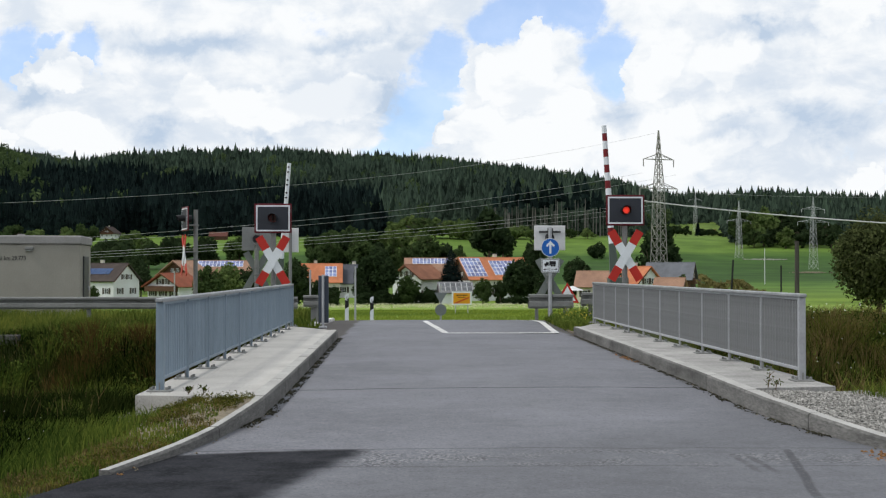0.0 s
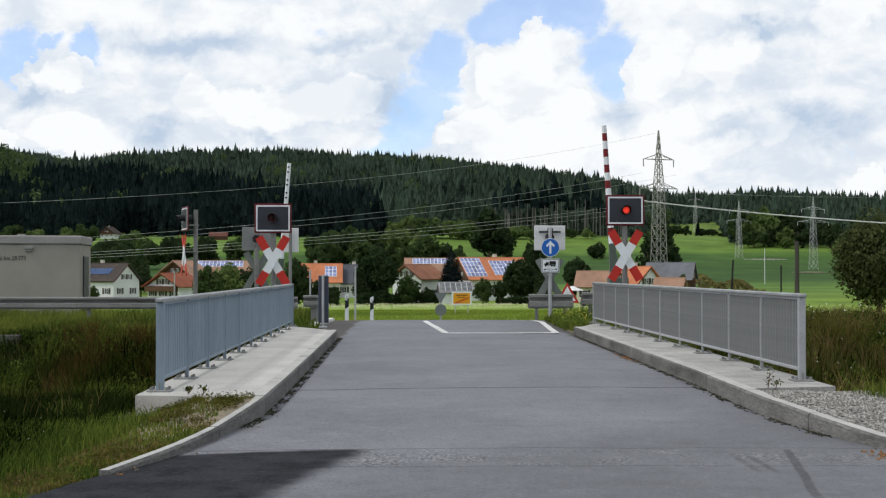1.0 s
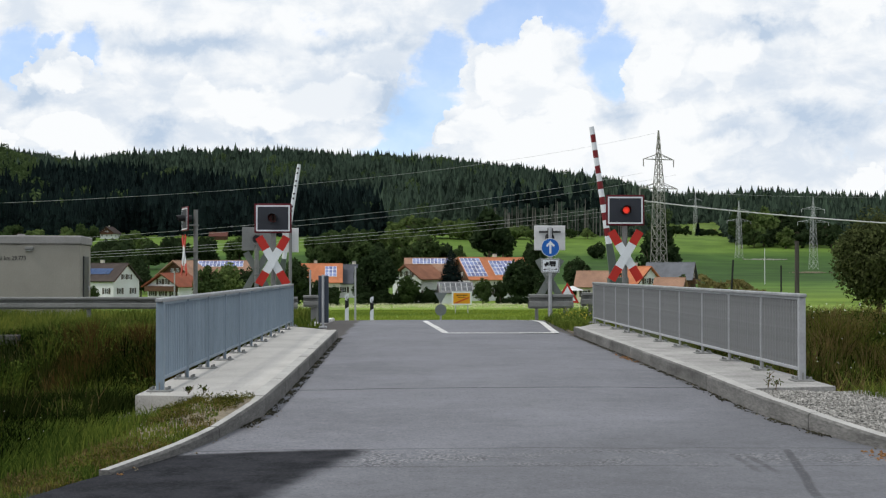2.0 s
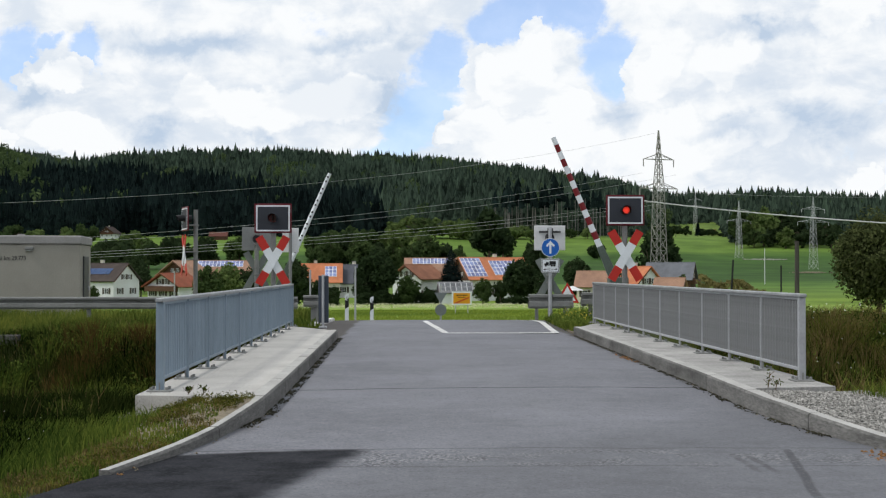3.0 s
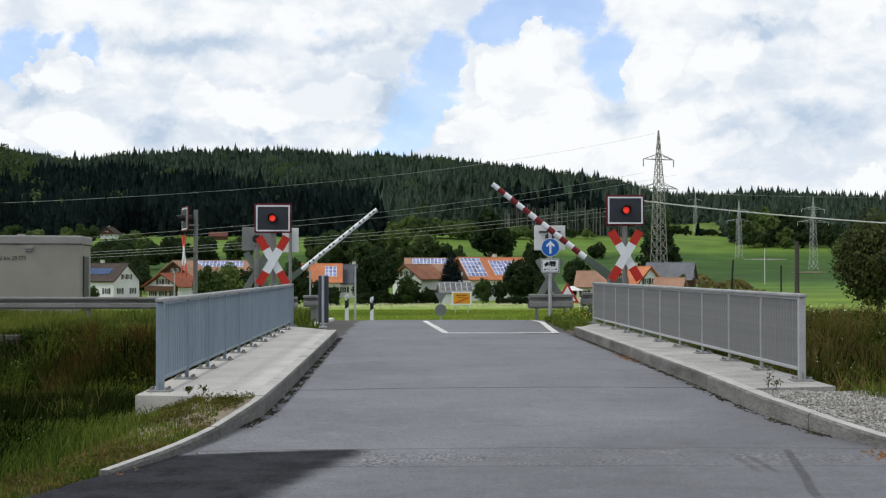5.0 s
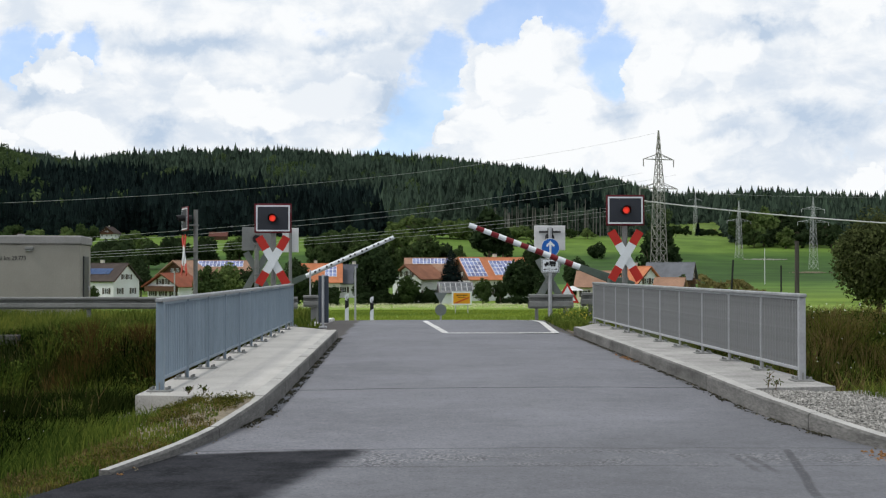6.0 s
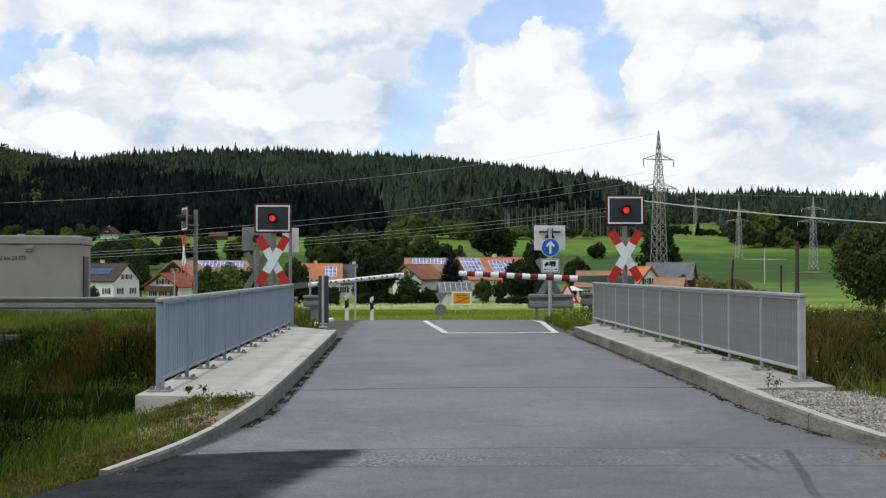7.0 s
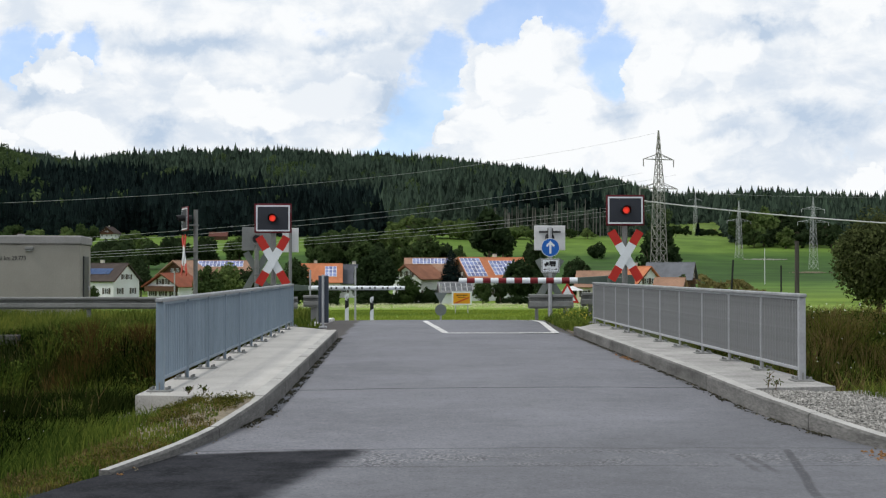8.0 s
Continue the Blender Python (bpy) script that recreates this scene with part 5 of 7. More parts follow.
def make_tree(seed, x, y, h, w, leaf, label, n=1600, clear=0.16, name="tree", group="trees by the village"):
    rng = np.random.default_rng(seed)
    z = float(ground_z(x, y))
    t = thing(name, pose(x, y, z), label, "tree" if name == "tree" else name, group)
    bm = bmesh.new()
    top = h * 0.62
    r = max(0.05, h * 0.022)
    lean = rng.normal(0, 0.03 * h, 2)
    cyl(bm, (0, 0, -0.4), (lean[0] * 0.4, lean[1] * 0.4, h * 0.28), r * 1.25, r, seg=9)
    cyl(bm, (lean[0] * 0.4, lean[1] * 0.4, h * 0.28), (lean[0], lean[1], top), r, r * 0.45, seg=8)
    for i in range(7):
        a, f = rng.random() * 6.28, 0.28 + 0.32 * rng.random()
        b = Vector((lean[0] * f, lean[1] * f, h * f))
        cyl(bm, b, b + Vector((math.cos(a) * w * 0.3, math.sin(a) * w * 0.3, h * 0.22)), r * 0.5, r * 0.12, seg=5)
    part("trunk", bm, BARK, t, smooth=True)
    v, f = leaf_cloud(rng, w / 2, w / 2, h * clear, h, n, (0.066 if y > 380 else 0.043) * (w + h) / 2 if n < 20000 else 0.019 * (w + h) / 2, lumps=max(22, n // 60))
    ob = mesh_object("crown", v, f, leaf)
    ob.parent = t
    return t


def make_conifer(seed, x, y, h, w, label):
    rng = np.random.default_rng(seed)
    z = float(ground_z(x, y))
    t = thing("spruce", pose(x, y, z), label, "tree", "trees by the village")
    part("trunk", rod((0, 0, -0.3), (0, 0, h * 0.9), h * 0.02, h * 0.004, seg=8), BARK, t)
    n = 5200
    f = rng.random(n) ** 0.8
    a = rng.random(n) * 6.283
    rr = (1 - f) ** 0.62 * w / 2 * (0.5 + 0.5 * rng.random(n)) * (0.93 + 0.07 * np.sin(f * 60))
    p = np.stack([rr * np.cos(a), rr * np.sin(a), h * (0.06 + 0.94 * f)], -1)
    out_d = np.stack([np.cos(a), np.sin(a), np.full(n, -0.45)], -1)
    side = np.stack([-np.sin(a), np.cos(a), np.zeros(n)], -1)
    s = (0.05 * h * (1.1 - f))[:, None]
    quad = np.stack([p - out_d * s, p - side * s * 0.5, p + out_d * s, p + side * s * 0.5], 1).reshape(-1, 3)
    ob = mesh_object("crown", quad, np.arange(4 * n).reshape(-1, 4), SPRUCE)
    ob.parent = t


make_tree(11, 40.1, 105, 8.9, 8.8, LEAF_OLIVE, "broad deciduous tree standing alone in the meadow", 30000, clear=0.06, group='meadow trees')
make_tree(12, -5.5, 215, 9.5, 7.7, LEAF_DARK, "dense dark green tree beside the houses", 8320, clear=0.04)
make_tree(13, 19.4, 215, 8.0, 6.6, LEAF_DARK, "dense dark green tree beside the houses", 7680, clear=0.04)
make_tree(14, -71.0, 300, 13.3, 16.4, LEAF_DARK, "large dark tree behind the white house", 10240, clear=0.1)
make_tree(15, -63.9, 290, 9.2, 7.9, LEAF_DARK, "dark tree behind the white house", 4480)
make_tree(16, -16.7, 185, 7.0, 5.0, LEAF_DARK, "dark green tree behind the crossing", 6400, clear=0.05)
make_tree(17, -27.7, 190, 6.4, 6.8, LEAF_LIGHT, "loose yellowish green shrub", 5120, clear=0.02)
make_tree(18, -30.3, 188, 6.2, 5.3, LEAF_MID, "loose yellowish shrub behind the crossing", 3840, clear=0.02)
make_tree(19, -24.7, 192, 6.5, 5.4, LEAF_DARK, "loose green shrub behind the crossing", 3840, clear=0.02)
make_tree(20, 0.0, 205, 5.1, 4.5, LEAF_MID, "garden shrub before the white house", 4480, clear=0.02)
make_tree(21, 11.9, 200, 4.5, 3.7, LEAF_MID, "garden shrub beside the shed", 3200, clear=0.02)
make_tree(22, 14.7, 200, 4.3, 3.3, LEAF_DARK, "garden shrub before the large house", 2880, clear=0.02)
make_tree(23, 33.2, 330, 13.5, 7.2, LEAF_DARK, "dark round tree in the meadow", 3840)
make_tree(24, 98.7, 650, 8.6, 11.4, LEAF_DARK, "dark round tree in the meadow", 2600, clear=0.0)
make_tree(99, 44.4, 330, 9.2, 7.2, LEAF_DARK, "dark round tree behind the houses", 3400, clear=0.02)
make_tree(25, -14.0, 188, 4.2, 3.1, LEAF_DARK, "dark shrub behind the crossing", 2880, clear=0.0)
make_tree(26, -11.3, 186, 3.0, 2.6, LEAF_DARK, "dark shrub behind the crossing", 2880, clear=0.0)
make_tree(27, 3.2, 204, 2.9, 2.7, LEAF_DARK, "dark garden shrub before the white house", 2880, clear=0.0)
make_tree(28, 7.3, 225, 5.8, 3.2, LEAF_DARK, "dark garden shrub beside the shed", 2880, clear=0.0)
make_tree(29, -8.1, 212, 4.7, 3.9, LEAF_DARK, "dark garden shrub beside the slate-roofed house", 2880, clear=0.0)
make_tree(30, -50.4, 200, 3.2, 2.6, LEAF_MID, "garden shrub by the white house", 2560, clear=0.0)
make_tree(31, 22.8, 212, 5.6, 3.9, LEAF_DARK, "dark garden shrub beside the houses", 2880, clear=0.0)
make_tree(32, 35.6, 210, 5.8, 3.0, LEAF_DARK, "dark garden tree between the houses", 2880, clear=0.0)
make_tree(33, -56.1, 262, 6.8, 5.7, LEAF_DARK, "dark tree between the houses", 3840, clear=0.02)
make_tree(34, 34.2, 250, 8.2, 6.5, LEAF_DARK, "dark round garden tree", 4480, clear=0.05)
make_tree(35, 85.6, 420, 20.3, 16.0, LEAF_DARK, "tall dark tree behind the houses", 2700, clear=0.05)
make_tree(36, 77.8, 400, 14.3, 8.7, LEAF_DARK, "dark tree behind the houses", 1800, clear=0.05)
make_tree(37, 46.4, 210, 5.4, 2.5, LEAF_MID, "garden shrub beside the timber house", 2240, clear=0.02)
make_tree(38, 38.5, 600, 26.4, 20.3, LEAF_DARK, "tall dark tree on the meadow edge", 2700, clear=0.05)
make_tree(39, 45.3, 600, 17.3, 13.1, LEAF_DARK, "dark tree on the meadow edge", 1800, clear=0.05)
make_tree(40, -107.3, 560, 15.9, 22.0, LEAF_DARK, "broad dark tree on the meadow", 2400, clear=0.05)
make_tree(41, -116.4, 560, 14.9, 12.2, LEAF_MID, "green tree on the meadow", 1800, clear=0.05)
make_tree(42, -90.9, 560, 14.9, 13.4, LEAF_DARK, "broad dark tree on the meadow", 2100, clear=0.05)
make_tree(43, -81.5, 600, 14.5, 16.4, LEAF_MID, "green tree on the meadow", 2100, clear=0.05)
make_tree(44, -38.7, 520, 12.5, 10.2, LEAF_MID, "deciduous tree in a hedgerow", 1650, clear=0.03, group='hedgerow trees')
make_tree(45, -33.1, 528, 15.3, 11.5, LEAF_MID, "deciduous tree in a hedgerow", 1650, clear=0.03, group='hedgerow trees')
make_tree(46, -27.2, 536, 19.1, 12.9, LEAF_DARK, "deciduous tree in a hedgerow", 1650, clear=0.03, group='hedgerow trees')
make_tree(47, -19.8, 520, 16.8, 13.0, LEAF_MID, "deciduous tree in a hedgerow", 1650, clear=0.03, group='hedgerow trees')
make_tree(48, -13.4, 528, 13.8, 11.5, LEAF_DARK, "deciduous tree in a hedgerow", 1650, clear=0.03, group='hedgerow trees')
make_tree(49, -7.3, 536, 12.3, 10.5, LEAF_MID, "deciduous tree in a hedgerow", 1650, clear=0.03, group='hedgerow trees')
make_tree(50, -0.5, 520, 14.9, 12.5, LEAF_MID, "deciduous tree in a hedgerow", 1650, clear=0.03, group='hedgerow trees')
make_tree(51, 6.7, 528, 18.7, 13.2, LEAF_MID, "deciduous tree in a hedgerow", 1650, clear=0.03, group='hedgerow trees')
make_tree(52, 14.6, 536, 12.8, 11.1, LEAF_DARK, "deciduous tree in a hedgerow", 1650, clear=0.03, group='hedgerow trees')
make_tree(53, 20.8, 520, 12.1, 8.5, LEAF_MID, "deciduous tree in a hedgerow", 1650, clear=0.03, group='hedgerow trees')
make_tree(54, -8.7, 800, 11.8, 20.1, LEAF_LIGHT, "light green shrub below the wood", 1350, clear=0.0, group='wood edge shrubs')
make_tree(55, -0.7, 794, 15.1, 18.2, LEAF_LIGHT, "light green shrub below the wood", 1350, clear=0.0, group='wood edge shrubs')
make_tree(56, 7.9, 788, 16.9, 20.6, LEAF_MID, "light green shrub below the wood", 1350, clear=0.0, group='wood edge shrubs')
make_tree(57, 16.7, 800, 13.3, 21.8, LEAF_LIGHT, "light green shrub below the wood", 1350, clear=0.0, group='wood edge shrubs')
make_tree(58, 26.0, 794, 12.2, 19.1, LEAF_LIGHT, "light green shrub below the wood", 1350, clear=0.0, group='wood edge shrubs')
make_tree(59, 34.4, 788, 14.1, 21.5, LEAF_LIGHT, "light green shrub below the wood", 1350, clear=0.0, group='wood edge shrubs')
make_tree(60, 43.0, 800, 10.4, 19.2, LEAF_MID, "light green shrub below the wood", 1350, clear=0.0, group='wood edge shrubs')
make_tree(61, 69.1, 794, 9.4, 21.7, LEAF_LIGHT, "light green shrub below the wood", 1350, clear=0.0, group='wood edge shrubs')
make_tree(62, 80.4, 788, 8.4, 15.5, LEAF_LIGHT, "light green shrub below the wood", 1350, clear=0.0, group='wood edge shrubs')
make_tree(63, 93.4, 800, 6.8, 13.1, LEAF_LIGHT, "light green shrub below the wood", 1350, clear=0.0, group='wood edge shrubs')
make_tree(64, 103.5, 794, 6.5, 11.3, LEAF_MID, "light green shrub below the wood", 1350, clear=0.0, group='wood edge shrubs')
make_tree(65, 113.6, 788, 7.0, 11.2, LEAF_LIGHT, "light green shrub below the wood", 1350, clear=0.0, group='wood edge shrubs')
make_tree(66, -188.0, 690, 15.6, 18.8, LEAF_LIGHT, "green tree at the foot of the wood", 1500, clear=0.0, group='wood edge trees')
make_tree(67, -177.8, 690, 16.9, 16.6, LEAF_MID, "green tree at the foot of the wood", 1500, clear=0.0, group='wood edge trees')
make_tree(68, -206.5, 690, 14.3, 18.8, LEAF_LIGHT, "green tree at the foot of the wood", 1500, clear=0.0, group='wood edge trees')
make_tree(69, -218.9, 690, 16.2, 18.8, LEAF_MID, "green tree at the foot of the wood", 1500, clear=0.0, group='wood edge trees')
make_tree(70, -153.3, 690, 13.8, 15.1, LEAF_LIGHT, "green tree at the foot of the wood", 1500, clear=0.0, group='wood edge trees')
make_tree(71, 199.2, 745, 22.4, 15.3, LEAF_MID, "deciduous tree at the foot of the wood", 1800, clear=0.0, group='wood edge trees')
make_tree(72, 205.1, 739, 20.3, 15.9, LEAF_LIGHT, "deciduous tree at the foot of the wood", 1800, clear=0.0, group='wood edge trees')
make_tree(73, 210.8, 733, 23.8, 22.5, LEAF_LIGHT, "deciduous tree at the foot of the wood", 1800, clear=0.0, group='wood edge trees')
make_tree(74, 225.6, 745, 21.8, 19.9, LEAF_DARK, "deciduous tree at the foot of the wood", 1800, clear=0.0, group='wood edge trees')
make_tree(75, 232.3, 739, 19.2, 15.1, LEAF_DARK, "deciduous tree at the foot of the wood", 1800, clear=0.0, group='wood edge trees')
make_tree(76, 240.7, 733, 17.8, 15.0, LEAF_DARK, "deciduous tree at the foot of the wood", 1800, clear=0.0, group='wood edge trees')
make_tree(77, 254.3, 745, 15.8, 15.3, LEAF_DARK, "deciduous tree at the foot of the wood", 1800, clear=0.0, group='wood edge trees')
make_tree(78, 189.8, 880, 8.6, 14.4, LEAF_DARK, "small dark tree on the upper meadow", 1050, clear=0.0, group='upper meadow trees')
make_tree(79, 197.9, 880, 7.4, 9.6, LEAF_DARK, "small dark tree on the upper meadow", 1050, clear=0.0, group='upper meadow trees')
make_tree(80, 210.1, 880, 5.8, 12.5, LEAF_DARK, "small dark tree on the upper meadow", 1050, clear=0.0, group='upper meadow trees')
make_tree(81, 215.8, 880, 5.8, 11.5, LEAF_DARK, "small dark tree on the upper meadow", 1050, clear=0.0, group='upper meadow trees')
make_tree(82, 223.0, 880, 2.5, 8.6, LEAF_DARK, "small dark tree on the upper meadow", 1050, clear=0.0, group='upper meadow trees')
make_tree(83, -47.6, 640, 14.8, 15.4, LEAF_MID, "deciduous tree of the copse below the wood", 1650, clear=0.0, group='copse trees')
make_tree(84, -39.3, 646, 18.2, 16.2, LEAF_MID, "deciduous tree of the copse below the wood", 1650, clear=0.0, group='copse trees')
make_tree(85, -30.2, 652, 17.4, 16.4, LEAF_MID, "deciduous tree of the copse below the wood", 1650, clear=0.0, group='copse trees')
make_tree(86, -20.9, 640, 18.9, 16.1, LEAF_MID, "deciduous tree of the copse below the wood", 1650, clear=0.0, group='copse trees')
make_tree(87, -11.7, 646, 17.0, 16.2, LEAF_LIGHT, "deciduous tree of the copse below the wood", 1650, clear=0.0, group='copse trees')
make_tree(88, -3.0, 652, 16.9, 14.9, LEAF_LIGHT, "deciduous tree of the copse below the wood", 1650, clear=0.0, group='copse trees')
make_tree(89, 6.1, 640, 15.4, 13.3, LEAF_LIGHT, "deciduous tree of the copse below the wood", 1650, clear=0.0, group='copse trees')
make_tree(90, 193.0, 717, 13.5, 11.0, LEAF_MID, "bushy tree at the foot of the wood", 1350, clear=0.0, group='wood edge trees')
make_tree(91, 201.7, 722, 12.0, 12.6, LEAF_MID, "bushy tree at the foot of the wood", 1350, clear=0.0, group='wood edge trees')
make_tree(92, 211.8, 727, 13.4, 14.1, LEAF_DARK, "bushy tree at the foot of the wood", 1350, clear=0.0, group='wood edge trees')
make_tree(93, 218.8, 717, 13.5, 13.2, LEAF_LIGHT, "bushy tree at the foot of the wood", 1350, clear=0.0, group='wood edge trees')
make_tree(94, 229.6, 722, 12.0, 12.6, LEAF_DARK, "bushy tree at the foot of the wood", 1350, clear=0.0, group='wood edge trees')
make_tree(95, 240.7, 727, 11.6, 12.6, LEAF_DARK, "bushy tree at the foot of the wood", 1350, clear=0.0, group='wood edge trees')
make_tree(96, 245.9, 717, 12.9, 12.5, LEAF_DARK, "bushy tree at the foot of the wood", 1350, clear=0.0, group='wood edge trees')
make_conifer(97, 7.5, 222, 9.8, 6.6, "dark garden spruce beside the houses")
make_conifer(98, 205.6, 880, 11.4, 4.8, "dark garden spruce beside the houses")


def make_hedge(x0, x1, y, h, leaf, label):
    """A clipped or loose hedge along x."""
    rng = np.random.default_rng(int(abs(x0 * 10)) + 7)
    n = int((x1 - x0) * 170 * (205.0 / y) ** 1.6)
    x = rng.uniform(x0, x1, n)
    hh = h * (0.85 + 0.2 * np.sin(x * 1.7) * np.sin(x * 0.6 + 1))
    ph = rng.random(n) * 6.28
    p = np.stack([x, y + 0.8 * np.cos(ph) * (0.8 + 0.3 * rng.random(n)), ground_z(x, np.full(n, y)) + hh * (0.5 + 0.5 * np.sin(ph))], -1)
    u, v = rng.normal(0, 0.0011 * y, (n, 3)), rng.normal(0, 0.0008 * y, (n, 3))
    quad = np.stack([p - u, p - v, p + u, p + v], 1).reshape(-1, 3)
    tagged(mesh_object("hedge", quad, np.arange(4 * n).reshape(-1, 4), leaf), label, "hedge")


make_hedge(-8.6, 5.7, 207, 2.0, LEAF_DARK, "long dark green hedge along the gardens")
make_hedge(14.6, 22.1, 206, 1.1, LEAF_DARK, "low dark hedge along the gardens")
make_hedge(-15.4, -10.7, 190, 3.0, LEAF_DARK, "low dark hedge behind the road")
make_hedge(17.6, 21.6, 75, 3.0, LEAF_DRY, "low reddish brown shrubs in the meadow")

# ---- woods ----
def forest_edge(b):
    """How far off the wood begins, by bearing."""
    return np.interp(b, (-0.6, -0.02, 0.0, 0.055, 0.065, 0.17, 0.185, 0.20, 0.215, 0.25, 0.262, 0.335, 0.35, 0.6), (800, 800, 840, 850, 810, 810, 790, 1080, 1130, 1130, 745, 745, 800, 800))


def cones(px, py, pz, h, r, tiers, sides, rng):
    """Many conifers as stacked whorls of drooping boughs: vertices and triangles."""
    n = len(px)
    verts, faces, base = [], [], 0
    ang = np.arange(sides) * 2 * np.pi / sides
    bough = np.where(np.arange(sides) % 2 == 0, 1.0, 0.42)[None, :]
    for k in range(tiers):
        f0, f1 = k / tiers * 0.90 + 0.05, min(1.0, (k + 1.9) / tiers * 0.90 + 0.10)
        rad = (r * (1 - 0.88 * (k / tiers) ** 1.5))[:, None] * bough * (0.6 + 0.75 * rng.random((n, sides)))
        a = ang[None, :] + rng.random((n, 1)) * 6
        ring = np.stack([px[:, None] + rad * np.cos(a), py[:, None] + rad * np.sin(a), (pz + h * f0)[:, None] - (0.045 * h)[:, None] * bough * (0.4 + rng.random((n, sides)))], -1)
        tip = np.stack([px, py, pz + h * (f1 if k < tiers - 1 else 1.0)], -1)[:, None, :]
        verts.append(np.concatenate([ring, tip], 1).reshape(-1, 3))
        i = np.arange(sides)
        tri = np.stack([i, (i + 1) % sides, np.full(sides, sides)], -1)
        faces.append((tri[None] + (np.arange(n) * (sides + 1))[:, None, None]).reshape(-1, 3) + base)
        base += n * (sides + 1)
    return np.concatenate(verts), np.concatenate(faces)


def hazed_stand(x, y):
    """Where the mixed wood with haze in its colour stands: the middle of the hill and its upper slope."""
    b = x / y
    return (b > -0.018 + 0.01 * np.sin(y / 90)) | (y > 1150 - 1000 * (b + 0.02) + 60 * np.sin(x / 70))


# bearing, half width, nearest and farthest distance
BEECH_GROVES = [(0.024, 0.013, 1500, 1680), (0.062, 0.010, 1480, 1640), (-0.325, 0.028, 1250, 1680), (-0.275, 0.008, 1500, 1750), (-0.105, 0.012, 1250, 1420)]


def make_forest():
    rng = np.random.default_rng(4)
    pts = []
    y = 690.0
    while y < 1850:
        xs = np.arange(-0.37 * y, 0.42 * y, 5.8)
        xs = xs + rng.normal(0, 2.2, len(xs))
        ys = y + rng.normal(0, 2.6, len(xs))
        keep = (ys > forest_edge(xs / ys) + 8 * np.sin(xs / 23.0)) & (rng.random(len(xs)) < 0.94)
        pts.append(np.stack([xs, ys], -1)[keep])
        y += 6.4
    p = np.concatenate(pts)
    stand = wave(p[:, 0], p[:, 1], 60.0, 3.0)
    h = (rng.normal(17.0, 3.6, len(p)) + 3.6 * stand + 4.5 * (wave(p[:, 0], p[:, 1], 21.0, 5.0) > 0.45) + 6.0 * (rng.random(len(p)) > 0.96)).clip(7, 34)
    r = h * rng.uniform(0.13, 0.22, len(p))
    leafy_spot = (wave(p[:, 0], p[:, 1], 38.0, 7.0) + 0.5 * wave(p[:, 0], p[:, 1], 15.0, 2.0) > 0.78) & (rng.random(len(p)) < 0.75)
    b = p[:, 0] / p[:, 1]
    leafy_spot &= p[:, 1] > 900
    for bearing, wide, y0, y1 in BEECH_GROVES:
        leafy_spot |= (((b - bearing) / wide) ** 2 + ((p[:, 1] - (y0 + y1) / 2) / (y1 - y0) * 2) ** 2 < 1) & (rng.random(len(p)) < 0.85)
    far = hazed_stand(p[:, 0], p[:, 1])
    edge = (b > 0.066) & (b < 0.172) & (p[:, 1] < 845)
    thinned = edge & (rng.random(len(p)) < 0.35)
    for mask, mat, label in ((~far & ~leafy_spot, SPRUCE, "dark green spruce forest covering the hillside"), (far & ~edge & ~leafy_spot, SPRUCE_HAZED, "greyish green mixed forest on the upper hillside")):
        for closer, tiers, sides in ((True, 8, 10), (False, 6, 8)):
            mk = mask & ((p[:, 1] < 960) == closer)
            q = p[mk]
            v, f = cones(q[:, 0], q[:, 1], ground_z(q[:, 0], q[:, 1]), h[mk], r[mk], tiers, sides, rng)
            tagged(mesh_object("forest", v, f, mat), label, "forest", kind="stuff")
    # beeches and maples scattered among the spruces
    q, hh = p[leafy_spot & ~edge], h[leafy_spot & ~edge] * 0.82
    k = 110
    n = len(q) * k
    d = rng.normal(0, 1, (n, 3))
    d /= np.linalg.norm(d, axis=1, keepdims=True)
    c = np.repeat(np.concatenate([q, (ground_z(q[:, 0], q[:, 1]) + hh * 0.62)[:, None]], -1), k, 0)
    size = np.repeat(hh, k)[:, None]
    pt = c + d * size * np.array([0.27, 0.27, 0.38]) * rng.uniform(0.75, 1.1, (n, 1))
    u, w = rng.normal(0, 0.036, (n, 3)) * size, rng.normal(0, 0.030, (n, 3)) * size
    quad = np.stack([pt - u, pt - w, pt + u, pt + w], 1).reshape(-1, 3)
    tagged(mesh_object("beech_trees", quad, np.arange(4 * n).reshape(-1, 4), BEECH), "lighter green beeches scattered among the spruces", "forest", kind="stuff")
    # the open edge of the wood: tall bare stems under high crowns
    q, hh = p[edge & ~thinned], h[edge & ~thinned] + 14.0
    z = ground_z(q[:, 0], q[:, 1])
    v, f = cones(q[:, 0], q[:, 1], z + hh * 0.62, hh * 0.38, hh * 0.085, 5, 8, rng)
    tagged(mesh_object("wood_edge_crowns", v, f, SPRUCE), "high crowns of spruces along the wood edge", "forest", kind="stuff")
    n = len(q)
    a = np.arange(4) * np.pi / 2
    ring = np.stack([np.cos(a), np.sin(a)], -1)
    low = np.concatenate([q[:, None, :] + 0.24 * ring[None], np.broadcast_to(z[:, None, None] - 0.5, (n, 4, 1))], -1)
    high = np.concatenate([q[:, None, :] + 0.17 * ring[None], np.broadcast_to((z + hh * 0.7)[:, None, None], (n, 4, 1))], -1)
    verts = np.concatenate([low, high], 1).reshape(-1, 3)
    k = np.arange(4)
    quads = np.stack([k, (k + 1) % 4, (k + 1) % 4 + 4, k + 4], -1)
    faces = (quads[None] + (np.arange(n) * 8)[:, None, None]).reshape(-1, 4)
    tagged(mesh_object("wood_edge_trunks", verts, faces, STEM), "pale bare stems along the wood edge", "forest", kind="stuff")


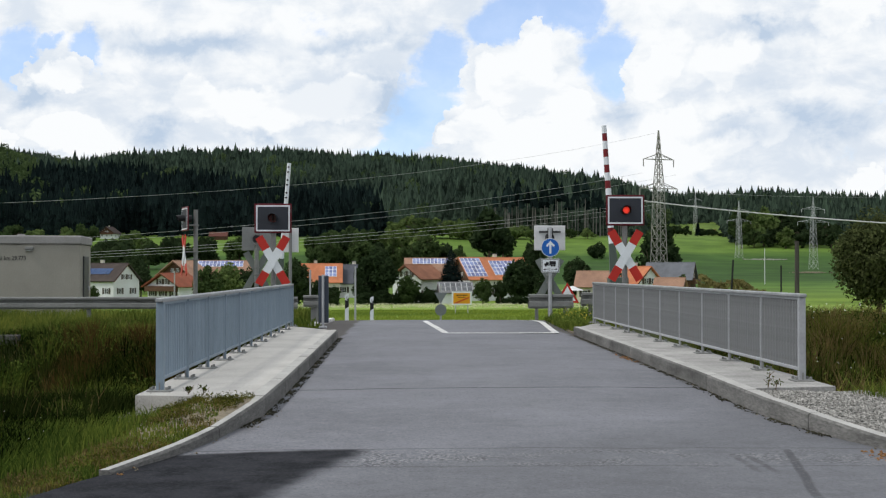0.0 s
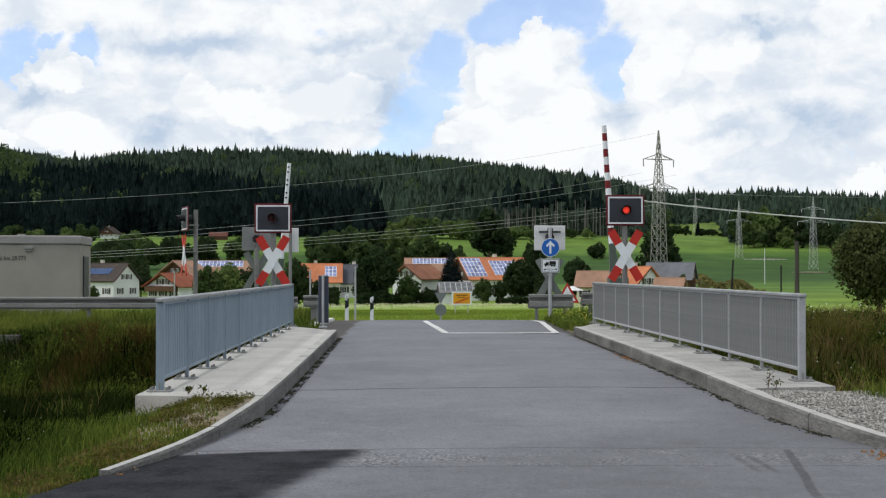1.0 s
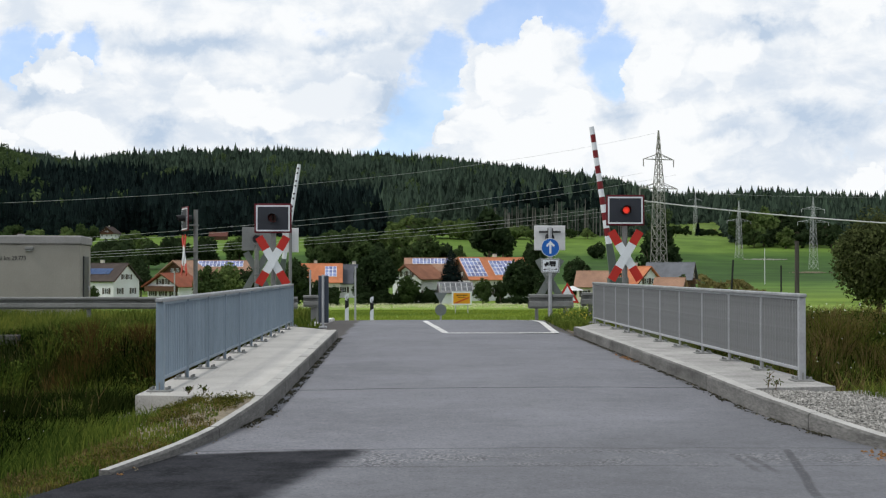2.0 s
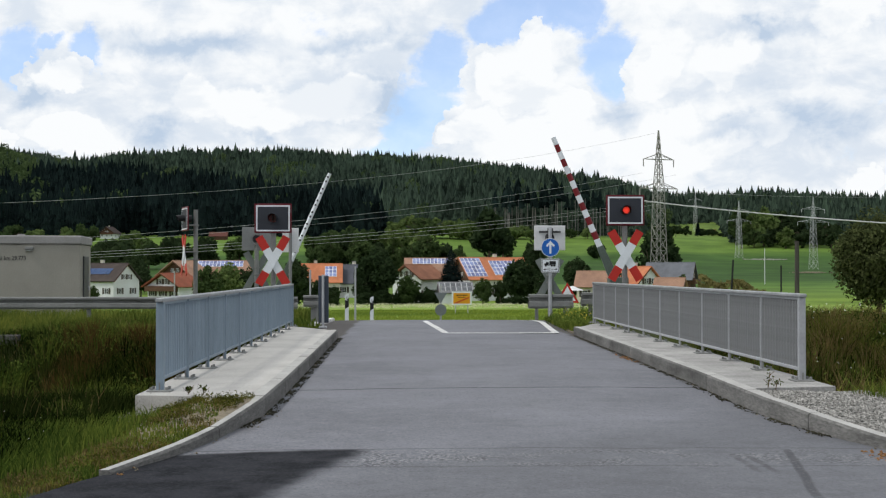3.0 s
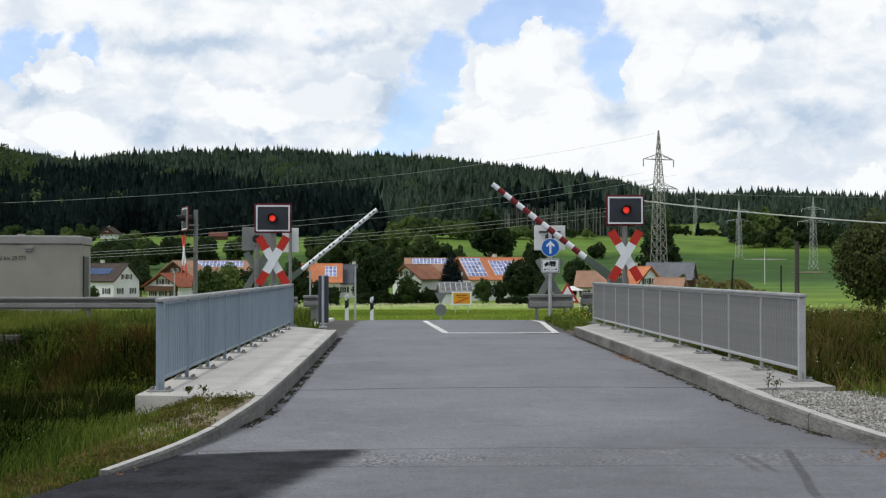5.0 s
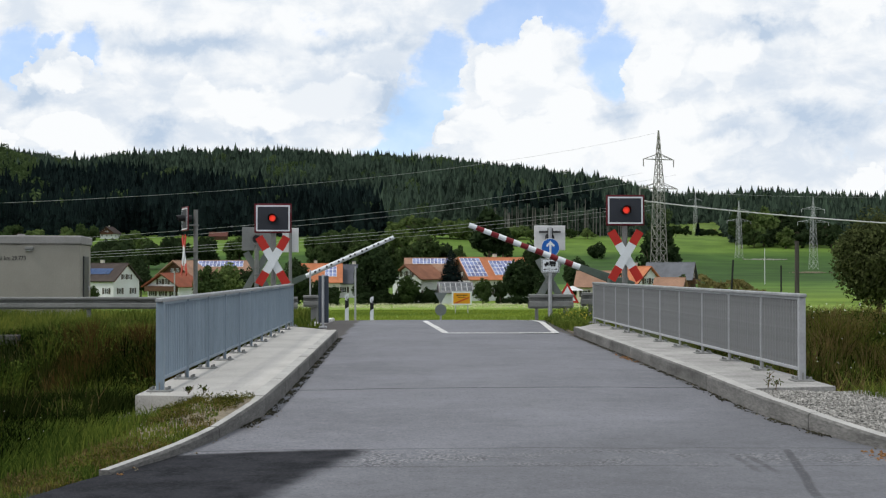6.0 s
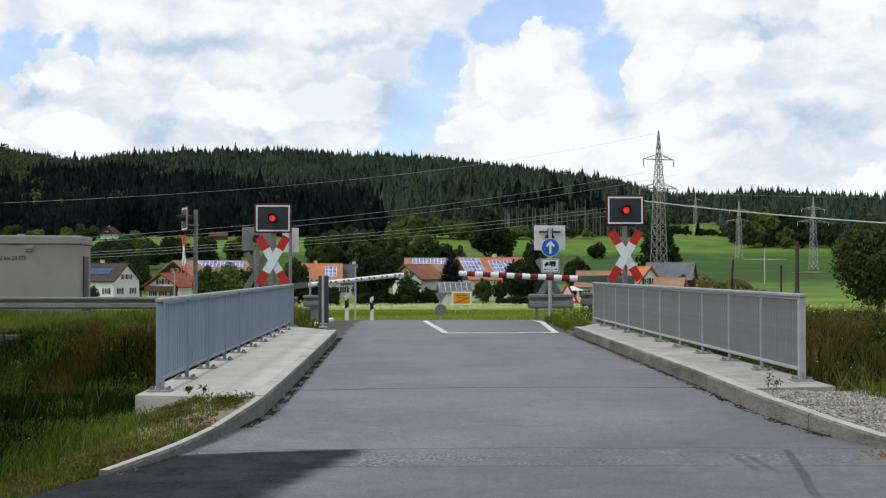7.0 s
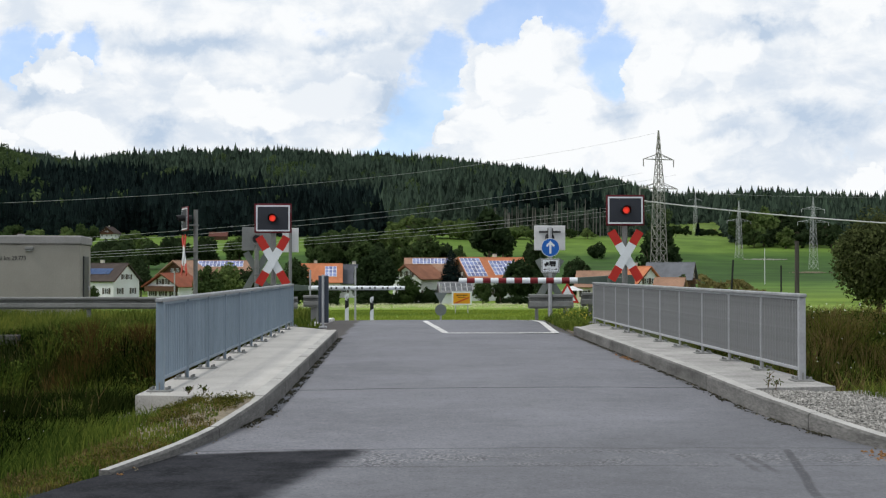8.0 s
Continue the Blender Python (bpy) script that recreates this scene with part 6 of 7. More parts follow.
BEECH = leafy("beech_leaves", (0.062, 0.095, 0.038), var=0.5)
STEM = surface("grey_spruce_stems", (0.15, 0.145, 0.135), 0.9, var=0.2, bump=0)
make_forest()

# ---- grass, weeds, gravel ----
GRASS = leafy("green_grass", (0.082, 0.118, 0.021), var=0.6, through_light=0.3, patch=0.5, hue=0.03)
# blade colour lowered to near black, painting in the shade of the bank hollow
GRASS_DARK = leafy("shaded_bank_grass", (0.016, 0.025, 0.006), var=0.95, through_light=0.25, patch=0.45, hue=0.03)
GRASS_DRY = leafy("dry_grass", (0.15, 0.118, 0.046), var=0.5, through_light=0.25, patch=0.9)
GRASS_FRESH = leafy("fresh_grass", (0.115, 0.15, 0.03), var=0.5, through_light=0.35, patch=0.5, hue=0.03)
MEADOW_GRASS = leafy("meadow_grass", (0.17, 0.23, 0.038), var=0.3, through_light=0.35, patch=0.08)
FLOWER_WHITE = surface("white_blossoms", (0.72, 0.72, 0.66), 0.8, var=0.1, bump=0)
FLOWER_CREAM = surface("cream_blossoms", (0.55, 0.55, 0.36), 0.8, var=0.1, bump=0)
FLOWER_YELLOW = surface("yellow_blossoms", (0.62, 0.50, 0.06), 0.8, var=0.1, bump=0)


def blades(name, pts, height, width, bend, material, label, seed, category="grass", outward=None):
    """Bent blades, each a quad and a tip; pts (n, 2)."""
    rng = np.random.default_rng(seed)
    n = len(pts)
    z = ground_z(pts[:, 0], pts[:, 1]) + heap_z(pts[:, 0], pts[:, 1])
    h = height * rng.uniform(0.5, 1.25, n) if np.isscalar(height) else height * rng.uniform(0.6, 1.2, n)
    a = rng.random(n) * 6.283
    lean = np.stack([np.cos(a), np.sin(a)], -1) * (bend * h * rng.uniform(0.2, 1.0, n))[:, None]
    if outward is not None:
        lean = lean * 0.35 + outward * (h * rng.uniform(0.2, 1.0, n))[:, None]
    face = rng.normal(0, 0.7, n)
    side = np.stack([np.cos(face), np.sin(face)], -1) * (width * rng.uniform(0.6, 1.3, n))[:, None]
    base = np.concatenate([pts, z[:, None] - 0.03], -1)
    mid = np.concatenate([pts + lean * 0.3, (z + h * 0.6)[:, None]], -1)
    tip = np.concatenate([pts + lean, (z + h)[:, None]], -1)
    s3 = np.concatenate([side, np.zeros((n, 1))], -1)
    v = np.stack([base - s3, base + s3, mid + s3 * 0.8, mid - s3 * 0.8, tip + s3 * 0.12, tip - s3 * 0.12], 1).reshape(-1, 3)
    k = np.arange(n)[:, None] * 6
    f = np.concatenate([k + np.array([[0, 1, 2, 3]]), k + np.array([[3, 2, 4, 5]])], 0)
    return tagged(mesh_object(name, v, f, material), label, category, kind="stuff")


def tussocks(name, centres, height, radius, per, width, material, label, seed):
    """Tufts of long grass, the blades of each falling outwards from its middle."""
    rng = np.random.default_rng(seed)
    n = len(centres) * per
    a, r = rng.random(n) * 6.283, np.sqrt(rng.random(n))
    size = np.repeat(rng.uniform(0.55, 1.3, len(centres)), per)
    ray = np.stack([np.cos(a), np.sin(a)], -1)
    pts = np.repeat(centres, per, 0) + ray * (r * radius * size)[:, None]
    blades(name, pts, height * size * (1.15 - 0.5 * r), width, 0.5, material, label, seed, outward=ray * (0.25 + 0.75 * r)[:, None])


def scatter(rng, n, x0, x1, y0, y1, test=None, clump=0.0):
    p = np.stack([rng.uniform(x0, x1, n), rng.uniform(y0, y1, n)], -1)
    if clump:
        keep = (wave(p[:, 0], p[:, 1], clump, 5.0) + 0.6 * wave(p[:, 0], p[:, 1], clump * 0.37, 1.0)) > rng.normal(0.05, 0.35, n)
        p = p[keep]
    if test is not None:
        p = p[test(p[:, 0], p[:, 1])]
    return p


def left_limit(y):
    return np.interp(y, LEFT_Y, LEFT_X) - 0.10


def make_grass():
    rng = np.random.default_rng(21)
    off_left = lambda x, y: np.where(y < 13.1, x < left_limit(y) - 0.03, x < RAIL_L - 0.2)
    verge = scatter(rng, 56000, -6.5, -1.8, 5.8, 12.9, lambda x, y: (x < left_limit(y) - 0.62 - 0.6 * rng.random(len(x))) & (x > left_limit(y) - 1.55 - 0.5 * rng.random(len(x)) - 0.15 * np.sin(y * 4)) & ~((y > 12.2) & (x > -3.25)))
    d = left_limit(verge[:, 1]) - verge[:, 0]
    blades("verge_grass", verge, np.clip(0.05 + 0.11 * d, 0.06, 0.34), 0.006, 0.6, GRASS, "fresh green grass of the road verge", 1)
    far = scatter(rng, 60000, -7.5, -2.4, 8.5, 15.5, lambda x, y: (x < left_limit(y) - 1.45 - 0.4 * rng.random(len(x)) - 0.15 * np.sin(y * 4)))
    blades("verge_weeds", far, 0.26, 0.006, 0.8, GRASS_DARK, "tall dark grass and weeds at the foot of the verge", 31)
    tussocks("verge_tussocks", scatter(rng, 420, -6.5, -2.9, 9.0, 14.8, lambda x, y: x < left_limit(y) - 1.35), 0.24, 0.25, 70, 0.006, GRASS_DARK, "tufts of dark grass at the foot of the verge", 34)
    far = scatter(rng, 1500, -7.5, -2.4, 8.5, 15.5, lambda x, y: (x < left_limit(y) - 1.4 - 0.4 * rng.random(len(x))), 0.6)
    blades("verge_dry_stalks", far, 0.36, 0.003, 0.5, GRASS_DRY, "dry brown stalks at the foot of the verge", 32)
    near = scatter(rng, 20000, -4.2, -1.8, 6.8, 13.0, lambda x, y: off_left(x, y) & (x > left_limit(y) - 1.1) & (rng.random(len(x)) > (y - 10.9) / 1.6), 0.28)
    blades("verge_tufts", near, 0.055, 0.005, 0.8, GRASS_FRESH, "yellowish green tufts along the kerb", 33)
    near = scatter(rng, 24000, -4.2, -1.8, 6.8, 13.0, lambda x, y: off_left(x, y) & (x > left_limit(y) - 1.3) & (rng.random(len(x)) > (y - 10.8) / 1.7), 0.5)
    blades("verge_dry_grass", near, 0.05, 0.005, 0.9, GRASS_DRY, "short dry grass along the kerb", 2)
    near = scatter(rng, 26000, -4.2, -1.8, 6.8, 13.0, lambda x, y: off_left(x, y) & (x > left_limit(y) - 1.2) & (rng.random(len(x)) > (y - 10.9) / 1.9), 0.35)
    blades("verge_short_grass", near, 0.045, 0.005, 0.8, GRASS, "short green grass along the kerb", 3)
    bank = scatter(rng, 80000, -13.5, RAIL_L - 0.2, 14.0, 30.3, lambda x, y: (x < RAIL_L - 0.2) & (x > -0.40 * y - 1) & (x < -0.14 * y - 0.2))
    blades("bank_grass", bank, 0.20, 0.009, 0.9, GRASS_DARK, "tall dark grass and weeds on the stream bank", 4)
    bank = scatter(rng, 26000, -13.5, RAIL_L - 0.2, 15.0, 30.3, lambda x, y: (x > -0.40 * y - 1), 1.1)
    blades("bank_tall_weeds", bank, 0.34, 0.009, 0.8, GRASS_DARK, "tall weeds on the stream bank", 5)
    dry = scatter(rng, 7000, -13.5, RAIL_L - 0.2, 14.5, 30.8, lambda x, y: (x > -0.40 * y - 1), 0.8)
    blades("bank_dry_stalks", dry, 0.40, 0.006, 0.7, GRASS_DRY, "dry brown stalks on the stream bank", 6)
    top = scatter(rng, 34000, -14.5, -2.6, 30.2, 37.5, lambda x, y: x < np.where(y < 31.8, RAIL_L - 0.2, -2.75))
    blades("crossing_grass", top, 0.20, 0.010, 0.7, GRASS_FRESH, "grass beside the guard rail", 7)
    top = scatter(rng, 12000, -14.5, -2.7, 34.2, 38.0, lambda x, y: (x < -0.07 * y) & ~((x > -14.6) & (x < -9.8) & (y > 37.0)))
    blades("crossing_long_grass", top, 0.42, 0.011, 0.5, GRASS_FRESH, "long grass behind the guard rail", 17)
    bank = scatter(rng, 90000, RAIL_R + 0.25, 15.0, 13.0, 34.0, lambda x, y: (x < 0.42 * y + 1) & (x > 0.24 * y))
    blades("bank_grass", bank, 0.22, 0.009, 0.9, GRASS, "tall grass and weeds on the stream bank", 8)
    bank = scatter(rng, 26000, RAIL_R + 0.25, 16.0, 13.5, 36.0, lambda x, y: (x < 0.42 * y + 1) & (x > 0.24 * y), 1.2)
    blades("bank_tall_weeds", bank, 0.36, 0.008, 0.9, GRASS_FRESH, "tall yellowish green weeds on the stream bank", 9)
    dry = scatter(rng, 22000, RAIL_R + 0.25, 16.0, 13.5, 36.0, lambda x, y: (x < 0.42 * y + 1) & (x > 0.24 * y), 0.7)
    blades("bank_dry_stalks", dry, 0.5, 0.006, 0.5, GRASS_DRY, "dry brown stalks on the stream bank", 10)
    tuft = scatter(rng, 6500, 3.95, 5.2, 30.2, 37.5, lambda x, y: x > 3.9 + 0.03 * (y - 31))
    blades("roadside_weeds", tuft, 0.22, 0.012, 0.5, GRASS_FRESH, "green weeds beside the right-hand road edge".replace("right-hand ", ""), 11)
    tuft = scatter(rng, 4200, -3.0, -1.75, 28.9, 36.5, lambda x, y: x < np.where(y < 31.5, -2.15, -2.72) - 0.25 * rng.random(len(x)))
    blades("roadside_weeds", tuft, 0.30, 0.011, 0.5, GRASS, "green weeds at the end of the pavement", 12)
    # meadow behind the crossing: longer grass with pale flower heads
    m = scatter(rng, 60000, -22.0, 34.0, 46.0, 130.0, lambda x, y: (x > -0.16 * y - 4) & (x < 0.42 * y))
    blades("meadow_grass", m, 0.14, 0.03, 0.5, MEADOW_GRASS, "long meadow grass beyond the crossing", 13)


make_grass()


WEED = leafy("weed_leaves", (0.040, 0.056, 0.012), var=0.9, through_light=0.3, patch=0.5, hue=0.04)
WEED_LIGHT = leafy("light_weed_leaves", (0.085, 0.13, 0.026), var=0.8, through_light=0.3, patch=0.6, hue=0.03)
WEED_BROWN = leafy("brownish_weed_leaves", (0.085, 0.062, 0.022), var=0.6, through_light=0.25, patch=0.8)


def weed_mounds(name, centres, radius, height, per, size, material, label, seed):
    """Low mounds of broad leaves, many leaves to each centre."""
    rng = np.random.default_rng(seed)
    n = len(centres) * per
    c = np.repeat(centres, per, 0)
    k = np.repeat(rng.uniform(0.5, 1.3, len(centres)), per)
    d = rng.normal(0, 1, (n, 3))
    d /= np.linalg.norm(d, axis=1, keepdims=True)
    r = rng.random(n) ** 0.35
    x, y = c[:, 0] + d[:, 0] * r * radius * k, c[:, 1] + d[:, 1] * r * radius * k
    z = ground_z(x, y) + heap_z(x, y) + np.abs(d[:, 2]) * r * height * k
    p = np.stack([x, y, z], -1)
    u = rng.normal(0, 1, (n, 3))
    u /= np.linalg.norm(u, axis=1, keepdims=True)
    v = np.cross(u, rng.normal(0, 1, (n, 3)))
    v /= np.linalg.norm(v, axis=1, keepdims=True)
    s = (size * rng.uniform(0.5, 1.3, n))[:, None]
    quad = np.stack([p - u * s, p - v * s * 0.45, p + u * s, p + v * s * 0.45], 1).reshape(-1, 3)
    tagged(mesh_object(name, quad, np.arange(4 * n).reshape(-1, 4), material), label, "weeds", kind="stuff")


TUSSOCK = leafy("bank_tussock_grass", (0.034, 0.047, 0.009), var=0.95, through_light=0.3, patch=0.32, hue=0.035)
TUSSOCK_LIGHT = leafy("yellowish_tussock_grass", (0.070, 0.082, 0.016), var=0.9, through_light=0.3, patch=0.35, hue=0.03)
TUSSOCK_BROWN = leafy("withered_tussock_grass", (0.075, 0.052, 0.016), var=0.6, through_light=0.3, patch=0.5, hue=0.02)


def make_tussocks():
    rng = np.random.default_rng(61)
    seen = lambda x, y: x > -0.38 * y - 0.6
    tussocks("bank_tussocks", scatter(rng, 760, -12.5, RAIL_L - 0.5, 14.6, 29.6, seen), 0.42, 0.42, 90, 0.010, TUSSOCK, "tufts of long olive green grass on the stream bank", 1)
    tussocks("bank_tussocks", scatter(rng, 330, -8.5, RAIL_L - 0.5, 17.0, 30.2, lambda x, y: seen(x, y) & (x > -0.30 * y), 0.9), 0.5, 0.40, 90, 0.008, TUSSOCK_BROWN, "tufts of withered brown grass by the railing", 2)
    tussocks("bank_tussocks", scatter(rng, 260, -12.5, RAIL_L - 0.5, 15.0, 29.8, seen, 1.4), 0.55, 0.5, 110, 0.011, GRASS, "bright green tufts of grass on the stream bank", 7)
    tussocks("bank_tussocks", scatter(rng, 240, -13.5, -3.4, 30.0, 32.6, seen), 0.30, 0.35, 80, 0.012, GRASS_FRESH, "tufts of fresh grass below the guard rail", 3)
    right = lambda x, y: (x < 0.41 * y + 0.6) & (x > 0.24 * y) & (x > RAIL_R + 0.7)
    tussocks("bank_tussocks", scatter(rng, 560, RAIL_R + 0.5, 14.0, 14.5, 33.0, right), 0.45, 0.42, 90, 0.010, TUSSOCK_LIGHT, "tufts of long yellowish green grass on the stream bank", 4)
    tussocks("bank_tussocks", scatter(rng, 420, RAIL_R + 0.5, 14.0, 16.0, 33.0, right, 0.9), 0.55, 0.40, 90, 0.008, GRASS_DRY, "tufts of withered brown grass on the stream bank", 5)


make_tussocks()


def make_weeds():
    rng = np.random.default_rng(77)
    left = lambda x, y: (x > -0.40 * y - 1) & (x < RAIL_L - 0.5)
    right = lambda x, y: (x < 0.42 * y + 1) & (x > 0.24 * y) & (x > RAIL_R + 0.6)
    weed_mounds("bank_weeds", scatter(rng, 420, -13.5, RAIL_L - 0.4, 15.0, 30.0, left), 0.42, 0.55, 140, 0.045, WEED, "broad-leaved green weeds on the stream bank", 1)
    weed_mounds("bank_weeds", scatter(rng, 500, -13.5, RAIL_L - 0.4, 15.0, 30.6, lambda x, y: left(x, y) & (x > RAIL_L - 3.2 - 0.05 * y), 0.9), 0.45, 0.6, 150, 0.03, WEED_BROWN, "brownish withered weeds on the stream bank", 2)
    weed_mounds("bank_weeds", scatter(rng, 520, -13.5, RAIL_L - 0.4, 15.0, 30.0, left, 1.3), 0.5, 0.62, 170, 0.035, WEED_LIGHT, "light green weeds on the stream bank", 12)
    weed_mounds("bank_weeds", scatter(rng, 420, RAIL_R + 0.4, 15.0, 15.0, 33.0, right), 0.45, 0.65, 150, 0.04, WEED, "broad-leaved green weeds on the stream bank", 3)
    weed_mounds("bank_weeds", scatter(rng, 260, RAIL_R + 0.4, 15.0, 16.0, 33.0, right, 1.0), 0.45, 0.62, 150, 0.03, WEED_BROWN, "brownish withered weeds on the stream bank", 4)
    weed_mounds("bank_weeds", scatter(rng, 330, RAIL_R + 0.4, 15.0, 15.0, 34.5, right, 1.1), 0.5, 0.65, 170, 0.032, WEED_LIGHT, "light green weeds on the stream bank", 13)
    weed_mounds("roadside_shrub", scatter(rng, 46, 4.1, 5.2, 31.6, 35.5), 0.34, 0.5, 190, 0.03, WEED_LIGHT, "green shrubby weeds beside the guard rail", 5)
    weed_mounds("kerb_weed", np.array([[-2.35, 12.95], [-2.2, 12.85], [-2.6, 12.8], [-1.95, 12.85]]), 0.08, 0.1, 60, 0.012, WEED, "small weeds growing at the pavement end", 7)


make_weeds()


MOSS = leafy("mossy_tufts", (0.105, 0.105, 0.022), var=0.6, through_light=0.2, patch=2.2, hue=0.03)
MOSS_DRY = leafy("straw_coloured_tufts", (0.17, 0.135, 0.055), var=0.5, through_light=0.2, patch=2.0)


def make_moss():
    rng = np.random.default_rng(91)
    behind = lambda x, y: (x < left_limit(y) - 0.04) & (x > left_limit(y) - 1.15)
    weed_mounds("kerb_moss", scatter(rng, 620, -4.2, -1.7, 8.4, 12.9, behind, 0.5), 0.13, 0.055, 70, 0.013, MOSS, "olive mossy tufts behind the kerb", 51)
    weed_mounds("kerb_moss", scatter(rng, 420, -4.2, -1.7, 8.4, 12.9, behind, 0.4), 0.11, 0.045, 60, 0.011, MOSS_DRY, "straw-coloured dry tufts behind the kerb", 52)
    weed_mounds("kerb_moss", scatter(rng, 60, -2.5, -1.62, 12.4, 12.98, behind), 0.10, 0.07, 70, 0.012, MOSS, "mossy tufts along the pavement end", 53)


make_moss()


def make_sprig(x, y, z, h, seed):
    """A single weed: a stem with side leaves."""
    rng = np.random.default_rng(seed)
    s = thing("weed", pose(x, y, z), "small dark weed growing from the pavement joint", "weed", "pavement weeds")
    bm = bmesh.new()
    cyl(bm, (0, 0, -0.02), (0.02, 0, h), 0.006, 0.003, seg=5)
    for k in range(4):
        a = rng.random() * 6.28
        b = Vector((0.01, 0, h * (0.2 + 0.18 * k)))
        cyl(bm, b, b + Vector((math.cos(a) * 0.06, math.sin(a) * 0.06, 0.06)), 0.004, 0.002, seg=4)
    part("stem", bm, WEED_BROWN, s)
    n = 22
    t = rng.random(n)
    p = np.stack([rng.normal(0.01, 0.025, n), rng.normal(0, 0.025, n), 0.03 + t * h], -1)
    u, v = rng.normal(0, 0.014, (n, 3)), rng.normal(0, 0.007, (n, 3))
    quad = np.stack([p - u, p - v, p + u, p + v], 1).reshape(-1, 3)
    leaf = mesh_object("leaves", quad, np.arange(4 * n).reshape(-1, 4), WEED)
    leaf.parent = s


make_sprig(3.99, 13.75, PAVE_Z, 0.17, 1)
make_sprig(4.06, 13.7, PAVE_Z, 0.07, 2)
make_sprig(-2.16, 13.12, PAVE_Z, 0.07, 3)
make_sprig(-2.32, 13.12, PAVE_Z, 0.05, 4)
tagged(part("concrete_edge", boxed(-12.5, -9.3, 29.9, 30.25, -0.35, -0.03, 0.02), KERB), "low pale concrete edge on the stream bank", "concrete edge")


def make_flowers(name, pts, lift, size, material, label, seed):
    rng = np.random.default_rng(seed)
    n = len(pts)
    p = np.concatenate([pts, (ground_z(pts[:, 0], pts[:, 1]) + lift * rng.uniform(0.6, 1.1, n))[:, None]], -1)
    u, v = rng.normal(0, 1, (n, 3)), rng.normal(0, 1, (n, 3))
    u, v = u / np.linalg.norm(u, axis=1, keepdims=True) * size, v / np.linalg.norm(v, axis=1, keepdims=True) * size
    top = p + np.array([0, 0, size * 0.8])
    verts = np.stack([p - u, p - v, p + u, p + v, top], 1).reshape(-1, 3)
    k = np.arange(n)[:, None] * 5
    f = np.concatenate([k + np.array([[0, 1, 4]]), k + np.array([[1, 2, 4]]), k + np.array([[2, 3, 4]]), k + np.array([[3, 0, 4]])], 0)
    tagged(mesh_object(name, verts, f, material), label, "flowers", kind="stuff")


def make_all_flowers():
    rng = np.random.default_rng(5)
    make_flowers("white_flowers", scatter(rng, 520, 5.0, 14.0, 24.0, 34.0, lambda x, y: (x > 0.25 * y) & (x < 0.4 * y), 1.0), 0.60, 0.020, FLOWER_WHITE, "small white blossoms among the weeds", 1)
    make_flowers("yellow_flowers", scatter(rng, 60, 4.0, 5.0, 32.0, 35.0), 0.45, 0.02, FLOWER_YELLOW, "small yellow blossoms by the guard rail", 2)
    make_flowers("meadow_flowers", scatter(rng, 7000, -25.0, 30.0, 135.0, 195.0, lambda x, y: (x > -0.15 * y) & (x < 0.2 * y), 9.0), 0.30, 0.085, FLOWER_CREAM, "pale flower heads in the meadow", 3)
    make_flowers("verge_flowers", scatter(rng, 9, -4.0, -3.0, 9.0, 12.5), 0.25, 0.007, FLOWER_WHITE, "small white blossoms in the verge", 4)


make_all_flowers()


def stones(name, pts, lift, r0, r1, material, label, seed):
    """Broken stones, each a squashed eight-sided lump."""
    rng = np.random.default_rng(seed)
    n = len(pts)
    c = np.concatenate([pts, (ground_z(pts[:, 0], pts[:, 1]) + heap_z(pts[:, 0], pts[:, 1]) + lift)[:, None]], -1)
    o = np.array([[1, 0, 0], [0, 1, 0], [-1, 0, 0], [0, -1, 0], [0, 0, 0.7], [0, 0, -0.7]], float)
    a = rng.random(n) * 6.28
    rot = np.stack([np.stack([np.cos(a), -np.sin(a), 0 * a], -1), np.stack([np.sin(a), np.cos(a), 0 * a], -1), np.stack([0 * a, 0 * a, 1 + 0 * a], -1)], 1)
    shape = o[None] * rng.uniform(0.6, 1.3, (n, 6, 1)) * rng.uniform(r0, r1, (n, 1, 1))
    verts = (np.einsum("nij,nkj->nki", rot, shape) + c[:, None, :]).reshape(-1, 3)
    t = np.array([[0, 1, 4], [1, 2, 4], [2, 3, 4], [3, 0, 4], [1, 0, 5], [2, 1, 5], [3, 2, 5], [0, 3, 5]])
    f = (t[None] + (np.arange(n) * 6)[:, None, None]).reshape(-1, 3)
    tagged(mesh_object(name, verts, f, material), label, "gravel", kind="stuff")


def make_soil_heap():
    bm = bmesh.new()
    rows = []
    for i in range(46):
        y = 9.7 + 3.38 * i / 45
        row = []
        for k in range(30):
            x = float(left_limit(y)) + 0.02 - 1.7 * k / 29
            z = float(ground_z(x, y) + heap_z(min(x, float(left_limit(y)) + 0.008), y)) + 0.012 * math.sin(x * 21 + y * 9) * math.sin(y * 17) - (0.05 if k == 29 else 0)
            row.append(bm.verts.new((x, y, z)))
        rows.append(row)
    for p, q in zip(rows, rows[1:]):
        for k in range(29):
            bm.faces.new((p[k], p[k + 1], q[k + 1], q[k]))
    bmesh.ops.recalc_face_normals(bm, faces=bm.faces)
    tagged(part("soil_bank", bm, SOIL, smooth=True), "dry sandy soil behind the kerb at the pavement end", "soil", kind="structure")


make_soil_heap()


GRIT = surface("sandy_grit", (0.29, 0.26, 0.21), 0.95, var=0.25, island=0.3)


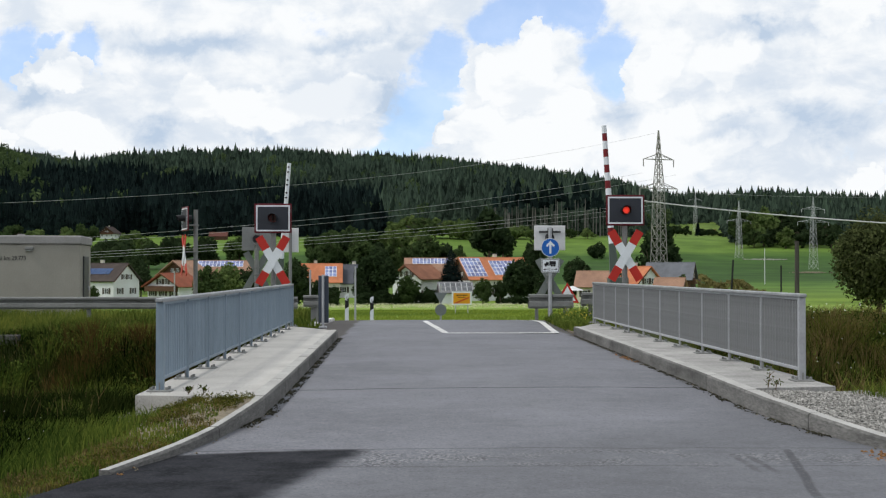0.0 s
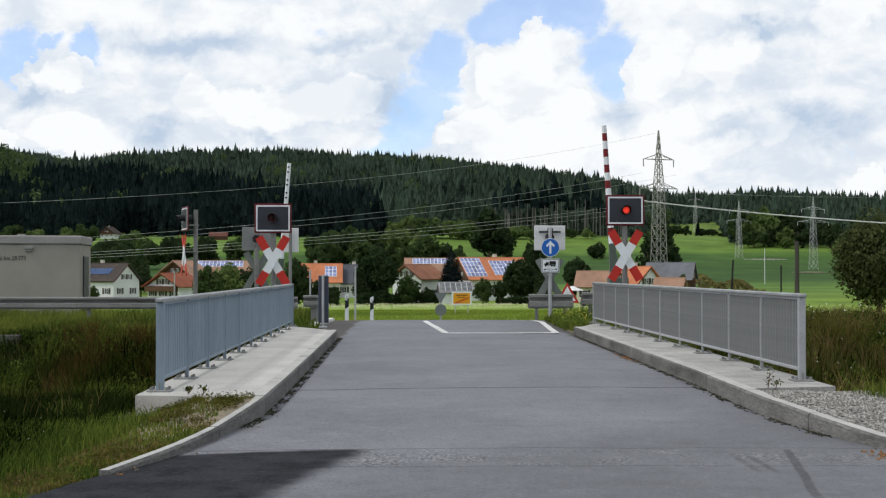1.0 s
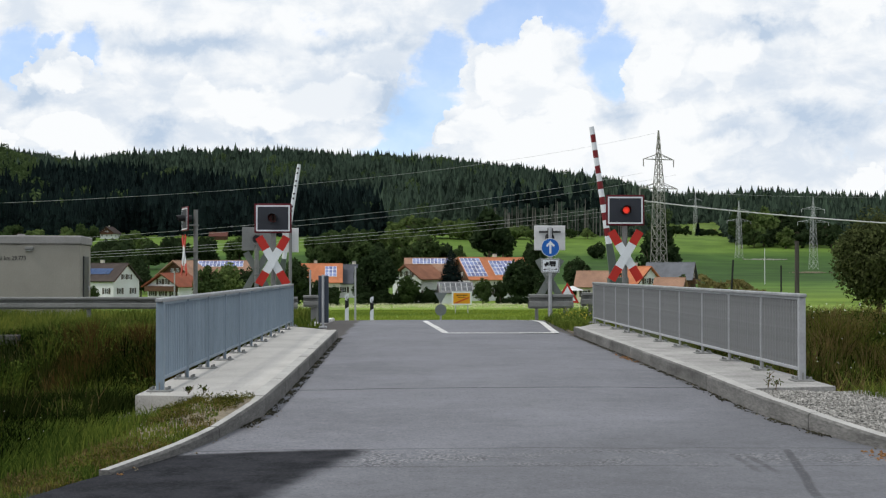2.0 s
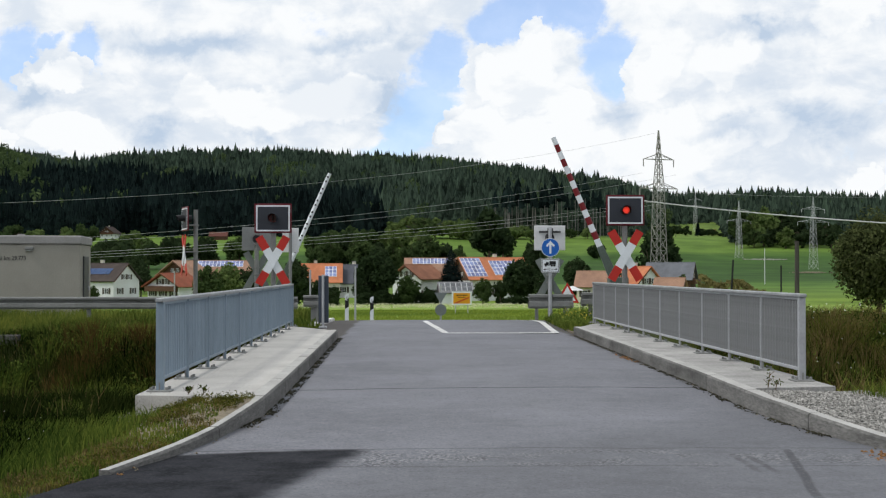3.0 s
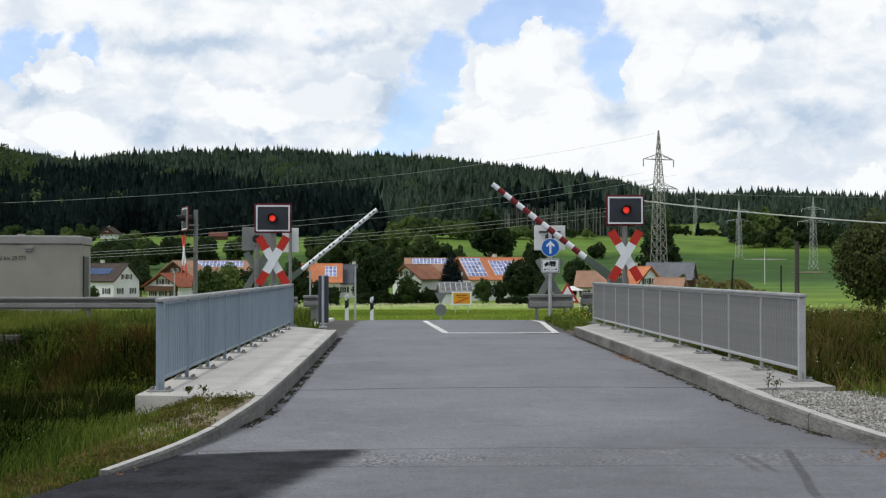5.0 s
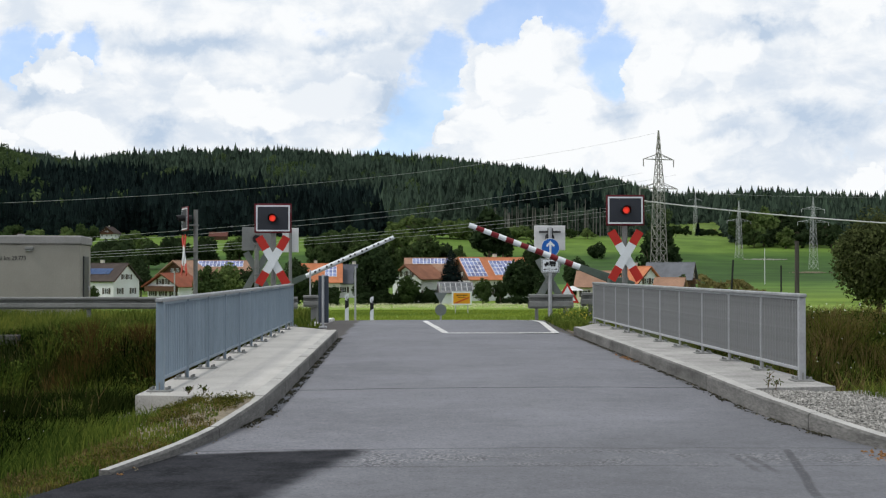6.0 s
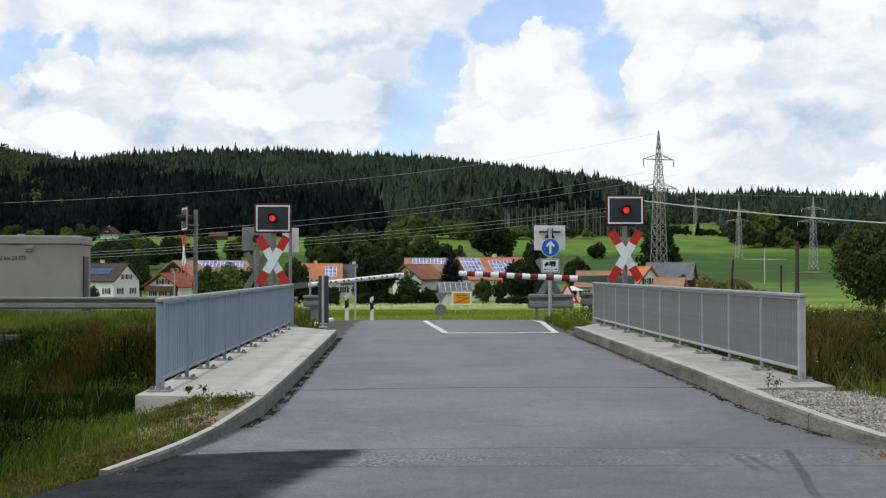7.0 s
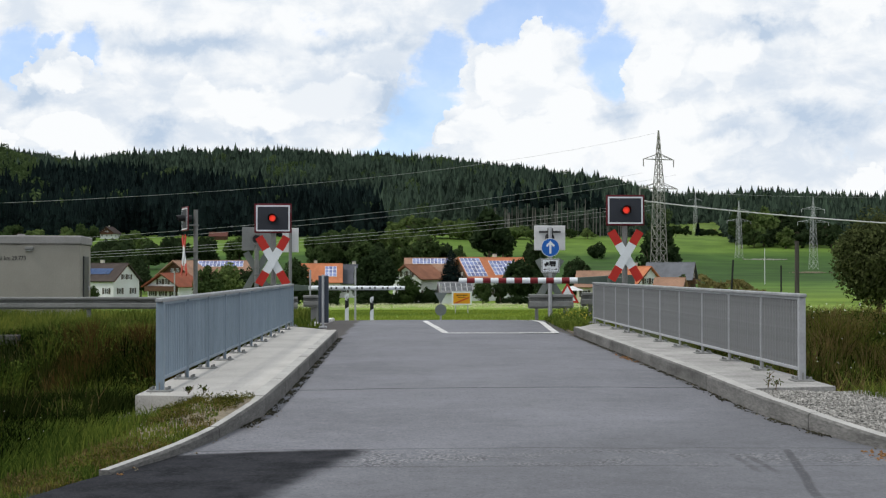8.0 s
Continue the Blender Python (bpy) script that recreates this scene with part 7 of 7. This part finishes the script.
def make_gravel():
    rng = np.random.default_rng(9)
    right_limit = lambda y: np.interp(y, RIGHT_Y, RIGHT_X) + KERB_W
    bed = bmesh.new()
    rows = []
    for i in range(25):
        y = 6.4 + 7.6 * i / 24
        x0 = float(right_limit(y)) - 0.03
        rows.append([bed.verts.new((x0 + 1.75 * k / 6 * (1 + 0.06 * math.sin(y * 3)), y, float(right_kerb_top(y)) - 0.042 + 0.012 * math.sin(k * 2 + y * 2.1) - 0.006 * k + (-0.22 if k == 6 else 0))) for k in range(7)])
    for p, q in zip(rows, rows[1:]):
        for k in range(6):
            bed.faces.new((p[k], p[k + 1], q[k + 1], q[k]))
    tagged(part("gravel_bed", bed, GRAVEL, smooth=True), "bed of pale crushed gravel behind the kerb", "gravel", kind="structure")
    pts = scatter(rng, 19000, 3.7, 6.2, 6.5, 13.75, lambda x, y: (x > right_limit(y) + 0.02) & (x < right_limit(y) + 1.55))
    z = ground_z(pts[:, 0], pts[:, 1])
    stones("gravel", pts, right_kerb_top(pts[:, 1]) - 0.030 - 0.020 * (pts[:, 0] - right_limit(pts[:, 1])) - z, 0.007, 0.021, GRAVEL, "loose crushed limestone gravel", 1)
    pts = scatter(rng, 9000, -3.0, -1.75, 11.6, 13.05, lambda x, y: (x < left_limit(y) - 0.05) & (x < -1.9 - 0.45 * (13.0 - y)), 0.6)
    stones("gravel", pts, 0.006, 0.004, 0.015, GRIT, "loose gravel at the end of the pavement", 2)
    pts = np.concatenate([scatter(rng, 1500, 2.9, 4.0, 8.5, 31.0, lambda x, y: x > right_limit(y) - KERB_W - 0.16 * rng.random(len(x)) ** 2), scatter(rng, 2600, -2.4, -1.2, 9.2, 31.0, lambda x, y: x < np.interp(y, LEFT_Y, LEFT_X) + 0.2 * rng.random(len(x)) ** 2)])
    pts = pts[(pts[:, 0] < right_limit(pts[:, 1]) - KERB_W - 0.01) & (pts[:, 0] > np.interp(pts[:, 1], LEFT_Y, LEFT_X) + 0.01)]
    stones("road_grit", pts, 0.006 - ground_z(pts[:, 0], pts[:, 1]), 0.005, 0.016, SOIL, "loose grit along the kerb", 3)


make_gravel()
MOSS_DARK = surface("dark_damp_moss", (0.028, 0.027, 0.016), 0.95, var=0.4, island=0.4)


def make_gutter_moss():
    rng = np.random.default_rng(17)
    n = 4200
    y = rng.uniform(11.8, 27.5, n)
    left = np.stack([np.interp(y, LEFT_Y, LEFT_X) + 0.012 + 0.10 * rng.random(n) ** 2.5, y], -1)
    left = left[wave(left[:, 0], left[:, 1], 0.19, 2.0) > rng.normal(0.15, 0.4, n)]
    y = rng.uniform(11.0, 28.5, n)
    right = np.stack([np.interp(y, RIGHT_Y, RIGHT_X) - 0.012 - 0.09 * rng.random(n) ** 2.5, y], -1)
    right = right[wave(right[:, 0], right[:, 1], 0.21, 3.0) > rng.normal(0.25, 0.4, n)]
    both = np.concatenate([left, right])
    stones("gutter_moss", both, 0.006 - ground_z(both[:, 0], both[:, 1]), 0.005, 0.017, MOSS_DARK, "dark damp moss and dirt along the kerbs", 6)


make_gutter_moss()
rng_litter = np.random.default_rng(31)
litter = np.concatenate([np.stack([rng_litter.normal(3.70, 0.05, 70), rng_litter.normal(21.0, 0.5, 70)], -1), np.stack([rng_litter.normal(3.78, 0.06, 60), rng_litter.normal(9.75, 0.25, 60)], -1), np.stack([rng_litter.normal(-2.12, 0.05, 70), rng_litter.normal(9.9, 0.3, 70)], -1)])
stones("leaf_litter", litter, 0.008 - ground_z(litter[:, 0], litter[:, 1]) - heap_z(litter[:, 0], litter[:, 1]), 0.008, 0.02, surface("withered_leaves", (0.22, 0.11, 0.045), 0.9, var=0.3, island=0.4), "withered brown leaves along the kerb", 4)


# ---- cattle on the upper meadow ----
HIDE = surface("brown_hide", (0.16, 0.075, 0.035), 0.85, var=0.3, big=2, fine=12, bump=0.1)


def make_cow(x, y, yaw):
    cow = thing("cow", pose(x, y, float(ground_z(x, y)), 0, 0, yaw), "brown cow grazing on the upper meadow", "cow", "grazing cows")
    part("body", boxed(-0.95, 0.85, -0.32, 0.32, 0.68, 1.42, 0.16), HIDE, cow)
    part("neck", rod((0.78, 0, 1.2), (1.25, 0, 0.75), 0.22, 0.15, seg=8), HIDE, cow)
    part("head", rod((1.2, 0, 0.8), (1.52, 0, 0.40), 0.16, 0.09, seg=8), HIDE, cow)
    for lx in (-0.75, 0.65):
        for ly in (-0.2, 0.2):
            part("leg", rod((lx, ly, -0.05), (lx, ly, 0.75), 0.07, 0.11, seg=6), HIDE, cow)
    part("tail", rod((-0.95, 0, 1.3), (-1.05, 0, 0.6), 0.03, 0.02, seg=5), HIDE, cow)


make_cow(246.5, 1000.0, 15)
make_cow(248.8, 1004.0, 170)
make_cow(254.2, 998.0, -10)


# ---- field track on the right-hand meadow ----
def make_track():
    bm = bmesh.new()
    prev = None
    for i in range(41):
        x = 22.0 + 0.7 * i
        y = 70.0 - 0.10 * (x - 22.0)
        cur = [bm.verts.new((x, yy, float(ground_z(x, yy)) + 0.05)) for yy in (y - 1.4, y + 1.4)]
        if prev:
            bm.faces.new((prev[0], cur[0], cur[1], prev[1]))
        prev = cur
    tagged(part("field_track", bm, GRAVEL), "pale gravel field track across the meadow", "track", kind="structure")
    rng = np.random.default_rng(3)
    pts = np.stack([rng.normal(20.6, 0.7, 60), rng.normal(62.0, 0.5, 60)], -1)
    for x, y, wide, n, label in ((187.0, 650.0, 5.0, 150, "pale earth heap along a field track"), (167.0, 515.0, 3.5, 120, "brown earth heap in the field")):
        heap = np.stack([rng.normal(x, wide, n), rng.normal(y, 1.0, n)], -1)
        stones("earth_heap", heap, 0.2, 0.3, 0.8, GRAVEL if n == 150 else SOIL, label, 9)
    stones("stone_heap", pts, 0.15, 0.12, 0.32, GRAVEL, "small heap of pale stones in the meadow", 8)


make_track()


# ---- what moves: the two barrier arms sink, the red lamps blink in turn ----
def lamp_rows(board_z, first_on, swaps, rest):
    """The lamp disc turns its face to the road while it shines and edge on while it rests; the old light lingers as the new one comes."""
    on = first_on
    face = lambda s: pose(0, -0.165, board_z, 0, 0, 0 if s else rest)
    rows = [(0.0, face(on))]
    for t in swaps:
        t0, t1 = (t + 0.04, t + 0.08) if on else (t - 0.045, t - 0.01)
        if t1 < 8.0:
            rows.append((t0, face(on)))
            on = not on
            rows.append((t1, face(on)))
    rows.append((8.0, face(on)))
    return rows


def motions():
    swaps = [0.09 + 0.492 * k for k in range(17)]
    walk(lamp_right, lamp_rows(lamp_right_z, True, swaps, 80.2))
    walk(lamp_left, lamp_rows(lamp_left_z, False, swaps, -83.8))
    right = [(0.0, 86.3), (1.45, 86.3), (1.7, 85.3), (2.2, 78.6), (2.8, 69.6), (3.1, 65.6), (3.5, 60.5), (4.0, 53.8), (4.5, 46.5), (5.1, 36.6), (5.8, 24.5), (6.2, 17.0), (6.5, 10.6), (6.8, 5.3), (7.0, 2.7), (7.3, 0.2), (7.5, 0.0), (8.0, 0.0)]
    left = [(0.0, 85.6), (1.45, 85.6), (1.7, 84.6), (2.2, 78.0), (2.8, 69.3), (3.5, 59.7), (4.0, 54.0), (4.5, 46.3), (5.1, 37.6), (5.8, 27.5), (6.2, 20.4), (6.5, 15.2), (6.8, 9.4), (7.0, 6.2), (7.3, 3.2), (7.6, 0.6), (7.8, 0.0), (8.0, 0.0)]
    walk(arm_right, [(t, pose(0, 0, axle_z, 0, -a, 0)) for t, a in right])
    walk(arm_left, [(t, pose(0, 0, axle_z, 0, -a, 0)) for t, a in left])


motions()
